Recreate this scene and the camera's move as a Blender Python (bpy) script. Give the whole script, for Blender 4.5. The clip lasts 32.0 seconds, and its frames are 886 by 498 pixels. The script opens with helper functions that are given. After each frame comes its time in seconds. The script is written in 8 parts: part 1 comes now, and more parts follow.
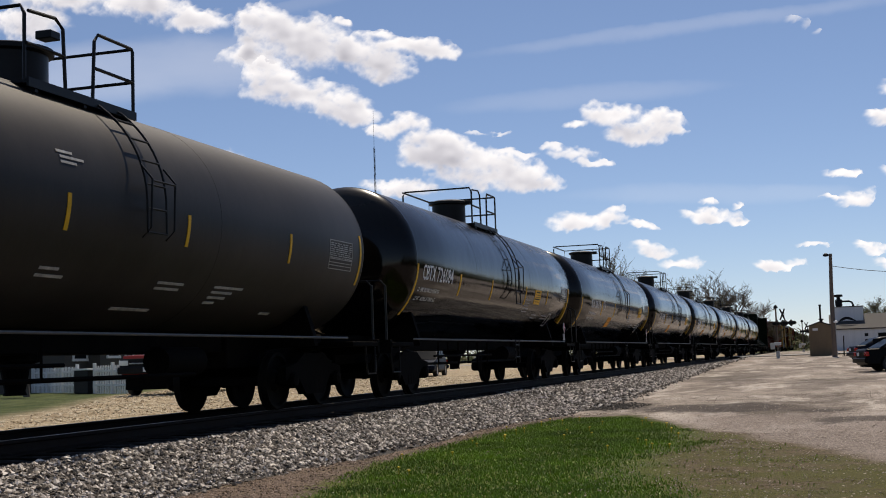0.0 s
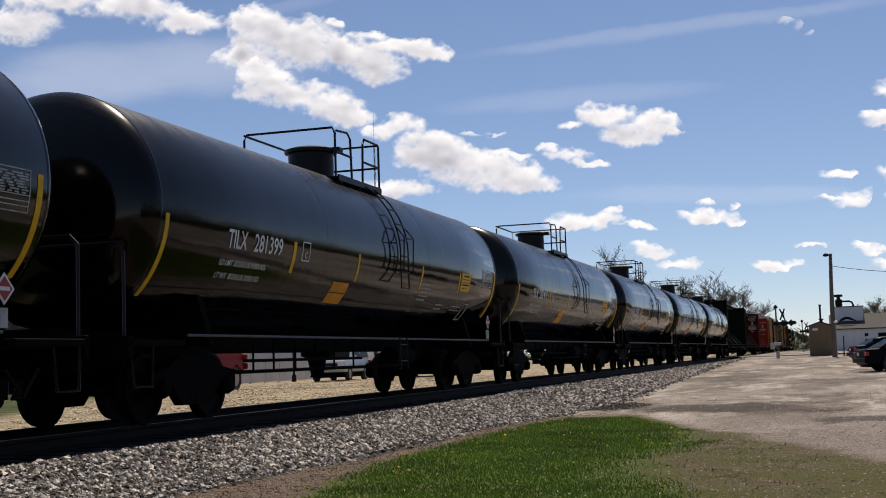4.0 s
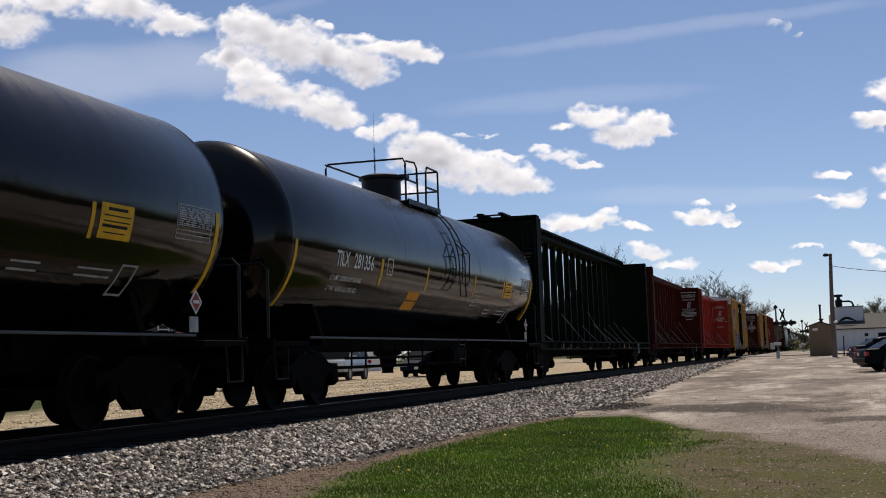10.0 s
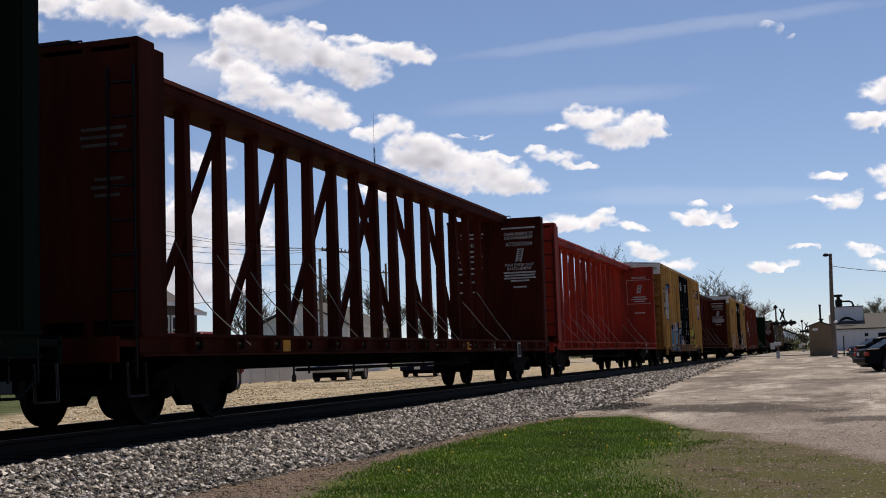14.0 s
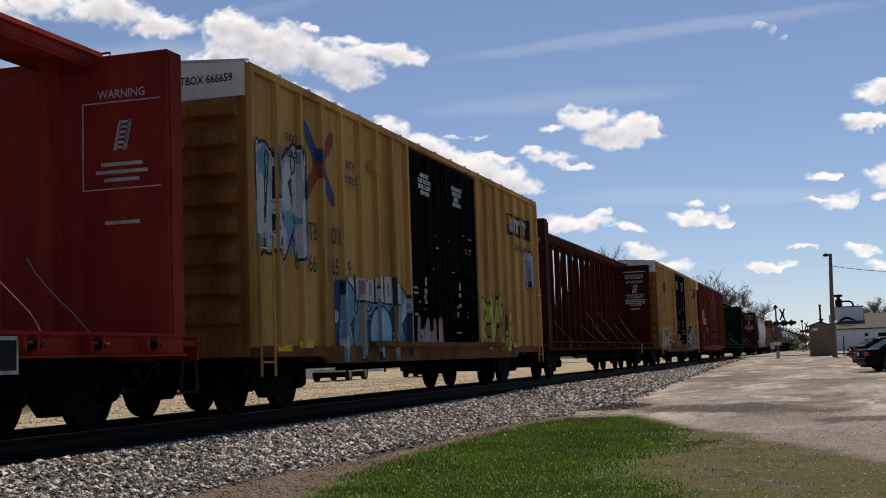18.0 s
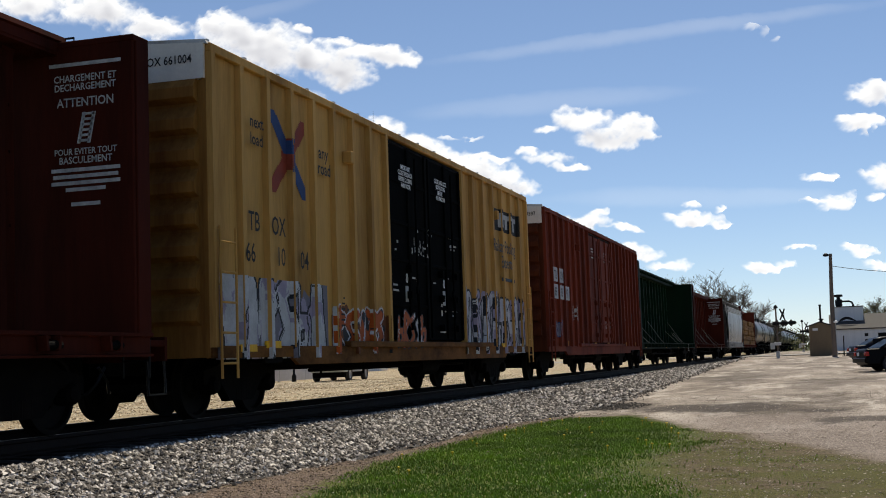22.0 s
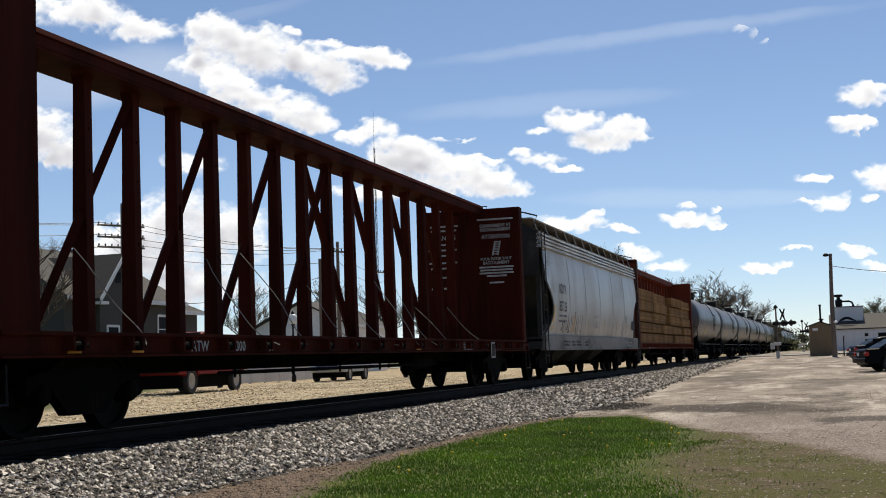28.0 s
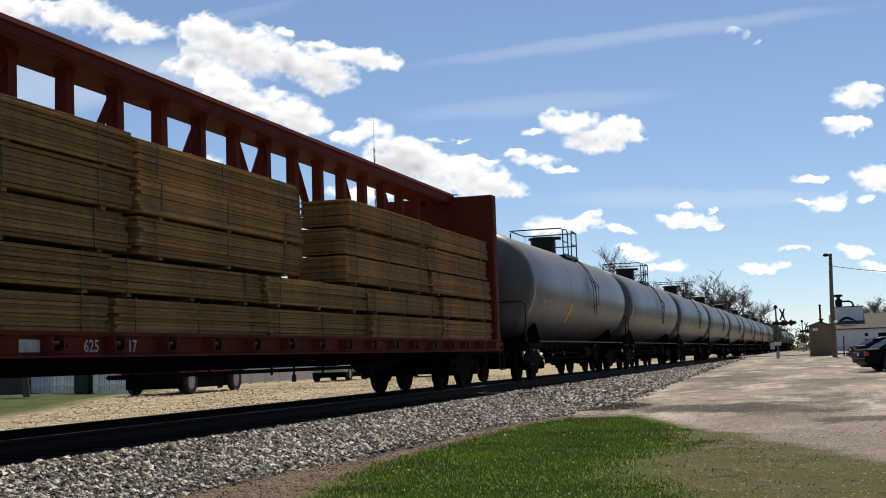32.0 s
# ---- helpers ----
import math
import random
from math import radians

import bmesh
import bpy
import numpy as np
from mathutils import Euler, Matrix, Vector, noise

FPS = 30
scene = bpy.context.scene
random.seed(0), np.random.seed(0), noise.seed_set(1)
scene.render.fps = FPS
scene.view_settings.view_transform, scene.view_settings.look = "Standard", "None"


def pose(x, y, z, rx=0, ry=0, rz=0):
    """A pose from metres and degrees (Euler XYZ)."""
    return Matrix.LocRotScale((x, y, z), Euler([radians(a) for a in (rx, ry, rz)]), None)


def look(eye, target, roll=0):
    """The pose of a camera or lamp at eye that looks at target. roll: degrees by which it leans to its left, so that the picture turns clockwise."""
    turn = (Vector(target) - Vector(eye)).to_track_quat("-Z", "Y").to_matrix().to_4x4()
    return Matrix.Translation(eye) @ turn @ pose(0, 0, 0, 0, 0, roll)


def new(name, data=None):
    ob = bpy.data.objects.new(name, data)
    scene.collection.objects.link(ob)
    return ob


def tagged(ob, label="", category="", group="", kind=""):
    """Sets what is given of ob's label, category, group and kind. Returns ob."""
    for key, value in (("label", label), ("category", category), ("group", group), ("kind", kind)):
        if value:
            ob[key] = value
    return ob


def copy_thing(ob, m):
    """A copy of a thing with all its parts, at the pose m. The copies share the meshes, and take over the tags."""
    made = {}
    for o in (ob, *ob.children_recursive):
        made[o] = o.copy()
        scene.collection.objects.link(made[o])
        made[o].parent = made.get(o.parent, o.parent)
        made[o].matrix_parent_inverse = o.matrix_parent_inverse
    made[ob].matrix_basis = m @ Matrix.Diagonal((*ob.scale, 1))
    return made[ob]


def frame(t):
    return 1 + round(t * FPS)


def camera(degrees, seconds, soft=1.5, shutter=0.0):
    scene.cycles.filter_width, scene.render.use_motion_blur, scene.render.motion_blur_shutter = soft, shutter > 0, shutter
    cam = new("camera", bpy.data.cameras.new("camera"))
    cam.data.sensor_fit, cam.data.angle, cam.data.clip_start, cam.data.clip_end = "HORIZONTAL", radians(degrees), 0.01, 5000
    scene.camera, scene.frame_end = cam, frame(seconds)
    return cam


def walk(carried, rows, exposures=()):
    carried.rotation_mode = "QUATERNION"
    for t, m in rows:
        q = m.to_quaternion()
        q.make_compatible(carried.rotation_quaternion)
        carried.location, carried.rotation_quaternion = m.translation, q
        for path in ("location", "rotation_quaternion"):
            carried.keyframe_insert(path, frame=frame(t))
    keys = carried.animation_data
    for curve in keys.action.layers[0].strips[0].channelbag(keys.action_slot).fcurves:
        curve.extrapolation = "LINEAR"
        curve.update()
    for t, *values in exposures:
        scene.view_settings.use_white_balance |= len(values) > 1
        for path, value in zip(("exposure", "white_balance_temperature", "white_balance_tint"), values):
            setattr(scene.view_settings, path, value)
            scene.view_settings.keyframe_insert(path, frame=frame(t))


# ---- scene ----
# z = 0 is the top of the rails; the track runs along y, x = 0 is its middle line
EYE = Vector((9.202, 0.0, 0.708))
YAW, PITCH, LEAN = 17.011, 5.054, -1.943
AHEAD = Vector((-math.sin(radians(YAW)) * math.cos(radians(PITCH)), math.cos(radians(YAW)) * math.cos(radians(PITCH)), math.sin(radians(PITCH))))
cam = camera(39.17, 32.0, soft=1.0)
walk(cam, [(0, look(EYE, EYE + AHEAD * 10, LEAN)), (32, look(EYE, EYE + AHEAD * 10, LEAN))], [(0, -0.05, 6850, 9), (8, -0.05, 6850, 9), (13, -0.07, 6800, 10), (16, -0.09, 6900, 10), (17, -0.12, 6900, 10), (18, -0.1, 6900, 9), (19, 0.11, 6950, 6), (20, 0.15, 6900, 4), (22, 0.14, 6800, 4), (25, 0.12, 6600, 5), (28, 0.17, 6850, 4), (32, 0.18, 6850, 3)])


def aim(px, py):
    """Way from the eye at a place of the view, given in shares of its width from the middle (right, up)."""
    m = look(EYE, EYE + AHEAD * 10, LEAN).to_3x3()
    half = math.tan(radians(39.17) / 2)
    return m @ Vector((2 * px * half, 2 * py * half, -1))


# ---- light ----
SUN_EL, SUN_AZ = 57.0, -1.5
world = bpy.data.worlds.new("sky")
scene.world = world
world.use_nodes = True
wn = world.node_tree.nodes
sky = wn.new("ShaderNodeTexSky")
sky.sky_type, sky.sun_disc = "NISHITA", False
sky.sun_elevation, sky.sun_rotation = radians(SUN_EL), radians(SUN_AZ)
sky.altitude, sky.air_density, sky.dust_density, sky.ozone_density = 300, 0.75, 0.0, 6.0
wn["Background"].inputs["Strength"].default_value = 0.104
tone = wn.new("ShaderNodeVectorMath")
tone.operation = "MULTIPLY"
tone.inputs[1].default_value = (1.33, 1.235, 1.28)
even = wn.new("ShaderNodeGamma")
even.inputs["Gamma"].default_value = 0.85
world.node_tree.links.new(sky.outputs[0], even.inputs["Color"])
world.node_tree.links.new(even.outputs[0], tone.inputs[0])
world.node_tree.links.new(tone.outputs[0], wn["Background"].inputs["Color"])
sun_data = bpy.data.lights.new("sun", "SUN")
sun_data.energy, sun_data.angle, sun_data.color = 4.2, radians(0.5), (1.0, 0.89, 0.76)
sun = new("sun", sun_data)
sun_way = Vector((math.sin(radians(SUN_AZ)) * math.cos(radians(SUN_EL)), math.cos(radians(SUN_AZ)) * math.cos(radians(SUN_EL)), math.sin(radians(SUN_EL))))
sun.matrix_basis = look(sun_way * 60, (0, 0, 0))


# ---- mesh kit ----
class Geo:
    """Vertices and faces of one part."""

    def __init__(self):
        self.v, self.f = [], []

    def add(self, vs, fs):
        n = len(self.v)
        self.v.extend([tuple(p) for p in vs])
        self.f.extend([tuple(i + n for i in f) for f in fs])
        return self

    def box(self, x0, x1, y0, y1, z0, z1, c=0.0):
        if c <= 0:
            vs = [(x, y, z) for x in (x0, x1) for y in (y0, y1) for z in (z0, z1)]
            return self.add(vs, [(0, 1, 3, 2), (4, 6, 7, 5), (0, 4, 5, 1), (2, 3, 7, 6), (0, 2, 6, 4), (1, 5, 7, 3)])
        c = min(c, 0.45 * min(abs(x1 - x0), abs(y1 - y0), abs(z1 - z0)))
        lo, hi = (x0, y0, z0), (x1, y1, z1)
        vs, at = [], {}
        for s in [(a, b, d) for a in (0, 1) for b in (0, 1) for d in (0, 1)]:
            for k in range(3):
                at[s, k] = len(vs)
                vs.append([(hi[i] if s[i] else lo[i]) + (0 if i == k else (-c if s[i] else c)) for i in range(3)])
        fs = []
        for k in range(3):
            i, j = (k + 1) % 3, (k + 2) % 3
            for side in (0, 1):
                loop = []
                for a, b in ((0, 0), (1, 0), (1, 1), (0, 1)):
                    s = [0, 0, 0]
                    s[k], s[i], s[j] = side, a, b
                    loop.append(at[tuple(s), k])
                fs.append(loop if side else loop[::-1])
            for a in (0, 1):
                for b in (0, 1):
                    s0, s1 = [0, 0, 0], [0, 0, 0]
                    s0[k], s1[k], s0[i], s1[i], s0[j], s1[j] = 0, 1, a, a, b, b
                    s0, s1 = tuple(s0), tuple(s1)
                    loop = [at[s0, i], at[s1, i], at[s1, j], at[s0, j]]
                    fs.append(loop if a == b else loop[::-1])
        for s in [(a, b, d) for a in (0, 1) for b in (0, 1) for d in (0, 1)]:
            loop = [at[s, 0], at[s, 1], at[s, 2]]
            fs.append(loop if sum(s) % 2 else loop[::-1])
        return self.add(vs, fs)

    def prism(self, pts, axis, a, b):
        """A closed outline of (u, v) pairs pushed along an axis (0, 1 or 2) from a to b."""
        def put(u, v, w):
            return [(w, u, v), (u, w, v), (u, v, w)][axis]
        n = len(pts)
        vs = [put(u, v, a) for u, v in pts] + [put(u, v, b) for u, v in pts]
        fs = [(i, (i + 1) % n, n + (i + 1) % n, n + i) for i in range(n)] + [tuple(range(n))[::-1], tuple(range(n, 2 * n))]
        return self.add(vs, fs)

    def tube(self, pts, r, n=6, r2=None, caps=True):
        pts = [Vector(p) for p in pts]
        rings = []
        for i, p in enumerate(pts):
            d = (pts[min(i + 1, len(pts) - 1)] - pts[max(i - 1, 0)]).normalized()
            side = d.cross(Vector((0, 0, 1)) if abs(d.z) < 0.95 else Vector((1, 0, 0))).normalized()
            up = side.cross(d)
            q = r if r2 is None else r + (r2 - r) * i / max(1, len(pts) - 1)
            rings.append([p + (side * math.cos(2 * math.pi * k / n) + up * math.sin(2 * math.pi * k / n)) * q for k in range(n)])
        vs = [v for ring in rings for v in ring]
        fs = [(i * n + k, i * n + (k + 1) % n, (i + 1) * n + (k + 1) % n, (i + 1) * n + k) for i in range(len(pts) - 1) for k in range(n)]
        if caps:
            fs += [tuple(range(n))[::-1], tuple(range((len(pts) - 1) * n, len(pts) * n))]
        return self.add(vs, fs)

    def lathe(self, profile, axis, centre, n=24):
        """Turns (r, w) pairs about an axis (0, 1 or 2) through the centre."""
        vs = []
        for r, w in profile:
            for k in range(n):
                a = 2 * math.pi * k / n
                u, v = r * math.cos(a), r * math.sin(a)
                p = [(w, u, v), (u, w, v), (u, v, w)][axis]
                vs.append((p[0] + centre[0], p[1] + centre[1], p[2] + centre[2]))
        m = len(profile)
        fs = [(i * n + k, i * n + (k + 1) % n, (i + 1) * n + (k + 1) % n, (i + 1) * n + k) for i in range(m - 1) for k in range(n)]
        if profile[0][0] > 1e-4:
            fs.append(tuple(range(n))[::-1])
        if profile[-1][0] > 1e-4:
            fs.append(tuple(range((m - 1) * n, m * n)))
        return self.add(vs, fs)

    def moved(self, m):
        self.v = [tuple(m @ Vector(p)) for p in self.v]
        return self

    def mesh(self, name, smooth=False):
        me = bpy.data.meshes.new(name)
        me.from_pydata(self.v, [], self.f)
        bm = bmesh.new()
        bm.from_mesh(me)
        bmesh.ops.recalc_face_normals(bm, faces=bm.faces)
        bm.to_mesh(me)
        bm.free()
        if smooth:
            me.shade_smooth()
            me.set_sharp_from_angle(angle=radians(40))
        return me


def part(name, geo, material, parent=None, label="", smooth=False):
    """One mesh object, under a thing or under a part."""
    me = geo.mesh(name, smooth) if isinstance(geo, Geo) else geo
    if material and not me.materials:
        me.materials.append(material)
    ob = new(name, me)
    if parent:
        ob.parent = parent
    return tagged(ob, label)


def thing(name, label, category, group="", kind="", at=(0, 0, 0), turn=0.0):
    """An empty at the base of a thing that carries its parts."""
    ob = new(name)
    ob.empty_display_size = 0.2
    ob.matrix_basis = pose(at[0], at[1], at[2], 0, 0, turn)
    return tagged(ob, label, category, group, kind)


def words(text, size, place, bold=0.0, squeeze=1.0):
    """A mesh of built-in lettering; place(u, v) puts its plane into space, u to the right and v up."""
    cu = bpy.data.curves.new("lettering", "FONT")
    cu.body, cu.size, cu.resolution_u, cu.offset = text, size / 0.7, 2, bold
    ob = bpy.data.objects.new("lettering", cu)
    me = bpy.data.meshes.new_from_object(ob)
    bpy.data.objects.remove(ob)
    bpy.data.curves.remove(cu)
    for v in me.vertices:
        v.co = place(v.co.x * squeeze, v.co.y)
    me.materials.clear()
    return me


# ---- materials ----
def shader(name, base, rough=0.6, metal=0.0, vary=0.25, scale=3.0, grain=40.0, bump=0.15, dirt=None, dirt_amount=0.3, stretch=(1, 1, 1), spec=0.5, coat=0.0, per_object=0.0, bump_dist=0.01):
    """A surface with its colour varied at two scales, stains of a second colour and fine relief."""
    m = bpy.data.materials.new(name)
    m.use_nodes = True
    nt = m.node_tree
    nn, ln = nt.nodes, nt.links
    bs = nn["Principled BSDF"]
    bs.inputs["Metallic"].default_value = metal
    bs.inputs["Specular IOR Level"].default_value = spec
    bs.inputs["Coat Weight"].default_value = coat
    tc = nn.new("ShaderNodeTexCoord")
    mp = nn.new("ShaderNodeMapping")
    mp.inputs["Scale"].default_value = stretch
    ln.new(tc.outputs["Object"], mp.inputs["Vector"])

    def noise_node(sc, detail, rough_=0.6):
        t = nn.new("ShaderNodeTexNoise")
        t.inputs["Scale"].default_value, t.inputs["Detail"].default_value, t.inputs["Roughness"].default_value = sc, detail, rough_
        ln.new(mp.outputs[0], t.inputs["Vector"])
        return t

    n1, n2 = noise_node(scale, 5), noise_node(grain, 3)
    add = nn.new("ShaderNodeMath")
    add.operation = "MULTIPLY_ADD"
    ln.new(n2.outputs["Fac"], add.inputs[0])
    add.inputs[1].default_value = 0.4
    ln.new(n1.outputs["Fac"], add.inputs[2])
    rng = nn.new("ShaderNodeMapRange")
    rng.inputs["From Min"].default_value, rng.inputs["From Max"].default_value = 0.45, 0.95
    rng.inputs["To Min"].default_value, rng.inputs["To Max"].default_value = 1 - vary, 1 + vary
    ln.new(add.outputs[0], rng.inputs["Value"])
    src = rng.outputs[0]
    if per_object:
        oi = nn.new("ShaderNodeObjectInfo")
        r2 = nn.new("ShaderNodeMapRange")
        r2.inputs["To Min"].default_value, r2.inputs["To Max"].default_value = 1 - per_object, 1 + per_object
        ln.new(oi.outputs["Random"], r2.inputs["Value"])
        mu = nn.new("ShaderNodeMath")
        mu.operation = "MULTIPLY"
        ln.new(src, mu.inputs[0])
        ln.new(r2.outputs[0], mu.inputs[1])
        src = mu.outputs[0]
    mul = nn.new("ShaderNodeVectorMath")
    mul.operation = "SCALE"
    mul.inputs[0].default_value = base
    ln.new(src, mul.inputs["Scale"])
    col = mul.outputs[0]
    rough_in = None
    if dirt:
        n3 = noise_node(scale * 0.7 + 0.13, 7, 0.7)
        ramp = nn.new("ShaderNodeMapRange")
        ramp.inputs["From Min"].default_value, ramp.inputs["From Max"].default_value = 0.62 - 0.35 * dirt_amount, 0.80 - 0.2 * dirt_amount
        ln.new(n3.outputs["Fac"], ramp.inputs["Value"])
        mx = nn.new("ShaderNodeMix")
        mx.data_type = "RGBA"
        mx.inputs["B"].default_value = (*dirt, 1)
        ln.new(ramp.outputs[0], mx.inputs["Factor"])
        ln.new(col, mx.inputs["A"])
        col = mx.outputs["Result"]
        rough_in = ramp.outputs[0]
    ln.new(col, bs.inputs["Base Color"])
    rr = nn.new("ShaderNodeMapRange")
    rr.inputs["To Min"].default_value, rr.inputs["To Max"].default_value = rough * 0.85, min(1, rough * 1.15)
    if rough_in:
        rr.inputs["To Min"].default_value, rr.inputs["To Max"].default_value = rough, min(1, rough * 0.5 + 0.42)
        ln.new(rough_in, rr.inputs["Value"])
    else:
        ln.new(n1.outputs["Fac"], rr.inputs["Value"])
    ln.new(rr.outputs[0], bs.inputs["Roughness"])
    if bump:
        bp = nn.new("ShaderNodeBump")
        bp.inputs["Strength"].default_value, bp.inputs["Distance"].default_value = bump, bump_dist
        ln.new(n2.outputs["Fac"], bp.inputs["Height"])
        ln.new(bp.outputs[0], bs.inputs["Normal"])
    return m


M = {}
STREAK = (1, 1, 0.12)
M["tank_black"] = shader("dusty_gloss_black_tank_paint", (0.0022, 0.0019, 0.0017), 0.11, vary=0.3, scale=0.6, grain=1.3, bump=0.35, stretch=(1, 1, 0.7), spec=0.24, bump_dist=0.02)
M["tank_grey"] = shader("matt_charcoal_tank_paint", (0.021, 0.0175, 0.0145), 0.5, vary=0.3, scale=0.9, grain=30, bump=0.04, dirt=(0.033, 0.028, 0.0235), dirt_amount=0.4, stretch=(1, 1, 0.4), spec=0.2)
M["tank_dusty"] = shader("dusty_grey_tank_paint", (0.05, 0.048, 0.049), 0.36, vary=0.3, scale=0.7, grain=20, bump=0.03, dirt=(0.12, 0.113, 0.11), dirt_amount=0.45, stretch=(1, 1, 0.3), spec=0.4)


def dust_sheen_top(m, dust, low, high, amount):
    """Road dust and painted sunlit sheen on the upper part of a shell, in uneven streaks round it."""
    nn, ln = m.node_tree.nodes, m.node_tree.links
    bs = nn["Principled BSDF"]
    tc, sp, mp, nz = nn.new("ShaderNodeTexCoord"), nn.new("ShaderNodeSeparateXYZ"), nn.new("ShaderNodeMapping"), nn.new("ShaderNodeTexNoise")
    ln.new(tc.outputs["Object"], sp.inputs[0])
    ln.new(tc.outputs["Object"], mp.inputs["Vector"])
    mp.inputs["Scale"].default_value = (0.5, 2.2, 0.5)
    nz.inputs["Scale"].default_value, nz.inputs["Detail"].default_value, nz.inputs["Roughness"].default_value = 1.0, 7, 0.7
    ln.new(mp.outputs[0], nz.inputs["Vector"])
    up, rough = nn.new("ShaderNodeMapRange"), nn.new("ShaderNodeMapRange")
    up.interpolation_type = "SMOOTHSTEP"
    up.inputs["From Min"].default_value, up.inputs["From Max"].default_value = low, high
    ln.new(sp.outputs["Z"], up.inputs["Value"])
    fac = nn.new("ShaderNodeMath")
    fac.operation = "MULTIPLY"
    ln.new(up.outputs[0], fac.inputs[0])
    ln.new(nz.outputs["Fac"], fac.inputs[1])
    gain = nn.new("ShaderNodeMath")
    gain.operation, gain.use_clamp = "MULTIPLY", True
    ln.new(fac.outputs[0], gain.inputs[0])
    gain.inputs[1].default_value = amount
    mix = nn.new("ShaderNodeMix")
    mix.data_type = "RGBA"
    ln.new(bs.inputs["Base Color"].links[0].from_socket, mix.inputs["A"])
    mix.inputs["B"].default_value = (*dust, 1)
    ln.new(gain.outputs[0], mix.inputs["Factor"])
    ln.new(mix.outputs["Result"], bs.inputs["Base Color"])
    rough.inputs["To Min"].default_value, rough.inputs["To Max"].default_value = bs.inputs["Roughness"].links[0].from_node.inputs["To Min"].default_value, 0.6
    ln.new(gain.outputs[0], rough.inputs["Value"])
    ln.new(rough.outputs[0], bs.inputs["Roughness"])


# paler upper shells: dust, plus sheen of sun and sky put into the colour
dust_sheen_top(M["tank_black"], (0.055, 0.05, 0.046), 2.9, 4.3, 0.9)
dust_sheen_top(M["tank_dusty"], (0.22, 0.21, 0.205), 2.9, 4.3, 1.1)
dust_sheen_top(M["tank_grey"], (0.045, 0.04, 0.034), 2.9, 4.3, 0.9)
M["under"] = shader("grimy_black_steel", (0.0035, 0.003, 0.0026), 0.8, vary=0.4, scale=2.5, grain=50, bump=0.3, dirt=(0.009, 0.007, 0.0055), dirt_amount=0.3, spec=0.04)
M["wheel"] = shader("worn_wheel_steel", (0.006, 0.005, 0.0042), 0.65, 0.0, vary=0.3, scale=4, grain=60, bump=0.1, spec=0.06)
M["rail"] = shader("rusty_rail_steel", (0.014, 0.009, 0.0065), 0.7, 0.1, vary=0.3, scale=3, grain=60, bump=0.2, spec=0.12)
M["rail_top"] = shader("polished_rail_head", (0.22, 0.21, 0.20), 0.45, 1.0, vary=0.15, scale=2, grain=40, bump=0.02)
M["rail_black"] = shader("black_handrail_paint", (0.005, 0.005, 0.005), 0.45, vary=0.3, scale=5, grain=60, bump=0.05, spec=0.2)
# pale grey paints the sun's glint along the tank side rails
M["glint_rail"] = shader("painted_glint_steel", (0.10, 0.10, 0.098), 0.5, vary=0.3, scale=2, grain=50, bump=0.05, spec=0.3)
M["white"] = shader("white_lettering_paint", (0.72, 0.72, 0.70), 0.55, vary=0.2, scale=5, grain=40, bump=0.02, spec=0.08)
M["faded"] = shader("faded_white_lettering", (0.42, 0.41, 0.39), 0.6, vary=0.35, scale=8, grain=40, bump=0.02, spec=0.08)
M["yellow"] = shader("yellow_reflective_tape", (0.75, 0.42, 0.03), 0.4, vary=0.2, scale=4, grain=50, bump=0.02, spec=0.08)
M["orange"] = shader("orange_placard", (0.75, 0.32, 0.04), 0.5, vary=0.2, scale=4, grain=50, bump=0.02, spec=0.08)
# lettering darkened in colour to stand for the shade on the bulkheads
M["dim"] = shader("shade_dimmed_lettering", (0.085, 0.07, 0.06), 0.7, vary=0.35, scale=8, grain=40, bump=0.02, spec=0.05)
M["dull_orange"] = shader("dulled_orange_label", (0.42, 0.19, 0.025), 0.6, vary=0.35, scale=8, grain=40, bump=0.02, spec=0.05)
M["faded_tape"] = shader("worn_yellow_tape", (0.50, 0.39, 0.20), 0.6, vary=0.35, scale=8, grain=50, bump=0.02, spec=0.08)
M["lamp_dull"] = shader("red_placard_print", (0.35, 0.03, 0.025), 0.6, vary=0.2, scale=4, grain=50, bump=0.02)
M["black"] = shader("black_lettering_paint", (0.02, 0.02, 0.02), 0.55, vary=0.2, scale=6, grain=40, bump=0.02, spec=0.08)
M["green"] = shader("dark_green_car_paint", (0.0035, 0.008, 0.004), 0.6, vary=0.3, scale=1.2, grain=30, bump=0.06, dirt=(0.009, 0.009, 0.006), dirt_amount=0.35, stretch=STREAK, spec=0.025)
M["green2"] = shader("deep_green_car_paint", (0.003, 0.013, 0.0055), 0.6, vary=0.3, scale=1.2, grain=30, bump=0.06, dirt=(0.009, 0.011, 0.007), dirt_amount=0.3, stretch=STREAK, spec=0.025)
M["brown"] = shader("oxide_brown_car_paint", (0.055, 0.0105, 0.0055), 0.65, vary=0.3, scale=1.2, grain=30, bump=0.06, dirt=(0.02, 0.006, 0.0035), dirt_amount=0.4, stretch=STREAK, spec=0.025)
M["red"] = shader("bright_red_orange_car_paint", (0.29, 0.03, 0.016), 0.5, vary=0.25, scale=1.2, grain=30, bump=0.06, dirt=(0.12, 0.02, 0.014), dirt_amount=0.5, stretch=STREAK, spec=0.025)
M["lumber_red"] = shader("weathered_red_car_paint", (0.11, 0.024, 0.013), 0.55, vary=0.25, scale=1.2, grain=30, bump=0.06, dirt=(0.07, 0.022, 0.016), dirt_amount=0.35, stretch=STREAK, spec=0.025)
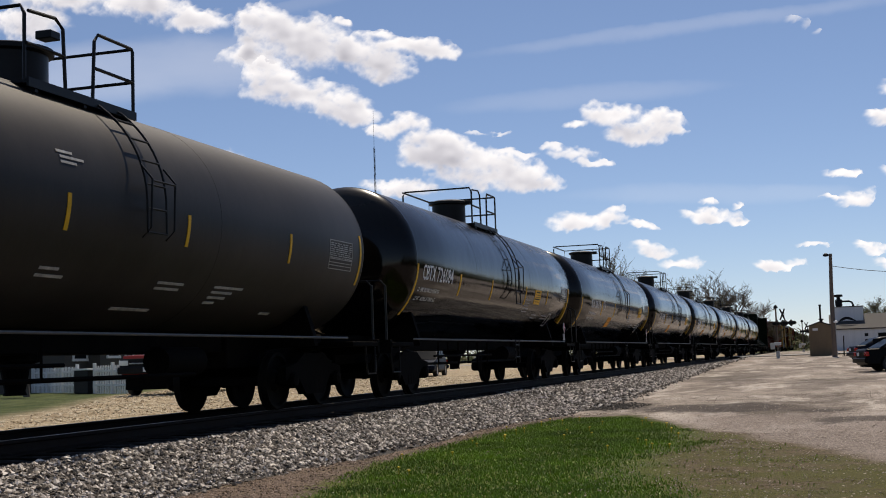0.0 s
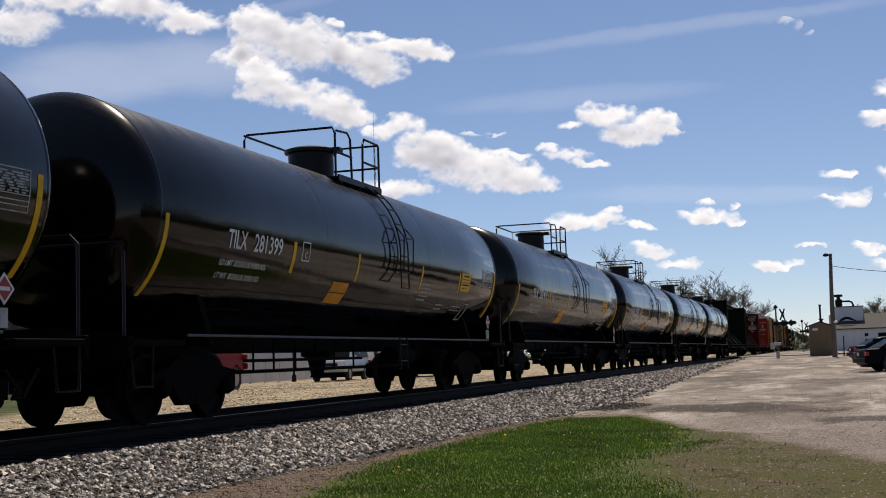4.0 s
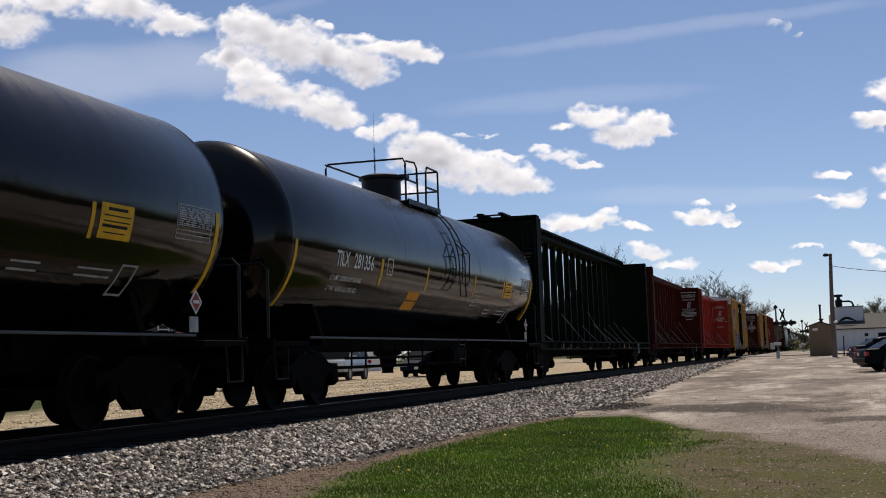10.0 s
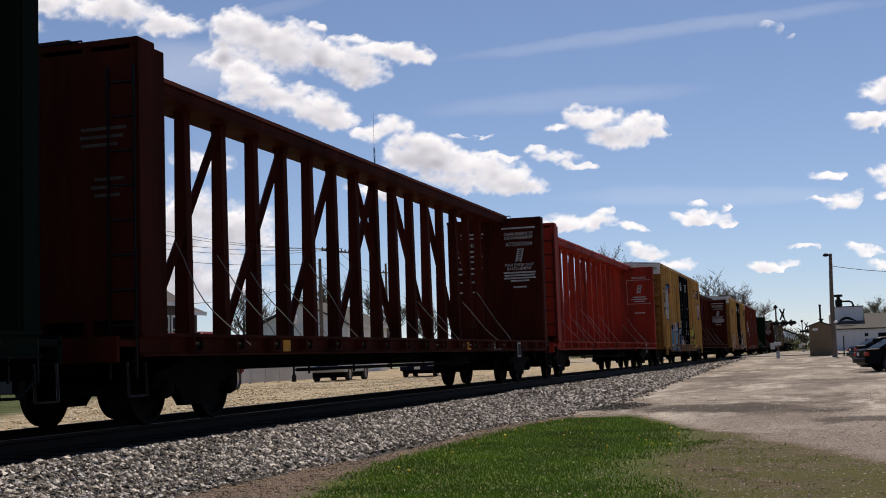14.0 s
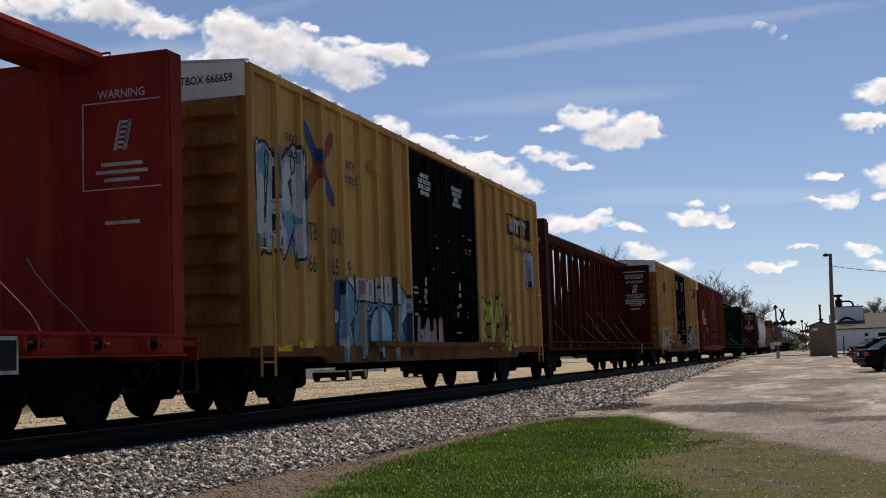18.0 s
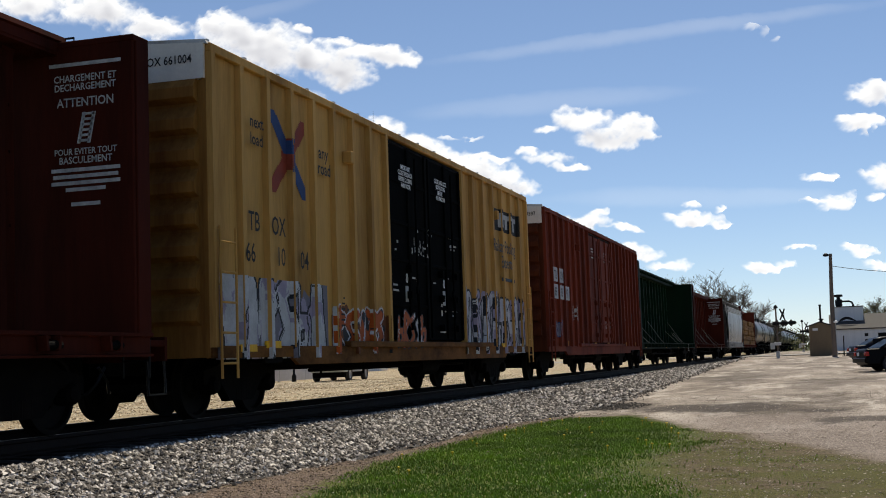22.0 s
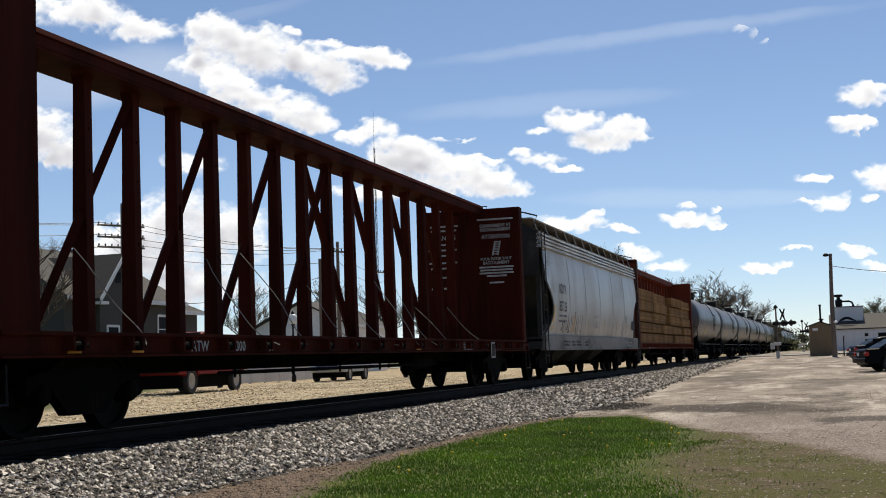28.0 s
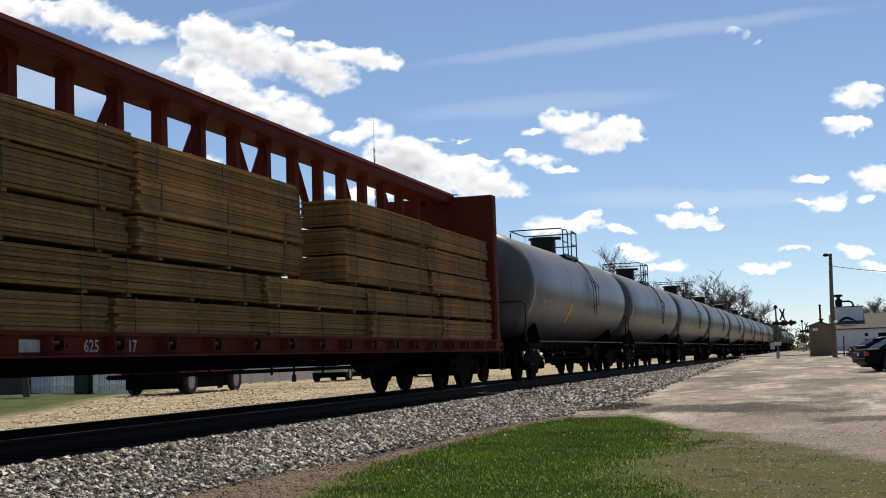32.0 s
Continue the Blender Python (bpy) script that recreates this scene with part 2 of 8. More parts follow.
M["yellow_car"] = shader("yellow_boxcar_paint", (0.50, 0.285, 0.085), 0.6, vary=0.28, scale=1.0, grain=25, bump=0.05, dirt=(0.19, 0.092, 0.028), dirt_amount=0.42, stretch=STREAK, spec=0.05)
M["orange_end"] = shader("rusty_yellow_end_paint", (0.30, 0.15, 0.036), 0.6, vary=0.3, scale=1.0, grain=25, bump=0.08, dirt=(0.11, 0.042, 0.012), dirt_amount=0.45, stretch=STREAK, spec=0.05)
M["box_red"] = shader("oxide_red_boxcar_paint", (0.15, 0.03, 0.015), 0.6, vary=0.22, scale=1.0, grain=25, bump=0.05, dirt=(0.05, 0.018, 0.014), dirt_amount=0.4, stretch=STREAK, spec=0.025)
M["door_black"] = shader("black_plug_door_paint", (0.0025, 0.003, 0.0028), 0.8, vary=0.3, scale=1.5, grain=30, bump=0.05, dirt=(0.008, 0.008, 0.007), dirt_amount=0.3, stretch=STREAK, spec=0.01)
M["roof_steel"] = shader("galvanised_roof_steel", (0.42, 0.41, 0.38), 0.5, 0.4, vary=0.25, scale=1.0, grain=30, bump=0.05, dirt=(0.2, 0.17, 0.13), dirt_amount=0.3)
M["end_white"] = shader("weathered_white_end_paint", (0.62, 0.58, 0.5), 0.6, vary=0.15, scale=1.2, grain=30, bump=0.04, dirt=(0.4, 0.35, 0.28), dirt_amount=0.3)
M["hopper"] = shader("light_grey_hopper_paint", (0.47, 0.45, 0.405), 0.33, vary=0.12, scale=0.4, grain=1.1, bump=0.3, dirt=(0.34, 0.30, 0.245), dirt_amount=0.4, stretch=(1, 1, 0.4), spec=0.45, bump_dist=0.02)
M["hopper_sill"] = shader("grimy_hopper_sill_paint", (0.22, 0.205, 0.18), 0.55, vary=0.25, scale=1.2, grain=20, bump=0.06, dirt=(0.07, 0.058, 0.045), dirt_amount=0.5, stretch=(1, 0.6, 1), spec=0.2)
M["hopper_dark"] = shader("sooty_hopper_steel", (0.04, 0.037, 0.033), 0.7, vary=0.35, scale=1.4, grain=30, bump=0.1, dirt=(0.09, 0.085, 0.075), dirt_amount=0.3, spec=0.2)
M["box_end"] = shader("dark_brown_end_paint", (0.085, 0.026, 0.011), 0.65, vary=0.3, scale=1.0, grain=25, bump=0.08, dirt=(0.045, 0.014, 0.008), dirt_amount=0.45, stretch=STREAK, spec=0.04)
M["rust_sill"] = shader("rust_stained_sill_paint", (0.17, 0.075, 0.02), 0.65, vary=0.35, scale=1.6, grain=25, bump=0.08, dirt=(0.035, 0.016, 0.008), dirt_amount=0.55, stretch=(1, 0.5, 1), spec=0.04)
# running board paled in colour to stand for sun on its edges
M["board_steel"] = shader("sunlit_running_board_steel", (0.36, 0.31, 0.24), 0.7, vary=0.3, scale=1.4, grain=30, bump=0.1, spec=0.15)
M["cable"] = shader("frayed_steel_cable", (0.19, 0.175, 0.15), 0.6, vary=0.2, scale=6, grain=80, bump=0.1)
M["wood"] = shader("stacked_lumber", (0.255, 0.14, 0.052), 0.8, vary=0.5, scale=2.0, grain=22, bump=0.3, dirt=(0.12, 0.07, 0.03), dirt_amount=0.4, stretch=(1, 0.3, 1.2), per_object=0.22, spec=0.06)
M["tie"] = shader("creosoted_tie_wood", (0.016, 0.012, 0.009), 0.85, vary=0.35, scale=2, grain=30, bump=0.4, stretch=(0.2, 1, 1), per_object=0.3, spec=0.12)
M["glass"] = shader("dark_window_glass", (0.006, 0.007, 0.008), 0.3, vary=0.1, scale=1, grain=4, bump=0.0, spec=0.05)
M["strap"] = shader("brown_lumber_strap", (0.10, 0.065, 0.035), 0.6, vary=0.2, scale=5, grain=40, bump=0.05)


# ---- ground and track ----
def along(y, rows):
    return float(np.interp(y, [a for a, _ in rows], [b for _, b in rows]))


NEAR_Z = [(-300, -0.66), (20, -0.65), (54, -0.45), (100, -0.15), (125, 0.08), (160, 0.12), (4000, 0.3)]
FAR_Z = [(-300, -0.22), (60, -0.2), (125, 0.02), (160, 0.1), (4000, 0.3)]


def ground_z(x, y):
    k = min(1.0, max(0.0, (x + 2.2) / 4.4))
    k = k * k * (3 - 2 * k)
    z = along(y, FAR_Z) * (1 - k) + along(y, NEAR_Z) * k
    if abs(x) < 2.2:
        z = min(z, -0.28 - 0.25 * k)
    if x < -5:
        # slight rise under the parked pickup
        z += 0.1 * math.exp(-((x + 10.9) / 4.0) ** 4 - ((y - 36.6) / 6.0) ** 4)
    return z


def region_ground():
    """Earth, cinders, dirt lot, gravel verge and grass, told apart by where they lie."""
    m = bpy.data.materials.new("mixed_ground")
    m.use_nodes = True
    nt = m.node_tree
    nn, ln = nt.nodes, nt.links
    bs = nn["Principled BSDF"]
    bs.inputs["Roughness"].default_value = 0.95
    bs.inputs["Specular IOR Level"].default_value = 0.2
    geo = nn.new("ShaderNodeNewGeometry")
    sep = nn.new("ShaderNodeSeparateXYZ")
    ln.new(geo.outputs["Position"], sep.inputs[0])

    def nz(sc, detail=6, rough=0.65, stretch=None):
        t = nn.new("ShaderNodeTexNoise")
        t.inputs["Scale"].default_value, t.inputs["Detail"].default_value, t.inputs["Roughness"].default_value = sc, detail, rough
        if stretch:
            mp = nn.new("ShaderNodeMapping")
            mp.inputs["Scale"].default_value = stretch
            ln.new(geo.outputs["Position"], mp.inputs["Vector"])
            ln.new(mp.outputs[0], t.inputs["Vector"])
        else:
            ln.new(geo.outputs["Position"], t.inputs["Vector"])
        return t.outputs["Fac"]

    def calc(op, a, b=None, c=None):
        t = nn.new("ShaderNodeMath")
        t.operation = op
        for i, q in enumerate((a, b, c)):
            if q is None:
                continue
            if isinstance(q, (int, float)):
                t.inputs[i].default_value = q
            else:
                ln.new(q, t.inputs[i])
        return t.outputs[0]

    def ramp(v, a, b, to0=0.0, to1=1.0):
        t = nn.new("ShaderNodeMapRange")
        t.interpolation_type = "SMOOTHSTEP"
        ln.new(v, t.inputs["Value"])
        t.inputs["From Min"].default_value, t.inputs["From Max"].default_value = a, b
        t.inputs["To Min"].default_value, t.inputs["To Max"].default_value = to0, to1
        return t.outputs[0]

    def colour(a, b, f):
        t = nn.new("ShaderNodeMix")
        t.data_type = "RGBA"
        for key, q in (("A", a), ("B", b)):
            if isinstance(q, tuple):
                t.inputs[key].default_value = (*q, 1)
            else:
                ln.new(q, t.inputs[key])
        ln.new(f, t.inputs["Factor"])
        return t.outputs["Result"]

    def spot(cx, cy, rx, ry, hard=0.5):
        """An uneven stain round a place, 1 in its middle."""
        u, v = calc("DIVIDE", calc("SUBTRACT", xs_, cx), rx), calc("DIVIDE", calc("SUBTRACT", ys_, cy), ry)
        return ramp(calc("ADD", calc("MULTIPLY", u, u), calc("MULTIPLY", v, v)), 1.0, 1.0 - hard)

    x, y = sep.outputs["X"], sep.outputs["Y"]
    wob = calc("MULTIPLY_ADD", nz(0.55, 5), 3.4, -1.7)
    wob2 = calc("MULTIPLY_ADD", nz(2.6, 5, 0.7), 1.0, -0.5)
    xw = calc("ADD", calc("ADD", x, calc("MULTIPLY", wob, 0.3)), calc("MULTIPLY", wob2, 0.8))
    yw = calc("ADD", calc("ADD", y, calc("MULTIPLY", wob, 0.8)), wob2)
    xs_ = calc("ADD", x, calc("MULTIPLY_ADD", nz(1.1, 7, 0.72, (1, 0.5, 1)), 1.8, -0.9))
    ys_ = calc("ADD", y, calc("MULTIPLY_ADD", nz(0.9, 7, 0.72, (1, 0.5, 1)), 4.4, -2.2))
    big, mid, fine, speck = nz(0.22, 5), nz(1.4, 6), nz(11, 6, 0.8), nz(38, 3, 0.8)
    grit = nz(24, 2, 0.6)
    # pale dirt lot, packed and rutted, with darker damp and oily patches
    lot = colour((0.215, 0.18, 0.15), (0.46, 0.395, 0.335), ramp(calc("MULTIPLY_ADD", mid, 0.55, calc("MULTIPLY", nz(0.3, 6, 0.6, (1, 0.4, 1)), 0.65)), 0.46, 0.72))
    lot = colour(lot, (0.68, 0.605, 0.53), ramp(nz(0.6, 7, 0.7, (0.9, 0.3, 1)), 0.50, 0.60, 0.0, 0.85))
    lot = colour(lot, (0.15, 0.12, 0.095), ramp(nz(0.45, 7, 0.7, (0.9, 0.35, 1)), 0.54, 0.62, 0.0, 0.8))
    band = calc("MULTIPLY", ramp(yw, 27.5, 24.0), ramp(xw, 5.5, 7.0))
    lot = colour(lot, colour((0.15, 0.12, 0.10), (0.46, 0.385, 0.335), ramp(calc("MULTIPLY_ADD", grit, 0.7, calc("MULTIPLY", fine, 0.5)), 0.45, 0.7)), calc("MULTIPLY", band, 0.75))
    for cx, cy, rx, ry, k in ((6.7, 29.0, 2.0, 2.2, 1.0), (8.9, 27.6, 0.8, 0.9, 0.9), (9.9, 24.0, 1.5, 1.2, 0.9), (4.1, 30.3, 1.2, 2.4, 1.0), (4.9, 29.0, 0.9, 1.2, 0.6), (8.7, 43.0, 1.1, 7.0, 0.45), (5.6, 52.0, 1.6, 8.0, 0.5)):
        lot = colour(lot, (0.085, 0.07, 0.06), calc("MULTIPLY", spot(cx, cy, rx, ry, 0.75), calc("MULTIPLY", ramp(fine, 0.3, 0.55, 0.5, 1.0), k)))
    lot = colour(lot, (0.15, 0.12, 0.10), ramp(fine, 0.53, 0.68, 0.0, 0.55))
    # brown cinders and dead weeds by the ballast
    cinder = colour((0.10, 0.066, 0.046), (0.29, 0.215, 0.165), ramp(calc("MULTIPLY_ADD", grit, 0.6, calc("MULTIPLY", fine, 0.5)), 0.42, 0.68))
    cinder = colour(cinder, (0.16, 0.135, 0.055), ramp(mid, 0.5, 0.7, 0.0, 0.45))
    # thin olive turf worn down to the earth
    thin = colour((0.075, 0.054, 0.027), (0.22, 0.165, 0.10), ramp(calc("MULTIPLY_ADD", grit, 0.6, calc("MULTIPLY", fine, 0.5)), 0.42, 0.68))
    thin = colour(thin, (0.10, 0.10, 0.018), ramp(calc("MULTIPLY_ADD", nz(3.0, 5, 0.7), 0.4, calc("MULTIPLY", nz(0.9, 5, 0.65), 0.6)), 0.40, 0.54, 0.0, 0.85))
    turf = colour((0.065, 0.09, 0.010), (0.115, 0.14, 0.018), ramp(mid, 0.35, 0.65))
    turf = colour(turf, (0.15, 0.135, 0.05), ramp(fine, 0.52, 0.7, 0.0, 0.6))
    # edges of the grass: along the ballast, towards the lot, and where it thins out
    dy = calc("SUBTRACT", y, 18.8)
    past_left = calc("SUBTRACT", xw, calc("MULTIPLY_ADD", calc("MULTIPLY", dy, dy), 0.016, 3.15))
    past_top = calc("ADD", yw, calc("MULTIPLY", calc("MAXIMUM", calc("SUBTRACT", x, 5.2), 0.0), 2.35))
    past_right = calc("SUBTRACT", xw, calc("MULTIPLY_ADD", calc("MULTIPLY", dy, dy), 0.016, 6.9))
    verge = calc("MULTIPLY", ramp(past_left, -0.15, 0.2), ramp(past_top, 26.8, 25.6))
    col = colour(cinder, lot, ramp(past_top, 25.6, 27.4))
    col = colour(col, thin, verge)
    col = colour(col, turf, calc("MULTIPLY", verge, ramp(past_right, 0.5, -0.3)))
    # far side of the track: straw-coloured gravel, then lawn and a pale street
    gravel = colour((0.30, 0.215, 0.115), (0.66, 0.55, 0.38), ramp(calc("MULTIPLY_ADD", nz(7, 5, 0.8), 0.7, calc("MULTIPLY", mid, 0.4)), 0.45, 0.66))
    gravel = colour(gravel, (0.72, 0.66, 0.55), ramp(nz(9, 4, 0.75), 0.56, 0.66, 0.0, 0.8))
    gravel = colour(gravel, (0.20, 0.17, 0.07), ramp(nz(2.2, 6, 0.75), 0.56, 0.68, 0.0, 0.7))
    lawn = colour((0.05, 0.075, 0.016), (0.12, 0.14, 0.045), ramp(mid, 0.35, 0.7))
    far = colour(gravel, lawn, ramp(calc("MULTIPLY_ADD", y, -0.42, calc("MULTIPLY", xw, -1.0)), -2.9, -0.9))
    far = colour(far, lawn, ramp(calc("MULTIPLY", xw, -1.0), 34.0, 36.0))
    col = colour(col, far, ramp(calc("MULTIPLY", x, -1.0), 0.2, 0.6))
    # fields in the distance
    col = colour(col, (0.10, 0.105, 0.045), ramp(y, 175.0, 210.0))
    sp = nn.new("ShaderNodeVectorMath")
    sp.operation = "SCALE"
    ln.new(col, sp.inputs[0])
    ln.new(ramp(speck, 0.35, 0.65, 0.50, 1.05), sp.inputs["Scale"])
    ln.new(sp.outputs[0], bs.inputs["Base Color"])
    bp = nn.new("ShaderNodeBump")
    bp.inputs["Strength"].default_value, bp.inputs["Distance"].default_value = 0.7, 0.04
    ln.new(calc("ADD", fine, calc("MULTIPLY", speck, 0.5)), bp.inputs["Height"])
    ln.new(bp.outputs[0], bs.inputs["Normal"])
    return m


M["ground"] = region_ground()


def grid_sheet(name, xs, ys, height, material, label, kind="structure"):
    g = Geo()
    nx = len(xs)
    g.v = [(x, y, height(x, y)) for y in ys for x in xs]
    g.f = [(j * nx + i, j * nx + i + 1, (j + 1) * nx + i + 1, (j + 1) * nx + i) for j in range(len(ys) - 1) for i in range(nx - 1)]
    ob = part(name, g, material, None, label, smooth=True)
    return tagged(ob, label, "ground", kind=kind)


def lumpy(x, y):
    z = ground_z(x, y)
    if abs(x) > 2.2 and abs(x) < 60 and -5 < y < 150:
        z += 0.035 * noise.noise((x * 0.5, y * 0.35, 1.7)) + 0.015 * noise.noise((x * 1.9, y * 1.5, 4.2))
    return z


xs = [-3000, -1200, -500, -200, -100, -60, -40, -30, -24, -18, -14, -10, -7, -5, -3.6, -2.8, -2.3] + [-2 + 0.5 * i for i in range(9)] + [2.4 + 0.4 * i for i in range(26)] + [13.2, 14.5, 17, 20, 25, 32, 45, 70, 110, 200, 500, 1200, 3000]
ys = [-300, -120, -40, -15, -5, 0, 4] + [7 + 0.6 * i for i in range(56)] + [42 + 2.0 * i for i in range(32)] + [110, 120, 130, 145, 160, 180, 210, 260, 340, 500, 800, 1500, 2600, 4000]
ground = grid_sheet("ground", xs, ys, lumpy, M["ground"], "pale dirt, cinders and patchy spring grass around the railway")

# ballast bed, its colour darkened to paint the shaded gaps between stones
M["ballast"] = shader("shaded_gap_ballast", (0.035, 0.03, 0.026), 0.9, vary=0.5, scale=9, grain=28, bump=1.0, dirt=(0.07, 0.06, 0.055), dirt_amount=0.5, bump_dist=0.04)
# near black: oil stain on loose stones, painted train shade on the bed
M["oily_shaded"] = shader("oily_shaded_ballast", (0.022, 0.019, 0.017), 0.9, vary=0.5, scale=9, grain=28, bump=1.0, bump_dist=0.04)
M["stone"] = shader("crushed_limestone", (0.40, 0.375, 0.345), 0.85, vary=0.35, scale=6, grain=60, bump=0.2)
isl = M["stone"].node_tree
gn = isl.nodes.new("ShaderNodeNewGeometry")
rmp = isl.nodes.new("ShaderNodeValToRGB")
rmp.color_ramp.elements[0].color, rmp.color_ramp.elements[1].color = (0.02, 0.016, 0.013, 1), (0.82, 0.75, 0.67, 1)
rmp.color_ramp.elements.new(0.55).color = (0.17, 0.145, 0.122, 1)
isl.links.new(gn.outputs["Random Per Island"], rmp.inputs[0])
isl.links.new(rmp.outputs[0], isl.nodes["Principled BSDF"].inputs["Base Color"])


def toe_x(y):
    return along(y, [(-300, 2.3), (10, 2.35), (16, 2.55), (22, 2.7), (27, 3.5), (36, 3.6), (54, 2.95), (85, 2.3), (120, 1.8), (4000, 1.8)])


def bed_z(x, y):
    """Top of the ballast at a place across the bed."""
    if x > 1.75:
        a, b, za, zb = 1.75, toe_x(y) + 0.25, -0.22, along(y, NEAR_Z) - 0.02
    elif x < -1.75:
        a, b, za, zb = -1.75, -2.7, -0.22, along(y, FAR_Z) - 0.06
    else:
        return -0.19 - 0.03 * min(1, max(0, abs(x) - 1.2) / 0.5)
    k = min(1, (x - a) / (b - a))
    return za + (zb - za) * (k ** 0.9)


bed = Geo()
bed_ys = [-60, -20, 0, 6] + [8 + 0.5 * i for i in range(60)] + [38 + 2 * i for i in range(50)] + [145, 170, 220, 320, 500, 900, 1600]
cols = 25
for y in bed_ys:
    for i in range(cols):
        x = -2.7 + (toe_x(y) + 0.25 + 2.7) * i / (cols - 1)
        bed.v.append((x, y, bed_z(x, y) + (0.03 * noise.noise((x * 2.2, y * 2.2, 0)) if 5 < y < 60 else 0)))
bed.f = [(j * cols + i, j * cols + i + 1, (j + 1) * cols + i + 1, (j + 1) * cols + i) for j in range(len(bed_ys) - 1) for i in range(cols - 1)]
bed_ob = part("ballast", bed, M["ballast"], None, "", True)
# middle of the bed coloured near black to stand for the train's shade
bed_ob.data.materials.append(M["oily_shaded"])
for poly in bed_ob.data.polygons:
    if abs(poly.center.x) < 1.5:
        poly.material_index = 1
tagged(bed_ob, "grey crushed stone ballast under the railway track", "ballast", kind="structure")

# loose stones, too many to count
rs = random.Random(5)
LUMPS = []
for k in range(9):
    vs = [Vector((a, b, c)).normalized() for a, b, c in ((1, 0, 0), (-1, 0, 0), (0, 1, 0), (0, -1, 0), (0, 0, 1), (0, 0, -1))]
    LUMPS.append([(v.x * rs.uniform(0.6, 1.1), v.y * rs.uniform(0.6, 1.1), v.z * rs.uniform(0.45, 0.85)) for v in vs])
OCTA = [(0, 2, 4), (2, 1, 4), (1, 3, 4), (3, 0, 4), (2, 0, 5), (1, 2, 5), (3, 1, 5), (0, 3, 5)]


def scatter_stones(count, y0, y1, size, x0=1.55, spill=0.4, power=1.0):
    vs, fs = [], []
    for k in range(count):
        y = y0 + (y1 - y0) * rs.random() ** power
        x = rs.uniform(x0, toe_x(y) + abs(rs.gauss(0, spill)))
        s = size * rs.uniform(0.5, 1.25)
        z = (bed_z(x, y) if x < toe_x(y) + 0.2 else ground_z(x, y)) + s * rs.uniform(0.0, 0.75)
        ca, sa = math.cos(rs.random() * 6.28), math.sin(rs.random() * 6.28)
        n = len(vs)
        tilt = rs.uniform(-0.6, 0.6)
        for a, b, c in LUMPS[k % 9]:
            c2 = c + a * tilt
            vs.append((x + (a * ca - b * sa) * s, y + (a * sa + b * ca) * s, z + c2 * s))
        fs.extend([(i + n, j + n, q + n) for i, j, q in OCTA])
    me = bpy.data.meshes.new("ballast_stones")
    me.from_pydata(vs, [], fs)
    me.materials.append(M["stone"])
    return me


for me in (scatter_stones(38000, 9, 30, 0.037, spill=0.12), scatter_stones(17000, 30, 62, 0.056, 1.5, 0.25), scatter_stones(6000, 62, 125, 0.08, 1.5, 0.25)):
    tagged(new("ballast_stones", me), "broken grey and white limestone ballast stones", "stones", kind="stuff")



def pebbles(name, count, x0, x1, y0, y1, size, material, label, share):
    """Small stones strewn over open ground."""
    vs, fs = [], []
    for k in range(count):
        x, y = rs.uniform(x0, x1), rs.uniform(y0, y1)
        if rs.random() > share(x, y):
            continue
        s = size * rs.uniform(0.4, 1.0) ** 1.5
        z = (max(lumpy(x, y), bed_z(x, y)) if 1.7 < x < toe_x(y) + 0.2 else lumpy(x, y)) + s * 0.2
        a = rs.random() * 6.28
        ca, sa = math.cos(a), math.sin(a)
        n = len(vs)
        vs.extend([(x + (p * ca - q * sa) * s, y + (p * sa + q * ca) * s, z + r * s * 0.7) for p, q, r in LUMPS[k % 9]])
        fs.extend([(i + n, j + n, q + n) for i, j, q in OCTA])
    me = bpy.data.meshes.new(name)
    me.from_pydata(vs, [], fs)
    me.materials.append(material)
    tagged(new(name, me), label, "stones", kind="stuff")


def island_shader(name, dark, light):
    m = shader(name, light, 0.9, vary=0.3, scale=6, grain=60, bump=0.0)
    nt = m.node_tree
    gi, rp = nt.nodes.new("ShaderNodeNewGeometry"), nt.nodes.new("ShaderNodeValToRGB")
    rp.color_ramp.elements[0].color, rp.color_ramp.elements[1].color = (*dark, 1), (*light, 1)
    nt.links.new(gi.outputs["Random Per Island"], rp.inputs[0])
    nt.links.new(rp.outputs[0], nt.nodes["Principled BSDF"].inputs["Base Color"])
    return m


M["pebble"] = island_shader("pale_lot_pebbles", (0.16, 0.125, 0.10), (0.60, 0.52, 0.44))
M["cinder"] = island_shader("brown_cinder_pebbles", (0.05, 0.032, 0.022), (0.36, 0.27, 0.21))
M["far_pebble"] = island_shader("straw_gravel_pebbles", (0.22, 0.15, 0.07), (0.80, 0.70, 0.52))


def verge_left(y):
    return 3.15 + 0.016 * (y - 18.8) ** 2


def verge_top(x):
    return 26.2 - 2.35 * max(0.0, x - 5.2)


pebbles("lot_pebbles", 5000, 4.0, 11.5, 15.0, 36.0, 0.02, M["pebble"], "loose pale pebbles on the dirt lot", lambda x, y: 1.0 if y > verge_top(x) - 0.3 else 0.0)
pebbles("lot_pebbles", 3000, 6.6, 10.5, 11.0, 22.0, 0.02, M["pebble"], "small pale stones in the worn turf", lambda x, y: 1.0 if y < verge_top(x) else 0.2)
pebbles("cinder_pebbles", 12000, 2.3, 4.6, 10.5, 27.5, 0.024, M["cinder"], "brown cinder pebbles beside the ballast", lambda x, y: 1.0 if x < verge_left(y) + 0.15 else 0.04)
pebbles("oily_stones", 1800, 2.9, 5.0, 28.4, 32.6, 0.05, M["oily_shaded"], "oil-blackened stones at the foot of the ballast", lambda x, y: max(0.0, 1.0 - ((x - 3.9) / 1.1) ** 2 - ((y - 30.4) / 2.0) ** 2))
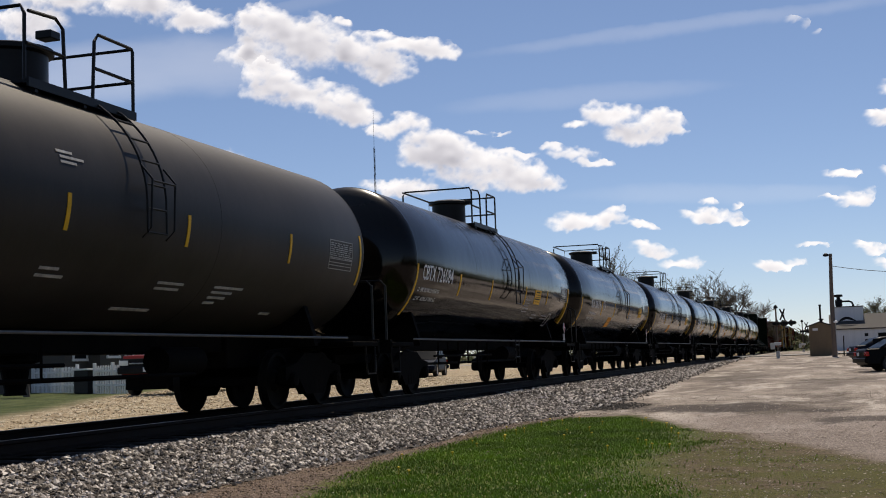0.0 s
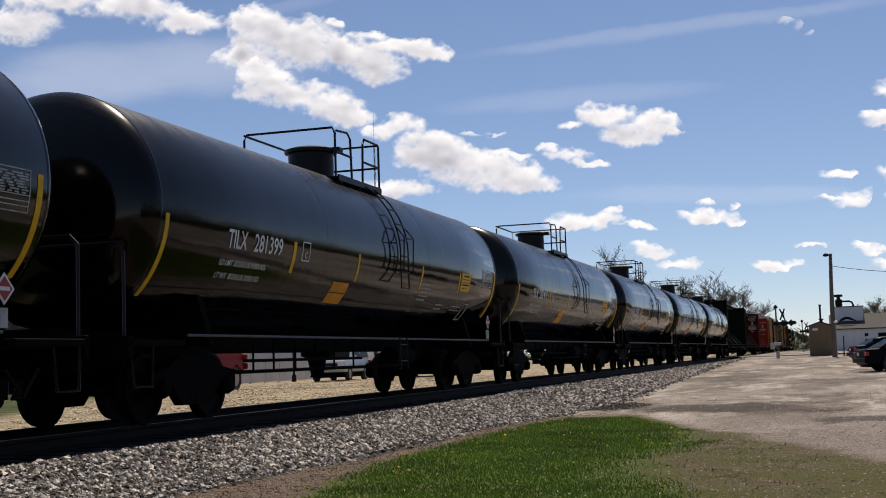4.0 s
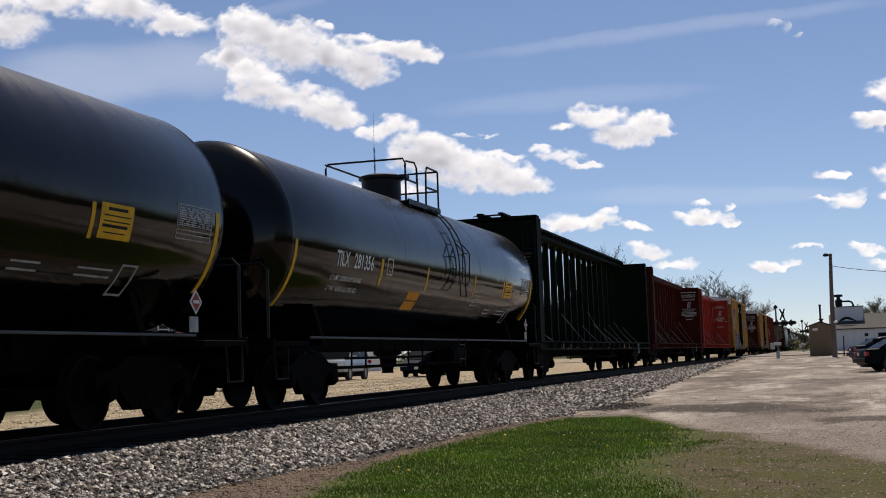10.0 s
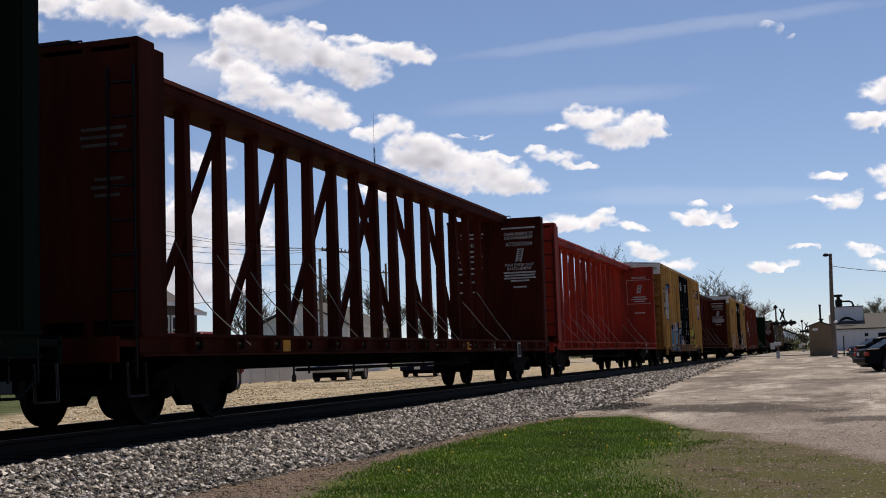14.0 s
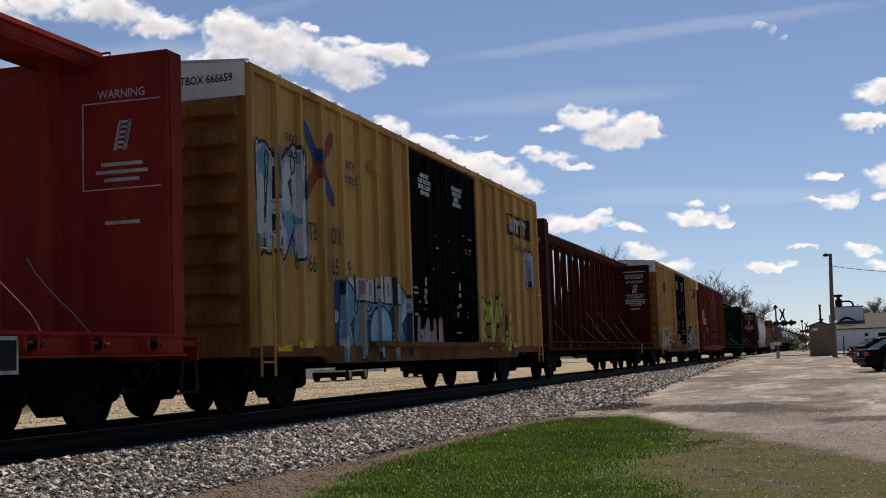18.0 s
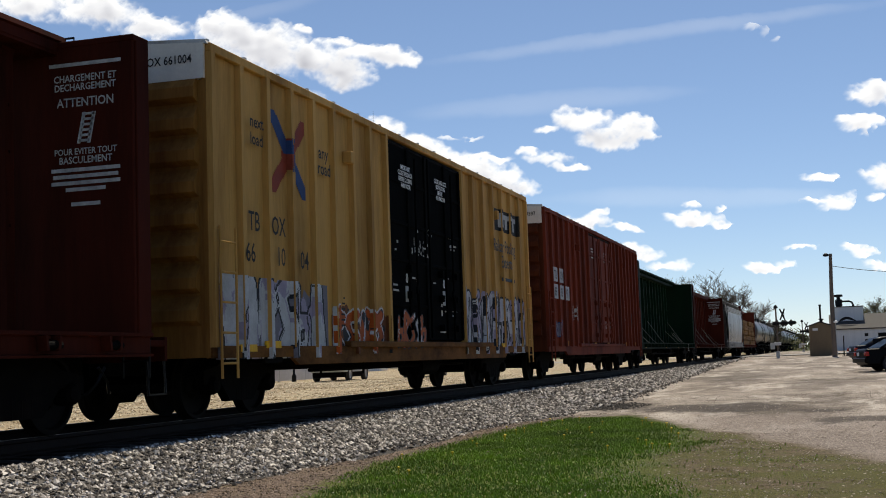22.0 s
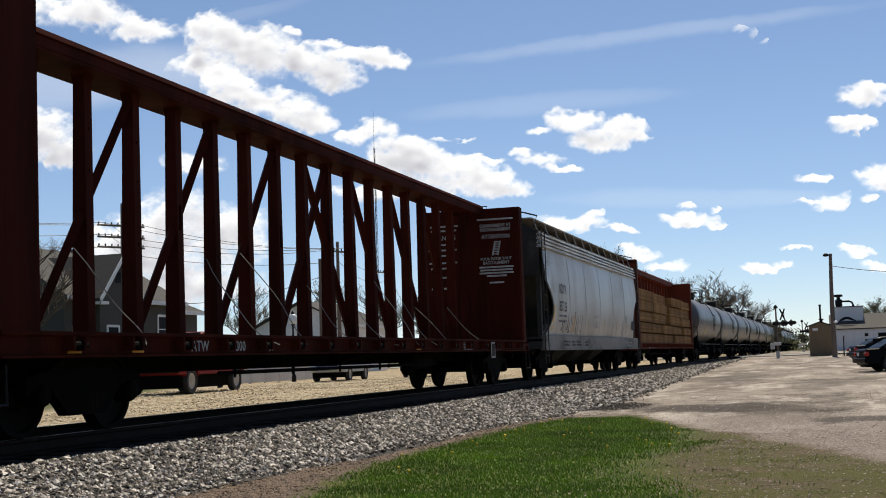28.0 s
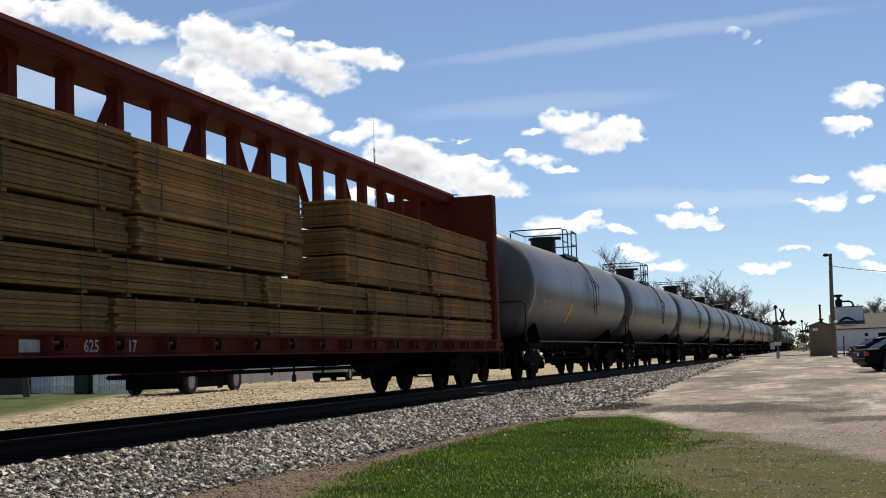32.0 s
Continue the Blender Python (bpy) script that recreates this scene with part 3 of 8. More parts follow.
pebbles("gravel_pebbles", 16000, -16.0, -2.6, 15.0, 62.0, 0.055, M["far_pebble"], "straw-coloured gravel stones beyond the track", lambda x, y: 1.0 if -0.42 * y - x < -2.2 else 0.0)

# rails on their ties
track = thing("track", "steel rails spiked to dark wooden ties", "railway track", kind="structure")
RAIL = [(-0.075, -0.175), (0.075, -0.175), (0.075, -0.16), (0.012, -0.14), (0.010, -0.05), (0.037, -0.035), (0.037, -0.006), (0.028, 0.0), (-0.028, 0.0), (-0.037, -0.006), (-0.037, -0.035), (-0.010, -0.05), (-0.012, -0.14), (-0.075, -0.16)]
for side in (-0.755, 0.755):
    part("rail", Geo().prism([(side + u, v) for u, v in RAIL], 1, -60, 1500), M["rail"], track)
    part("rail_head", Geo().box(side - 0.026, side + 0.026, -60, 1500, 0.0005, 0.0025), M["rail_top"], track, "bright worn running surface")
tie_mesh = Geo().box(-1.3, 1.3, -0.115, 0.115, -0.36, -0.175, 0.012).mesh("tie")
tie_mesh.materials.append(M["tie"])
plate_mesh = Geo().box(-0.18, 0.18, -0.09, 0.09, -0.176, -0.160, 0.004).mesh("tie_plate")
plate_mesh.materials.append(M["rail"])
for k in range(240):
    t = part("tie", tie_mesh, None, track)
    t.location = (rs.uniform(-0.03, 0.03), 2 + 0.52 * k + rs.uniform(-0.02, 0.02), rs.uniform(-0.006, 0.003))
    t.rotation_euler = (0, 0, rs.uniform(-0.01, 0.01))


# ---- railway cars: x to the side, y along the car from its middle, z from the rail ----
TANK_R, TANK_Z = 1.52, 2.72


def on_side(x):
    return lambda y, z: (lambda u, v: (x, y + u, z + v))


def on_tank(y, z, lift=0.008):
    """Puts lettering round the near side of a tank, starting at y and height z."""
    a0 = math.asin((z - TANK_Z) / TANK_R)
    r = TANK_R + lift
    return lambda u, v: (r * math.cos(a0 + v / TANK_R), y + u, TANK_Z + r * math.sin(a0 + v / TANK_R))


def tank_patch(y0, y1, z0, z1, lift=0.006, n=8):
    g = Geo()
    a0, a1 = (math.asin((z - TANK_Z) / TANK_R) for z in (z0, z1))
    for i in range(n + 1):
        a = a0 + (a1 - a0) * i / n
        for y in (y0, y1):
            for r in (TANK_R - 0.002, TANK_R + lift):
                g.v.append((r * math.cos(a), y, TANK_Z + r * math.sin(a)))
    for i in range(n):
        b = 4 * i
        g.f += [(b + 1, b + 5, b + 7, b + 3), (b, b + 1, b + 5, b + 4), (b + 2, b + 6, b + 7, b + 3)]
    g.f += [(0, 1, 3, 2), (4 * n, 4 * n + 1, 4 * n + 3, 4 * n + 2)]
    return g


WHEELSETS = []


def truck(parent, y):
    """A two-axle truck: bolster with side frames, springs, brake shoes and two wheelsets."""
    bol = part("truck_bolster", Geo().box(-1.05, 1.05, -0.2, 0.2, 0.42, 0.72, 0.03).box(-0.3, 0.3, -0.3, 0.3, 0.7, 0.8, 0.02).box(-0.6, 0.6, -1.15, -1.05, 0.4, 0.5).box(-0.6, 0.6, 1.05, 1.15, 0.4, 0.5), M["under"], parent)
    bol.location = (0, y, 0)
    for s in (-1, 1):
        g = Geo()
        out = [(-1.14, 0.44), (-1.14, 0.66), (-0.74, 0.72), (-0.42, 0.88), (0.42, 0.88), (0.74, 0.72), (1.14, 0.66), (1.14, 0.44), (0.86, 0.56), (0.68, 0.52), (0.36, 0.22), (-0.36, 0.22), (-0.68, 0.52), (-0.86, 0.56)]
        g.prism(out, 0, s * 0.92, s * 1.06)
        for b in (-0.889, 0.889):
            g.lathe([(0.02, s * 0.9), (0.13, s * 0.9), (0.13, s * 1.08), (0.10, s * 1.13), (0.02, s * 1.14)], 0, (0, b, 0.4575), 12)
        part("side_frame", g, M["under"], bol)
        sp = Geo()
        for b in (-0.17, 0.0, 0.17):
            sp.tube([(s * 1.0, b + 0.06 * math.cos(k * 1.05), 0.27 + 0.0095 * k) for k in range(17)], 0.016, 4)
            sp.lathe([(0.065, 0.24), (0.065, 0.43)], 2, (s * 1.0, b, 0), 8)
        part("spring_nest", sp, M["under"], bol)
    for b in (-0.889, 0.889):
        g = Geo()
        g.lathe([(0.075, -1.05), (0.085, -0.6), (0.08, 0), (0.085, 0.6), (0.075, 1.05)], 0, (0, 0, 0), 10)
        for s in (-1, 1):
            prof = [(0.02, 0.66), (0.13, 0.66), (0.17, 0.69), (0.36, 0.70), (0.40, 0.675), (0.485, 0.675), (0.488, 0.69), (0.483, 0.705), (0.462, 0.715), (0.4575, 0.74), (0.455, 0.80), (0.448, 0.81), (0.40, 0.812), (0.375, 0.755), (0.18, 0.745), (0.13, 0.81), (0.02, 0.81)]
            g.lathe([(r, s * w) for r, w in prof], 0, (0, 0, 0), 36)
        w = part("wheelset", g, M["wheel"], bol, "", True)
        w.location = (0, b, 0.4575)
        WHEELSETS.append(w)
    return bol


def couplers(parent, half, pulled):
    for s in (-1, 1):
        g = Geo().box(-0.13, 0.13, s * half, s * (half + 0.25), 0.62, 0.95, 0.02)
        g.prism([(-0.08, s * (half + 0.2)), (0.08, s * (half + 0.2)), (0.09, s * (half + pulled - 0.15)), (0.18, s * (half + pulled - 0.08)), (0.15, s * (half + pulled)), (-0.1, s * (half + pulled)), (-0.16, s * (half + pulled - 0.12))], 2, 0.72, 0.95)
        part("coupler", g, M["under"], parent)
        hose = [(0.35, s * (half + 0.1), 0.75), (0.36, s * (half + 0.3), 0.55), (0.3, s * (half + pulled * 0.7), 0.42), (0.2, s * (half + pulled), 0.42)]
        part("brake_hose", Geo().tube(hose, 0.022, 6), M["rail_black"], parent)


def ladder(parent, x, y0, y1, z0, z1, rungs, material, across=False, r=0.014):
    g = Geo()
    for k in range(rungs):
        z = z0 + (z1 - z0) * (k + 0.5) / rungs
        g.tube([(x, y0, z), (x, y1, z)] if not across else [(y0, x, z), (y1, x, z)], r, 5)
    for y in (y0, y1):
        g.tube([(x, y, z0), (x, y, z1)] if not across else [(y, x, z0), (y, x, z1)], r * 1.2, 5)
    return part("ladder", g, material, parent)


def tank_car(paint, label, foot=0.55, near=8.0):
    car = thing("tank_car", label, "tank car", "cars of the train")
    hl, hd, foot_top = 8.0, 0.55, 2.05 if foot < 1 else 2.36
    bow = [math.pi / 2 * k / 9 for k in range(10)]
    prof = [(max(0.01, TANK_R * math.sin(a)), -near - hd * math.cos(a)) for a in bow]
    body = [(TANK_R, -near + (hl + near) * k / 6) for k in range(1, 6)]
    prof2 = [(max(0.01, TANK_R * math.sin(a)), hl + hd * math.cos(a)) for a in bow[::-1]]
    shell = part("tank_shell", Geo().lathe(prof + body + prof2, 1, (0, 0, TANK_Z), 72), paint, car, "", True)
    for y in (-near, -2.7, 2.7, hl):
        part("weld_seam", Geo().lathe([(TANK_R - 0.01, y - 0.02), (TANK_R + 0.002, y - 0.012), (TANK_R + 0.002, y + 0.012), (TANK_R - 0.01, y + 0.02)], 1, (0, 0, TANK_Z), 72), paint, car, "", True)
    # dome, walkway and its railing on top
    dome = part("hatch_dome", Geo().lathe([(0.5, 4.1), (0.5, 4.16), (0.43, 4.2), (0.43, 4.66), (0.5, 4.68), (0.5, 4.74), (0.38, 4.78), (0.05, 4.8)], 2, (0, 0.25, 0), 28), M["rail_black"], car, "", True)
    part("hatch_hinge", Geo().box(0.4, 0.62, 0.15, 0.35, 4.66, 4.76, 0.01), M["rail_black"], dome)
    for s in (-1, 1):
        part("walkway", Geo().prism([(s * 0.5, 4.03), (s * 0.94, 4.03), (s * 0.94, 3.98), (s * 0.97, 3.98), (s * 0.97, 4.09), (s * 0.94, 4.09), (s * 0.94, 4.06), (s * 0.5, 4.06)], 1, -0.77, 1.47), M["rail_black"], car)
        for y in (-0.6, 0.35, 1.3):
            part("walkway_bracket", Geo().prism([(s * 0.5, 4.0), (s * 0.95, 4.0), (s * 0.95, 3.94), (s * 0.72, 3.9)], 1, y - 0.03, y + 0.03), M["rail_black"], car)

    def rail(pts, name="handrail", r=0.022):
        part(name, Geo().tube(pts, r, 6), M["rail_black"], car)
    top = 4.95
    rail([(-0.9, -0.75, 4.02), (-0.9, -0.75, top - 0.1), (-0.85, -0.75, top), (0.85, -0.75, top), (0.9, -0.75, top - 0.1), (0.9, -0.75, 4.02)])
    rail([(0.9, -0.68, top - 0.05), (0.92, -0.2, top - 0.02), (0.92, -0.05, top - 0.12), (0.92, 0.0, 4.02)])
    rail([(0.92, 0.55, 4.02), (0.92, 0.6, top - 0.1), (0.92, 0.68, top), (0.92, 1.42, top), (0.92, 1.47, top - 0.03), (0.92, 1.47, 4.0)])
    rail([(0.92, 1.47, top), (-0.92, 1.47, top), (-0.92, 1.47, 4.0)])
    rail([(-0.92, -0.7, top), (-0.92, 1.47, top)])
    rail([(0.92, -0.75, 4.5), (0.92, 0.0, 4.5)])
    rail([(0.92, 0.58, 4.5), (0.92, 1.47, 4.5)])
    rail([(-0.92, -0.75, 4.5), (-0.92, 1.47, 4.5)])
    rail([(-0.92, 1.47, 4.5), (0.92, 1.47, 4.5)])
    # ladder over the shell that hangs straight below its waist, and a short one under the sill
    arc = [(0.05 + 0.085 * k) for k in range(14)]
    out = TANK_R + 0.085
    for y in (0.6, 1.04):
        rail([(out + 0.02, y, foot_top)] + [(out * math.cos(a) + 0.02, y, TANK_Z + out * math.sin(a)) for a in arc], "ladder_rail", 0.015)
    spots = [(out * math.cos(a) + 0.02, TANK_Z + out * math.sin(a)) for a in (0.16, 0.36, 0.56, 0.76, 0.96)]
    spots += [(out + 0.02, TANK_Z - 0.05 - 0.3 * k) for k in range(3) if TANK_Z - 0.05 - 0.3 * k > foot_top]
    for u, z in spots:
        rail([(u, 0.6, z), (u, 1.04, z)], "ladder_rung", 0.014)
    for y in (0.55, 1.09):
        rail([(1.58, y, 2.3), (1.70, y, 2.42), (1.72, y, 3.02), (1.56, y, 3.22)], "grab_rail", 0.014)
    rail([(1.72, 0.55, 3.0), (1.72, 1.09, 3.0)], "safety_hoop", 0.014)
    if foot < 1:
        ladder(car, 1.55, 0.62, 1.02, foot, 1.16, 2, M["rail_black"], r=0.013)
    # underframe
    part("side_rail", Geo().tube([(1.46, -7.3, 1.12), (1.46, 7.3, 1.12)], 0.018, 8), M["glint_rail"], car, "", True)
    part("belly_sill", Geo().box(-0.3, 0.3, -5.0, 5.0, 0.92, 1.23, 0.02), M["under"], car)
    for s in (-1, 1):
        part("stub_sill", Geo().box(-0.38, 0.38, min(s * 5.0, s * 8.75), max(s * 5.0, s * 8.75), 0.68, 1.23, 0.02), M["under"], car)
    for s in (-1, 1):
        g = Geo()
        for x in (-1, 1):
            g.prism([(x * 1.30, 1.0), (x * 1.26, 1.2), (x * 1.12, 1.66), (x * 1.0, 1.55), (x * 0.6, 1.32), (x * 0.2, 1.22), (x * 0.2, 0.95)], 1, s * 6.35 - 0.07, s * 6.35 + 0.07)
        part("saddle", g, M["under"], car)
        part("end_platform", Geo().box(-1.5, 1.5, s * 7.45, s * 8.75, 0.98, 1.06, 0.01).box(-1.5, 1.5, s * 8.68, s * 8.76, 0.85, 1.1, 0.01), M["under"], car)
        rail([(-1.4, s * 8.7, 1.05), (-1.4, s * 8.7, 2.1), (-1.3, s * 8.7, 2.2), (1.3, s * 8.7, 2.2), (1.4, s * 8.7, 2.1), (1.4, s * 8.7, 1.05)], "end_rail")
        part("step", Geo().tube([(1.45, s * 8.65, 1.0), (1.47, s * 8.6, 0.5), (1.47, s * 8.2, 0.5), (1.45, s * 8.15, 1.0)], 0.02, 5), M["rail_black"], car)
        truck(car, 6.8 if s > 0 else -6.35)
    part("bottom_outlet", Geo().lathe([(0.3, 1.25), (0.3, 0.85), (0.18, 0.8), (0.12, 0.5), (0.14, 0.45)], 2, (0, 0.3, 0), 16), M["under"], car)
    g = Geo().tube([(1.2, -5.2, 0.78), (1.2, -0.5, 0.78)], 0.025, 5).tube([(0.9, -5.2, 0.62), (0.9, 3.0, 0.62)], 0.03, 5)
    for y in (-4.9, -4.2, -3.4, -2.6, -1.8, -0.9):
        g.tube([(1.2, y, 1.08), (1.2, y, 0.6)], 0.018, 4)
    part("brake_piping", g, M["under"], car)
    part("air_reservoir", Geo().lathe([(0.05, 2.2), (0.2, 2.25), (0.2, 3.3), (0.05, 3.35)], 1, (0.75, 0, 0.8), 14), M["under"], car, "", True)
    couplers(car, 8.75, 0.42)
    return car


def placard_text(car, y0, y1, z0, z1):
    for k, (a, b) in enumerate(((0.2, 0.8), (0.08, 0.92), (0.1, 0.9), (0.08, 0.85), (0.15, 0.8))):
        z = z1 - (z1 - z0) * (0.2 + 0.16 * k)
        part("placard_bar", tank_patch(y0 + (y1 - y0) * a, y0 + (y1 - y0) * b, z, z + (0.035 if k in (0, 3) else 0.014), 0.009, 2), M["black"], car)


def data_grid(car, y0, y1, z0, z1):
    """A framed block of small stencilled data in broken lines."""
    rr = random.Random(7)
    g = Geo()

    def bit(a, b, c, d):
        p = tank_patch(a, b, c, d, 0.006, 2)
        g.add(p.v, p.f)
    for y in (y0, y1 - 0.012):
        bit(y, y + 0.012, z0, z1)
    for z in (z0, z0 + 0.06, z0 + 0.11, z0 + 0.17, z1 - 0.012):
        bit(y0, y1, z, z + 0.012)
    n = 8
    for k in range(n):
        z = z0 + 0.19 + (z1 - z0 - 0.22) * k / n
        y = y0 + 0.04
        while y < y1 - 0.1:
            w = rr.uniform(0.06, 0.2)
            bit(y, min(y + w, y1 - 0.04), z, z + 0.016)
            y += w + rr.uniform(0.02, 0.08)
    tagged(part("data_stencil", g, M["faded"], car, "block of small white stencilled data"), kind="stuff")


def tank_marks(car, mark, number, faded=False, bright=True, first=-7.86, start=-6.2, size=0.25):
    """Lettering, reflective tape and placards on the near side of a tank."""
    white = M["faded"] if faded else M["white"]
    for y, z0, z1, w in ((first, 1.62, 2.62, 0.09), (-3.98, 2.1, 2.57, 0.1), (-1.25, 2.1, 2.57, 0.07), (2.3, 2.1, 2.58, 0.07), (4.95, 2.18, 2.58, 0.07), (7.86, 1.7, 2.75, 0.09)):
        part("reflective_stripe", tank_patch(y - w / 2, y + w / 2, z0, z1), M["yellow"], car, "yellow reflective tape")
    part("reporting_mark", words(mark, size, on_tank(start, 2.33), 0.006, 0.78), white, car, "white painted lettering")
    part("car_number", words(number, size, on_tank(start + 3.2 * size, 2.33), 0.006, 0.90), white, car, "white painted lettering")
    part("load_text", words("LD LMT 202500 LB 91850 KG", 0.085, on_tank(start - 0.1, 2.09), 0.001, 0.95), white, car)
    part("load_text", words("LT WT  83500 LB 37850 KG", 0.085, on_tank(start - 0.1, 1.92), 0.001, 0.95), white, car)
    if bright:
        for z in (1.72, 1.90):
            part("placard", tank_patch(-2.15, -1.45, z, z + 0.16), M["orange"], car, "orange placard")
        part("placard", tank_patch(5.1, 5.78, 2.2, 2.6), M["yellow"], car, "yellow warning label")
        placard_text(car, 5.1, 5.78, 2.2, 2.6)
        g = Geo()
        for y0, y1, z0, z1 in ((-3.7, -3.4, 2.58, 2.6), (-3.7, -3.4, 2.3, 2.32), (-3.7, -3.68, 2.3, 2.6), (-3.42, -3.4, 2.3, 2.6)):
            p = tank_patch(y0, y1, z0, z1, 0.006, 2)
            g.add(p.v, p.f)
        part("stencil_frame", g, white, car)
        part("stencil_text", words("C", 0.1, on_tank(-3.6, 2.35), 0.001), white, car)
    data_grid(car, 6.8, 7.7, 2.33, 2.77)
    # hazard diamond and card on the end bracket
    part("hazard_placard", Geo().prism([(7.2, 1.55), (7.36, 1.71), (7.52, 1.55), (7.36, 1.39)], 0, 1.44, 1.45), M["white"], car, "white diamond placard edged in red")
    part("placard_field", Geo().prism([(7.235, 1.55), (7.36, 1.675), (7.485, 1.55), (7.36, 1.425)], 0, 1.45, 1.453), M["lamp_dull"], car)
    part("placard_bar", Geo().box(1.453, 1.456, 7.28, 7.44, 1.53, 1.57), M["white"], car)
    part("card_board", Geo().box(1.43, 1.445, 7.2, 7.42, 1.16, 1.36), M["faded"], car, "pale route card")
    part("placard_bracket", Geo().box(1.40, 1.44, 7.34, 7.38, 1.05, 1.6), M["under"], car)
    for k in range(5):
        part("stencil_bar", tank_patch(2.4, 2.9 + 0.12 * (k % 2), 1.92 + 0.075 * k, 1.945 + 0.075 * k, 0.006, 2), M["faded"], car)
    for y, w in ((3.8, 0.5), (5.0, 0.7)):
        for k in range(2):
            part("stencil_bar", tank_patch(y, y + w, 1.78 + 0.08 * k, 1.80 + 0.08 * k, 0.006, 2), M["faded"], car)
    g = Geo()
    for y0, y1, z0, z1 in ((5.85, 6.2, 1.93, 1.95), (5.85, 6.2, 1.6, 1.62), (5.85, 5.88, 1.6, 1.95), (6.17, 6.2, 1.6, 1.95)):
        p = tank_patch(y0, y1, z0, z1, 0.006, 2)
        g.add(p.v, p.f)
    part("stencil_frame", g, M["faded"], car)


def pierced_post(y, holes, w):
    """A tapering post with slots (from, to) of one width that go right through it."""
    zs = [1.09] + [z for h in holes for z in h] + [4.59]
    cols = (y - 0.085, y - w / 2, y + w / 2, y + 0.085)
    g = Geo()
    for z in zs:
        a = 0.12 - 0.0104 * (z - 1.09)
        g.v += [(x, c, z) for x in (-a, a) for c in cols]
    for k in range(len(zs) - 1):
        lo, hi = 8 * k, 8 * k + 8
        pierced = (zs[k], zs[k + 1]) in holes
        for side in (0, 4):
            for c in range(3):
                if not (pierced and c == 1):
                    g.f.append((lo + side + c, lo + side + c + 1, hi + side + c + 1, hi + side + c))
        for c in (0, 1, 2, 3) if pierced else (0, 3):
            g.f.append((lo + c, lo + 4 + c, hi + 4 + c, hi + c))
        if pierced:
            g.f += [(lo + 1, lo + 2, lo + 6, lo + 5), (hi + 1, hi + 2, hi + 6, hi + 5)]
    n = 8 * (len(zs) - 1)
    for k in (0, n):
        g.f += [(k + c, k + c + 1, k + c + 5, k + c + 4) for c in range(3)]
    return g


def centre_beam(paint, label, slots=False, mid=0.15):
    """A centre-beam flat car with bulkheads at both ends."""
    car = thing("centre_beam_car", label, "flat car", "cars of the train")
    hl = 11.2
    for s in (-1, 1):
        sill = part("side_sill", Geo().prism([(s * 1.36, 0.86), (s * 1.44, 0.86), (s * 1.44, 0.885), (s * 1.39, 0.9), (s * 1.39, 1.08), (s * 1.44, 1.1), (s * 1.44, 1.14), (s * 1.36, 1.14)], 1, -hl, hl), paint, car)
        for k in range(18):
            y = -9.965 + 1.19 * k
            if s > 0:
                g = Geo().prism([(y - 0.15, 1.09), (y - 0.11, 1.09), (y - 0.09, 0.93), (y - 0.13, 0.93)], 0, 1.391, 1.52).prism([(y + 0.09, 1.09), (y + 0.13, 1.09), (y + 0.11, 0.93), (y + 0.07, 0.93)], 0, 1.391, 1.52)
                g.box(1.39, 1.415, y - 0.15, y + 0.13, 1.06, 1.10)
                part("winch_bracket", g, paint, sill)
                g = Geo().lathe([(0.03, y - 0.1), (0.06, y - 0.1), (0.045, y - 0.06), (0.045, y + 0.04), (0.06, y + 0.08), (0.03, y + 0.08)], 1, (1.46, 0, 0.99), 10)
                g.lathe([(0.02, y + 0.1), (0.04, y + 0.1), (0.04, y + 0.19), (0.02, y + 0.19)], 1, (1.46, 0, 0.99), 8)
                part("strap_winch", g, M["under"], sill)
    part("deck", Geo().box(-1.36, 1.36, -hl, hl, 1.02, 1.09), paint, car)
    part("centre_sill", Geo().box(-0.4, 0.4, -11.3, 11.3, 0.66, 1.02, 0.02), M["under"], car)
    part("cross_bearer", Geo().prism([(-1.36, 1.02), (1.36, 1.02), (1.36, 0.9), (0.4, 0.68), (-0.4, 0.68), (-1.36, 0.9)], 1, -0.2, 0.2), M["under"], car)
    # central truss
    if slots:
        g = Geo()
        for x in (-1, 1):
            g.prism([(x * 0.24, 4.85), (x * 0.41, 4.80), (x * 0.42, 4.84), (x * 0.38, 4.90), (x * 0.24, 4.90)], 1, -hl + 0.2, hl - 0.2)
        for k in range(19):
            g.box(-0.26, 0.26, -10.82 + 1.165 * k - 0.12, -10.82 + 1.165 * k + 0.12, 4.83, 4.855)
        beam = part("top_chord", g, paint, car)
    else:
        beam = part("top_chord", Geo().prism([(-0.40, 4.76), (-0.38, 4.83), (-0.30, 4.86), (0.30, 4.86), (0.38, 4.83), (0.40, 4.76), (0.36, 4.74), (-0.36, 4.74)], 1, -hl + 0.2, hl - 0.2), paint, car)
    part("lower_flange", Geo().box(-0.36, 0.36, -hl + 0.2, hl - 0.2, 4.58, 4.62), paint, beam)
    for x in (-1, 1):
        part("chord_web", Geo().prism([(x * 0.34, 4.62), (x * 0.37, 4.62), (x * 0.37, 4.755 if slots else 4.74), (x * 0.34, 4.755 if slots else 4.74)], 1, -hl + 0.2, hl - 0.2), paint, beam)
    if slots:
        for k in range(38):
            y = -10.82 + 0.5825 * k
            for x in (-1, 1):
                part("chord_stay", Geo().box(min(x * 0.33, x * 0.36), max(x * 0.33, x * 0.36), y - 0.215, y + 0.215, 4.75, 4.855), paint, beam)
            part("chord_lug", Geo().prism([(y - 0.06, 4.80), (y + 0.06, 4.80), (y + 0.03, 4.68), (y - 0.03, 4.68)], 0, 0.36, 0.46), paint, beam)
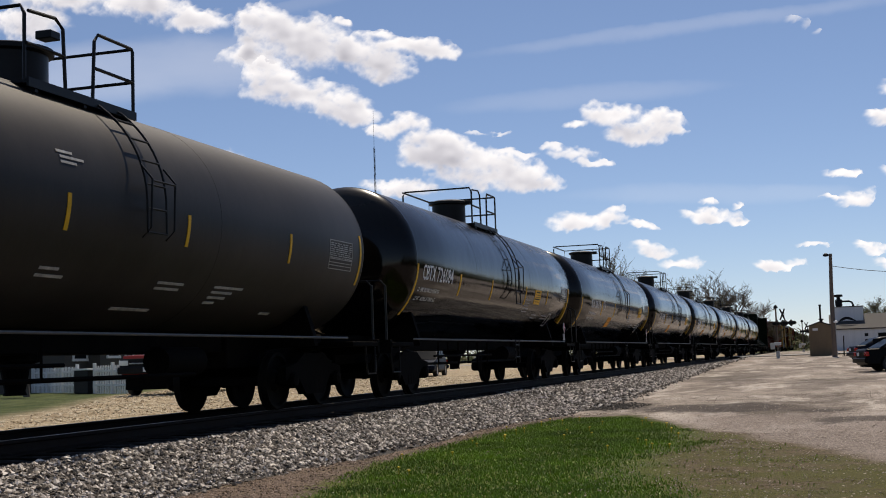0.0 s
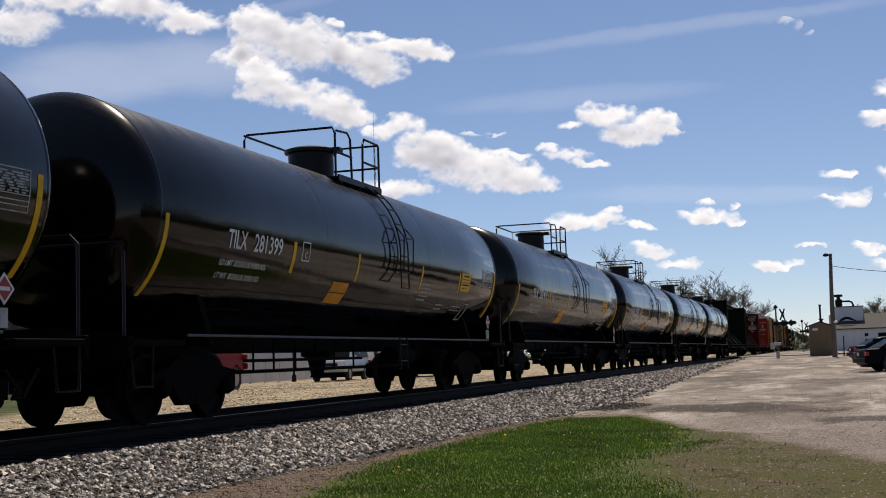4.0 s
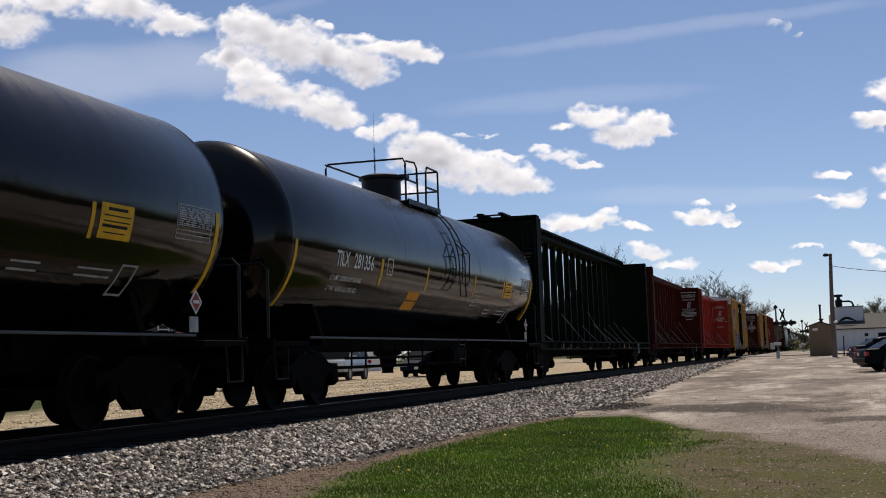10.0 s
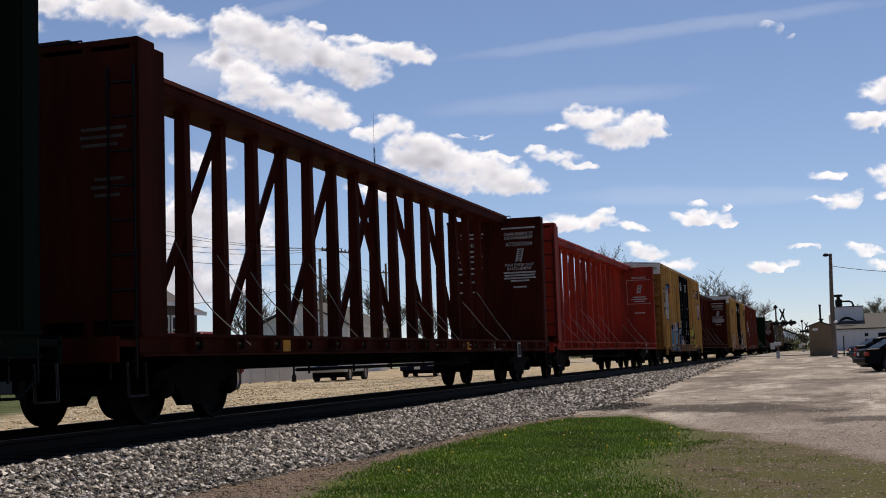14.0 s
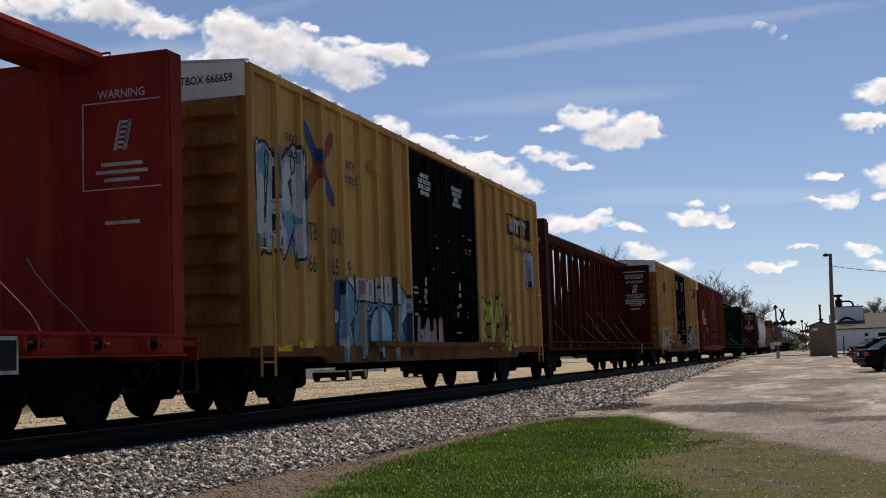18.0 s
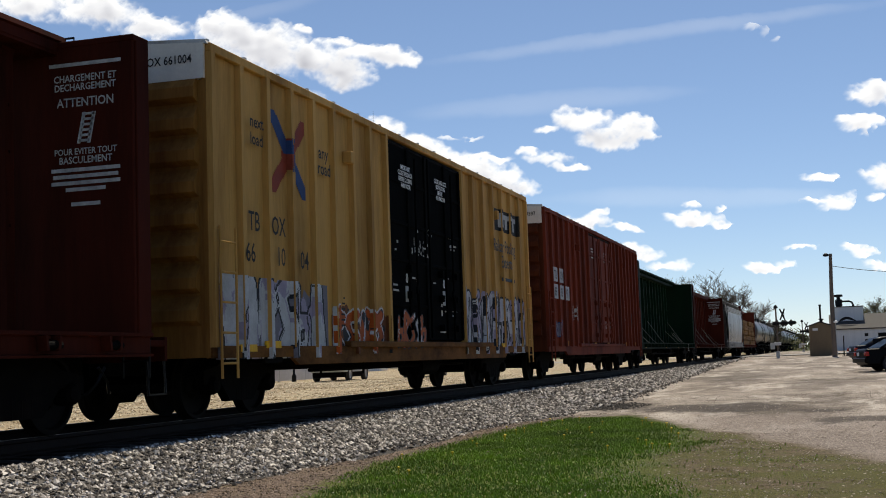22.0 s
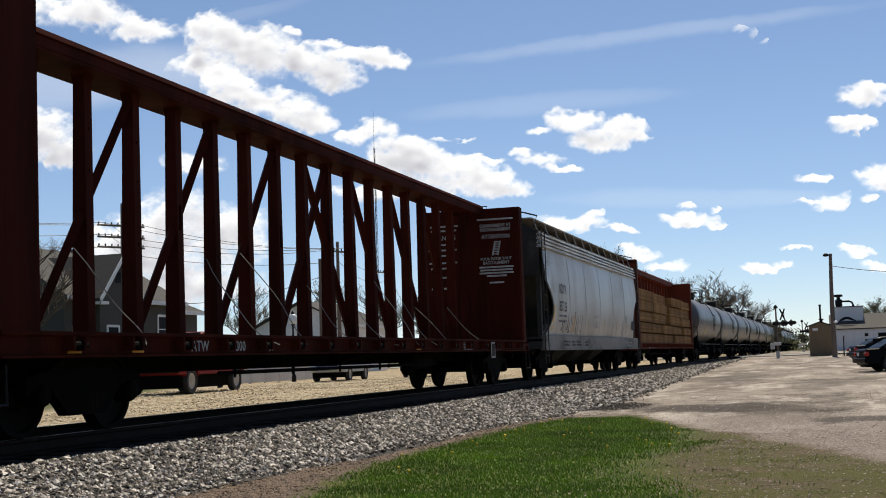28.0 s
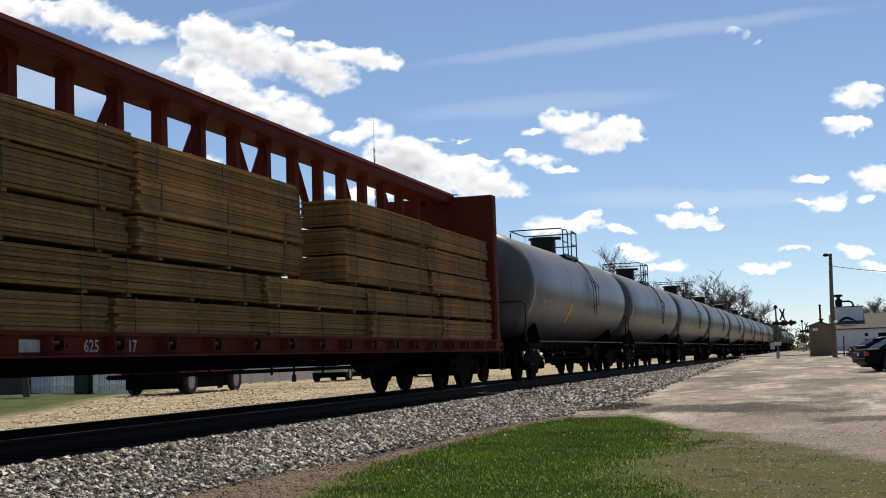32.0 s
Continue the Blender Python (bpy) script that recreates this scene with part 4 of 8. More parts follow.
    for j in range(-9, 9):
        y = mid + 1.19 * (j + 0.5)
        if abs(y) > 10.4:
            continue
        part("post", pierced_post(y, [(2.75, 3.12)], 0.075) if j % 3 == 1 else pierced_post(y, [(2.42, 2.46), (3.3, 3.34), (3.86, 3.9)], 0.03), paint, car)
        part("gusset", Geo().prism([(y - 0.13, 4.585), (y + 0.13, 4.585), (y + 0.088, 4.47), (y - 0.088, 4.47)], 0, -0.088, 0.088), paint, car)
    # braces fall away to both ends from the crossed middle bay
    for s in (-1, 1):
        for i in range(4):
            top, low = mid + s * (1.19 * (2 * i) - 0.595), mid + s * (1.19 * (2 * i + 2) - 0.595)
            part("diagonal_brace", Geo().tube([(0.0, top, 4.55), (0.0, (top + low) / 2, 2.82), (0.0, low, 1.1)], 0.08, 4), paint, car)
    # bulkheads
    for s in (-1, 1):
        depth = 0.35 if s > 0 else 0.64
        bh = part("bulkhead", Geo().box(-1.40, 1.40, min(s * (hl - depth), s * (hl - 0.29)), max(s * (hl - depth), s * (hl - 0.29)), 1.1, 4.68, 0.01), paint, car)
        g = Geo()
        for x in (-1.36, -0.7, 0.0, 0.7, 1.36):
            g.box(x - 0.06, x + 0.06, s * (hl - 0.29), s * hl, 1.1, 4.68, 0.01)
        g.box(-1.42, 1.42, s * (hl - 0.36), s * hl, 4.66, 4.74, 0.01)
        for z in (1.9, 2.8, 3.7):
            g.box(-1.38, 1.38, s * (hl - 0.29), s * (hl - 0.08), z, z + 0.1)
        part("bulkhead_rib", g, paint, bh)
        if s < 0:
            part("end_plate", Geo().box(-1.38, 1.38, -hl - 0.012, -hl - 0.004, 1.3, 4.6), paint, bh)
        part("bulkhead_rail", Geo().tube([(-0.5, s * (hl - 0.2), 4.7), (-0.5, s * (hl - 0.2), 4.82), (0.5, s * (hl - 0.2), 4.82), (0.5, s * (hl - 0.2), 4.7)], 0.015, 5), M["rail_black"], bh)
        part("end_platform", Geo().box(-1.36, 1.36, s * hl, s * (hl + 0.45), 0.98, 1.06, 0.01).box(-1.36, 1.36, s * (hl + 0.4), s * (hl + 0.46), 0.8, 1.1), paint, car)
        ladder(car, s * (hl + 0.03), 1.0, 1.36, 0.6, 4.4, 9, M["rail_black"], True)
        part("step", Geo().tube([(1.4, s * 11.5, 0.8), (1.42, s * 11.5, 0.4), (1.42, s * 11.1, 0.4), (1.4, s * 11.1, 0.8)], 0.02, 5), M["rail_black"], car)
        truck(car, s * 9.15)
    g = Geo().tube([(1.1, -6.0, 0.62), (1.1, 4.0, 0.62)], 0.03, 5)
    for y in (-5.5, -3.5, -1.5, 0.5, 2.5):
        g.tube([(1.1, y, 1.0), (1.1, y, 0.55)], 0.02, 4)
    g.lathe([(0.05, 3.2), (0.2, 3.25), (0.2, 4.6), (0.05, 4.65)], 1, (0.7, 0, 0.72), 12)
    part("brake_rigging", g, M["under"], car)
    couplers(car, 11.6, 0.6)
    return car


def slack_cables(car, seed, many):
    """Loose tie-down cables that lean from the posts to the winches."""
    rr = random.Random(seed)
    for k in many:
        y = -9.965 + 1.19 * k
        h = rr.uniform(1.7, 2.5)
        lean = rr.uniform(-0.3, 0.45)
        sag = rr.uniform(-0.3, 0.3)
        p0, p1 = Vector((0.55, y + rr.uniform(-0.1, 0.1), h)), Vector((1.47, y + lean, 1.0))
        pts = [p0.lerp(p1, q) + Vector((0.1 * math.sin(3.1 * q), sag * math.sin(3.14 * q) + 0.06 * math.sin(9 * q + k), -0.2 * math.sin(3.14 * q))) for q in [j / 9 for j in range(10)]]
        part("tie_down_cable", Geo().tube(pts, 0.008, 4), M["cable"], car, "slack grey tie-down cable")


def box_car(side, end, door, label, doors_at=(-2.0, 2.1), ribs=1.0, half=9.0):
    """A high-cube boxcar with two plug doors on each side."""
    car = thing("boxcar", label, "boxcar", "cars of the train")
    w, zb, zt = 1.56, 0.98, 4.92
    part("inner_floor", Geo().box(-w + 0.05, w - 0.05, -half + 0.1, half - 0.1, zb, zb + 0.1), M["under"], car)
    d0, d1 = doors_at
    for s in (-1, 1):
        for a, b in ((-half, d0), (d1, half)):
            wall = part("side_wall", Geo().box(min(s * (w - 0.05), s * w), max(s * (w - 0.05), s * w), a, b, zb - 0.16, zt), side, car)
            n = max(2, round((b - a) / (0.87 * ribs)))
            for k in range(n + 1):
                y = a + 0.06 + (b - a - 0.12) * k / n
                g = Geo().prism([(s * w, y - 0.07), (s * (w + 0.09), y - 0.055), (s * (w + 0.09), y + 0.055), (s * w, y + 0.07)], 2, zb - 0.02, zt - 0.06)
                part("side_post", g, side, wall)
        part("side_sill", Geo().prism([(-half, 0.98), (-half, 0.82), (-half + 2.5, 0.82), (-half + 2.75, 0.70), (half - 2.75, 0.70), (half - 2.5, 0.82), (half, 0.82), (half, 0.98)], 0, s * (w - 0.02), s * (w + 0.045)), M["rust_sill"] if end == M["orange_end"] else side, car)
        mid = (d0 + d1) / 2
        for a, b in ((d0, mid - 0.02), (mid + 0.02, d1)):
            dr = part("plug_door", Geo().box(min(s * (w - 0.05), s * (w + 0.02)), max(s * (w - 0.05), s * (w + 0.02)), a + 0.02, b - 0.02, zb + 0.12, zt - 0.1, 0.01), door, car, "")
            n = 3 if b - a > 2.6 else 2
            for k in range(n + 1):
                y = a + 0.1 + (b - a - 0.2) * k / n
                part("door_post", Geo().box(min(s * w, s * (w + 0.06)), max(s * w, s * (w + 0.06)), y - 0.05, y + 0.05, zb + 0.16, zt - 0.14, 0.008), door, dr)
            for z in (1.75, 2.6, 3.3, 4.1):
                part("door_rail", Geo().box(min(s * w, s * (w + 0.045)), max(s * w, s * (w + 0.045)), a + 0.06, b - 0.06, z - 0.035, z + 0.035, 0.008), door, dr)
            y = a + 0.62 * (b - a)
            part("lock_rod", Geo().tube([(s * (w + 0.1), y, zb + 0.1), (s * (w + 0.1), y, zt - 0.3)], 0.022, 6), door, dr)
            part("door_crank", Geo().lathe([(0.02, s * (w + 0.09)), (0.11, s * (w + 0.09)), (0.11, s * (w + 0.13)), (0.02, s * (w + 0.13))], 0, (0, y, 2.05), 10).box(min(s * (w + 0.1), s * (w + 0.14)), max(s * (w + 0.1), s * (w + 0.14)), y - 0.03, y + 0.03, 1.55, 2.05), door, dr)
        # raised black strips added to paint the shaded gaps round the doors
        for y in (d0, mid, d1):
            part("door_seal", Geo().box(min(s * w, s * (w + 0.035)), max(s * w, s * (w + 0.035)), y - 0.03, y + 0.03, zb + 0.12, zt - 0.1), M["under"], car)
        part("door_seal", Geo().box(min(s * w, s * (w + 0.03)), max(s * w, s * (w + 0.03)), d0 + 0.03, d1 - 0.03, zt - 0.16, zt - 0.1), M["under"], car)
        for y in (d0 + 0.45 * (mid - d0), mid + 0.3 * (d1 - mid), mid + 0.72 * (d1 - mid)):
            for z in (1.35, 1.95, 2.45):
                part("lock_bracket", Geo().box(min(s * (w + 0.02), s * (w + 0.13)), max(s * (w + 0.02), s * (w + 0.13)), y - 0.05, y + 0.05, z - 0.07, z + 0.07, 0.01), door, car)
            part("lock_label", Geo().box(min(s * (w + 0.02), s * (w + 0.028)), max(s * (w + 0.02), s * (w + 0.028)), y + 0.08, y + 0.17, 1.6, 1.85), M["faded"], car, "worn pale lock label")
        part("door_track", Geo().box(min(s * w, s * (w + 0.12)), max(s * w, s * (w + 0.12)), d0 - 2.2, d1 + 2.2, zb - 0.02, zb + 0.08, 0.01), M["rust_sill"] if end == M["orange_end"] else side, car)
        part("eave", Geo().box(min(s * (w - 0.03), s * (w + 0.08)), max(s * (w - 0.03), s * (w + 0.08)), -half, half, zt - 0.06, zt + 0.06, 0.01), side, car)
        for y in (d0 - 2.0, d1 + 2.9):
            part("door_stop", Geo().box(min(s * w, s * (w + 0.16)), max(s * w, s * (w + 0.16)), y - 0.08, y + 0.08, 4.05, 4.25, 0.01), side, car)
        for y in (-half + 0.1, half - 0.55):
            ladder(car, s * (w + 0.12), y, y + 0.45, 0.55, 2.55, 5, side, r=0.016)
        for y in (-7.1, 7.1):
            part("jack_pad", Geo().box(min(s * 1.3, s * 1.58), max(s * 1.3, s * 1.58), y - 0.3, y + 0.3, 0.74, 0.82), M["under"], car)
    roof = part("roof", Geo().prism([(-w - 0.05, zt + 0.04), (-w - 0.02, zt + 0.09), (0, zt + 0.2), (w + 0.02, zt + 0.09), (w + 0.05, zt + 0.04)], 1, -half - 0.04, half + 0.04), M["roof_steel"], car)
    for k in range(17):
        y = -half + 0.1 + (2 * half - 0.2) * k / 16
        part("roof_rib", Geo().prism([(-w, zt + 0.1), (0, zt + 0.21), (w, zt + 0.1), (w, zt + 0.13), (0, zt + 0.24), (-w, zt + 0.13)], 1, y - 0.03, y + 0.03), M["roof_steel"], roof)
    for s in (-1, 1):
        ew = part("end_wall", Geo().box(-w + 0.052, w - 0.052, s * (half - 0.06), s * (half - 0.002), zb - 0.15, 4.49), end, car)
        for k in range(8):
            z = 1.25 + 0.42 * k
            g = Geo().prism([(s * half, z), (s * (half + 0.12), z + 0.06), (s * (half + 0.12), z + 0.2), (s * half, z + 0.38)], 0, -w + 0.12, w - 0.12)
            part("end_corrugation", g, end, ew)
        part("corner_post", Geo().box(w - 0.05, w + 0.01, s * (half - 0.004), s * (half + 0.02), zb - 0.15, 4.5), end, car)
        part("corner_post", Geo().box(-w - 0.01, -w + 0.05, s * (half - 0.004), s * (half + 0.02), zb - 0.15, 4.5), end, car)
        part("end_cap", Geo().prism([(-w, 4.5), (w, 4.5), (w, zt + 0.05), (0, zt + 0.17), (-w, zt + 0.05)], 1, s * (half - 0.02), s * (half + 0.05)), M["end_white"], car, "weathered white panel under the roof")
        truck(car, s * 7.1)
        part("end_step", Geo().box(-0.7, 0.7, s * half, s * (half + 0.3), 1.05, 1.09), M["under"], car)
    part("centre_sill", Geo().box(-0.35, 0.35, -half - 0.5, half + 0.5, 0.62, 0.98, 0.02), M["under"], car)
    g = Geo().tube([(1.0, -4.5, 0.6), (1.0, 4.5, 0.6)], 0.03, 5).lathe([(0.05, 1.2), (0.21, 1.25), (0.21, 2.4), (0.05, 2.45)], 1, (0.9, 0, 0.6), 12)
    for y in (-4, -2, 0, 3, 4.2):
        g.tube([(1.0, y, 0.9), (1.0, y, 0.5)], 0.02, 4)
    part("brake_rigging", g, M["under"], car)
    couplers(car, half + 0.45, 0.6)
    return car


def hop_x(z):
    """How far the rounded side of the hopper stands out at a height."""
    return float(np.interp(z, [1.3, 1.45, 1.6, 1.9, 2.2, 2.55, 2.9, 3.2, 3.5, 3.8, 4.05], [1.44, 1.485, 1.525, 1.57, 1.592, 1.60, 1.594, 1.575, 1.545, 1.505, 1.46])) + 0.008


def hopper_car():
    car = thing("covered_hopper_car", "light grey covered grain hopper with rounded sides, soot and scrawled paint", "hopper car", "cars of the train")
    half = 9.0
    sect = [(hop_x(z) - 0.008, z) for z in (1.3, 1.45, 1.6, 1.75, 1.9, 2.05, 2.2, 2.375, 2.55, 2.7, 2.8, 2.9, 3.2, 3.5, 3.8, 4.05)]

    def side_sheet(s):
        g = Geo()
        n = 28
        for j, (x, z) in enumerate(sect):
            bulge = 8.8 - (1.05 * math.sin(math.pi * (z - 1.15) / 1.75) ** 0.8 if z < 2.9 else 0.0)
            for i in range(n + 1):
                g.v.append((s * x, -bulge + 2 * bulge * i / n, z))
        for j in range(len(sect) - 1):
            for i in range(n):
                a = j * (n + 1) + i
                g.f.append((a, a + 1, a + n + 2, a + n + 1))
        m = len(g.v)
        g.v += [(x - s * 0.04, y, z) for x, y, z in g.v]
        g.f += [tuple(q + m for q in f[::-1]) for f in g.f]
        return g
    for s in (-1, 1):
        part("side_sheet", side_sheet(s), M["hopper"], car, "", True)
        for y in (-5.4, -2.7, 0.0, 2.7, 5.4):
            g = Geo()
            zs = [1.32 + 0.17 * k for k in range(15)]
            for z in zs:
                g.v += [(s * (hop_x(z) - 0.02), y - 0.018, z), (s * (hop_x(z) + 0.001), y - 0.012, z), (s * (hop_x(z) + 0.001), y + 0.012, z), (s * (hop_x(z) - 0.02), y + 0.018, z)]
            g.f = [(4 * k + j, 4 * k + j + 1, 4 * k + j + 5, 4 * k + j + 4) for k in range(14) for j in range(3)]
            part("weld_seam", g, M["hopper"], car, "", True)
        for k in range(4):
            z = 3.80 + 0.12 * k
            part("top_moulding", Geo().prism([(s * 1.40, z), (s * (1.60 - 0.03 * k), z + 0.01), (s * (1.60 - 0.03 * k), z + 0.06), (s * 1.44, z + 0.1)], 1, -8.95, 8.95), M["hopper"], car)
        part("side_sill", Geo().box(min(s * 1.44, s * 1.56), max(s * 1.44, s * 1.56), -half, half, 0.9, 1.3, 0.02).box(min(s * 1.42, s * 1.60), max(s * 1.42, s * 1.60), -half, half, 0.86, 0.91), M["hopper_sill"], car)
        wk = Geo().box(min(s * 0.62, s * 1.3), max(s * 0.62, s * 1.3), -half, half, 4.62, 4.66)
        for k in range(13):
            y = -8.7 + 17.4 * k / 12
            wk.tube([(s * 1.4, y, 4.25), (s * 1.28, y, 4.62)], 0.025, 4)
        part("running_board", wk, M["board_steel"], car)
    part("roof", Geo().prism([(-1.48, 4.25), (-0.9, 4.55), (0.9, 4.55), (1.48, 4.25), (1.3, 4.1), (-1.3, 4.1)], 1, -8.95, 8.95), M["hopper_dark"], car)
    part("hatch_trough", Geo().box(-0.4, 0.4, -8.4, 8.4, 4.55, 4.78, 0.05), M["hopper_dark"], car)
    for k in range(10):
        y = -7.8 + 15.6 * k / 9
        part("hatch_latch", Geo().box(-0.5, 0.5, y - 0.05, y + 0.05, 4.76, 4.84, 0.01), M["hopper_dark"], car)
    for s in (-1, 1):
        part("end_slope", Geo().prism([(s * 8.85, 4.1), (s * 8.85, 3.2), (s * 6.6, 1.2), (s * 6.2, 1.2), (s * 6.2, 4.1)], 0, -1.42, 1.42), M["hopper_dark"], car)
        part("end_panel", Geo().box(-1.46, 1.46, s * 8.86, s * 8.94, 3.0, 4.3, 0.02), M["hopper_dark"], car)
        for x in (-1.4, 1.4):
            part("corner_post", Geo().box(x - 0.06, x + 0.06, s * 8.78, s * 8.92, 1.2, 4.2, 0.01), M["hopper_dark"], car)
            part("end_brace", Geo().prism([(s * 8.9, 1.3), (s * 8.75, 1.3), (s * 7.0, 1.9), (s * 7.0, 2.1)], 0, x - 0.05, x + 0.05), M["hopper_dark"], car)
        part("end_platform", Geo().box(-1.5, 1.5, s * 7.3, s * 9.2, 1.12, 1.18).box(-1.5, 1.5, s * 9.1, s * 9.2, 0.9, 1.25), M["hopper_dark"], car)
        ladder(car, 1.6, s * 8.95 - 0.22, s * 8.95 + 0.22, 0.5, 4.35, 9, M["hopper_dark"])
        part("end_rail", Geo().tube([(1.3, s * 8.95, 4.3), (1.45, s * 8.97, 4.7), (0.6, s * 9.0, 4.95), (-0.6, s * 9.0, 4.95), (-1.3, s * 8.95, 4.4)], 0.025, 6), M["hopper_dark"], car)
        truck(car, s * 7.0)
    for k in range(3):
        y = -3.4 + 3.4 * k
        part("discharge_hopper", Geo().add([(-1.35, y - 1.6, 1.25), (1.35, y - 1.6, 1.25), (1.35, y + 1.6, 1.25), (-1.35, y + 1.6, 1.25), (-0.45, y - 0.5, 0.5), (0.45, y - 0.5, 0.5), (0.45, y + 0.5, 0.5), (-0.45, y + 0.5, 0.5)], [(0, 1, 2, 3), (4, 7, 6, 5), (0, 4, 5, 1), (1, 5, 6, 2), (2, 6, 7, 3), (3, 7, 4, 0)]), M["hopper_dark"], car)
        part("outlet_gate", Geo().box(-0.6, 0.6, y - 0.55, y + 0.55, 0.36, 0.5, 0.02).tube([(0.5, y - 0.3, 0.42), (1.3, y - 0.3, 0.42)], 0.03, 6), M["under"], car)
    couplers(car, 9.2, 0.4)
    return car


# ---- the train, from its head to its tail ----
TRAIN, LOADS, CLOUDS = [], [], []


def join(car, start):
    car.location = (0, start, 0)
    TRAIN.append((car, start))
    return car


BLACK = "glossy black tank car with white lettering and yellow tape"
grey = join(tank_car(M["tank_grey"], "matt charcoal tank car, weathered, with yellow tape, on the rails", 2.36), 12.33)
black = join(tank_car(M["tank_black"], BLACK, near=7.1), 30.45)
plain = tank_car(M["tank_dusty"], "dusty grey tank car with a streaked shell, on the rails")
lead = tank_car(M["tank_black"], BLACK)
row = [join(lead if k == 0 else copy_thing(lead, pose(0, 0, 0)), 48.62 + 18.327 * k) for k in range(6)]
for t, number in zip(row, ("281379", "281399", "281415", "281407", "281402", "281356")):
    tank_marks(t, "TILX", number)
tank_marks(black, "CBTX", "726084", bright=False, first=-7.02, start=-6.7, size=0.3)
part("placard", tank_patch(3.38, 4.09, 2.15, 2.54), M["yellow"], black, "yellow warning label")
placard_text(black, 3.38, 4.09, 2.15, 2.54)
for y, z0, z1 in ((-0.83, 2.27, 2.69), (1.8, 2.29, 2.71), (4.95, 2.28, 2.74), (7.88, 2.08, 2.97), (-4.2, 2.27, 2.7)):
    part("reflective_stripe", tank_patch(y - 0.035, y + 0.035, z0, z1), M["yellow"], grey, "yellow reflective tape")
data_grid(grey, 6.5, 7.5, 2.3, 2.8)
for y, z, w in ((-1.0, 3.14, 0.3), (-0.95, 3.08, 0.45), (-0.95, 3.02, 0.3), (-1.0, 1.84, 0.35), (-1.0, 1.76, 0.5), (1.5, 1.8, 0.65), (1.5, 1.73, 0.6), (3.0, 1.81, 0.85), (3.0, 1.74, 0.6), (3.0, 1.67, 0.5), (3.0, 1.6, 0.3), (0.95, 1.46, 0.9), (5.0, 1.5, 0.35)):
    part("stencil_bar", tank_patch(y, y + w, z, z + 0.03, 0.006, 2), M["faded"], grey)
# the leading car is of an older, lower build
for ob in grey.children:
    if ob.type == "MESH" and ob.location.length < 1e-6:
        for v in ob.data.vertices:
            if v.co.z > 1.2:
                v.co.z = 1.2 + (v.co.z - 1.2) * 0.955
join(plain, 406.0)
for k in range(1, 15):
    join(copy_thing(plain, pose(0, 0, 0)), 406.0 + 18.12 * k)

green = join(centre_beam(M["green"], "empty dark green centre-beam flat car with bulkheads, on the rails", True, 0.5), 160.75)
brown = join(centre_beam(M["brown"], "empty oxide brown centre-beam flat car with slack cables, on the rails"), 185.15)
red = join(centre_beam(M["red"], "empty bright red centre-beam flat car with bulkheads, on the rails", mid=0.265), 209.1)
brown_b = join(copy_thing(brown, pose(0, 0, 0)), 253.05)
brown_c = join(copy_thing(brown, pose(0, 0, 0)), 339.8)
green_b = join(centre_beam(M["green2"], "empty deep green centre-beam flat car with slack cables, on the rails", True, 0.3), 316.6)
lumber_car = join(centre_beam(M["lumber_red"], "weathered red centre-beam flat car stacked with lumber, on the rails"), 383.25)

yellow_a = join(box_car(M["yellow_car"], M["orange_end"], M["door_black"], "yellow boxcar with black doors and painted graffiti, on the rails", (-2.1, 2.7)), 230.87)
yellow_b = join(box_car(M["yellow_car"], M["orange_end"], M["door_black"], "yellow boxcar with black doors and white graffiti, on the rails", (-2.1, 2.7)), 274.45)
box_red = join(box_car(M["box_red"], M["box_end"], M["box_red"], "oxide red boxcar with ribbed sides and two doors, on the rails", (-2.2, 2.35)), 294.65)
hopper = join(hopper_car(), 361.7)


# ---- lettering and paint on the cars ----
WALL = 1.56


def post_ys(a, b):
    n = max(2, round((b - a) / 0.87))
    return [a + 0.06 + (b - a - 0.12) * k / n for k in range(n + 1)]


def skin(doors):
    """How far the near side of a boxcar stands out at y."""
    ribs = post_ys(-9.0, doors[0]) + post_ys(doors[1], 9.0)

    def x(y):
        near = min(abs(y - p) for p in ribs)
        if doors[0] < y < doors[1]:
            return WALL + 0.075
        return WALL + 0.09 * min(1.0, max(0.0, (0.07 - near) / 0.015)) + 0.007
    return x


def decal(car, name, y0, y1, z0, z1, cell, kind_at, materials, x_at, label):
    """Thin paint laid over a ribbed side, cut into small squares of several colours."""
    ny, nz = int((y1 - y0) / cell), int((z1 - z0) / cell)
    sets = [Geo() for _ in materials]
    for i in range(ny):
        ya, yb = y0 + i * cell, y0 + (i + 1) * cell
        xa, xb = x_at(ya), x_at(yb)
        j = 0
        while j < nz:
            k = kind_at(ya + cell / 2, z0 + (j + 0.5) * cell)
            e = j + 1
            while e < nz and kind_at(ya + cell / 2, z0 + (e + 0.5) * cell) == k:
                e += 1
            if k is not None:
                g = sets[k]
                n = len(g.v)
                za, zb = z0 + j * cell, z0 + e * cell
                g.v += [(xa, ya, za), (xb, yb, za), (xb, yb, zb), (xa, ya, zb)]
                g.f.append((n, n + 1, n + 2, n + 3))
            j = e
    for g, m in zip(sets, materials):
        if g.f:
            me = bpy.data.meshes.new(name)
            me.from_pydata(g.v, [], g.f)
            me.materials.append(m)
            tagged(part(name, me, None, car), label, kind="stuff")


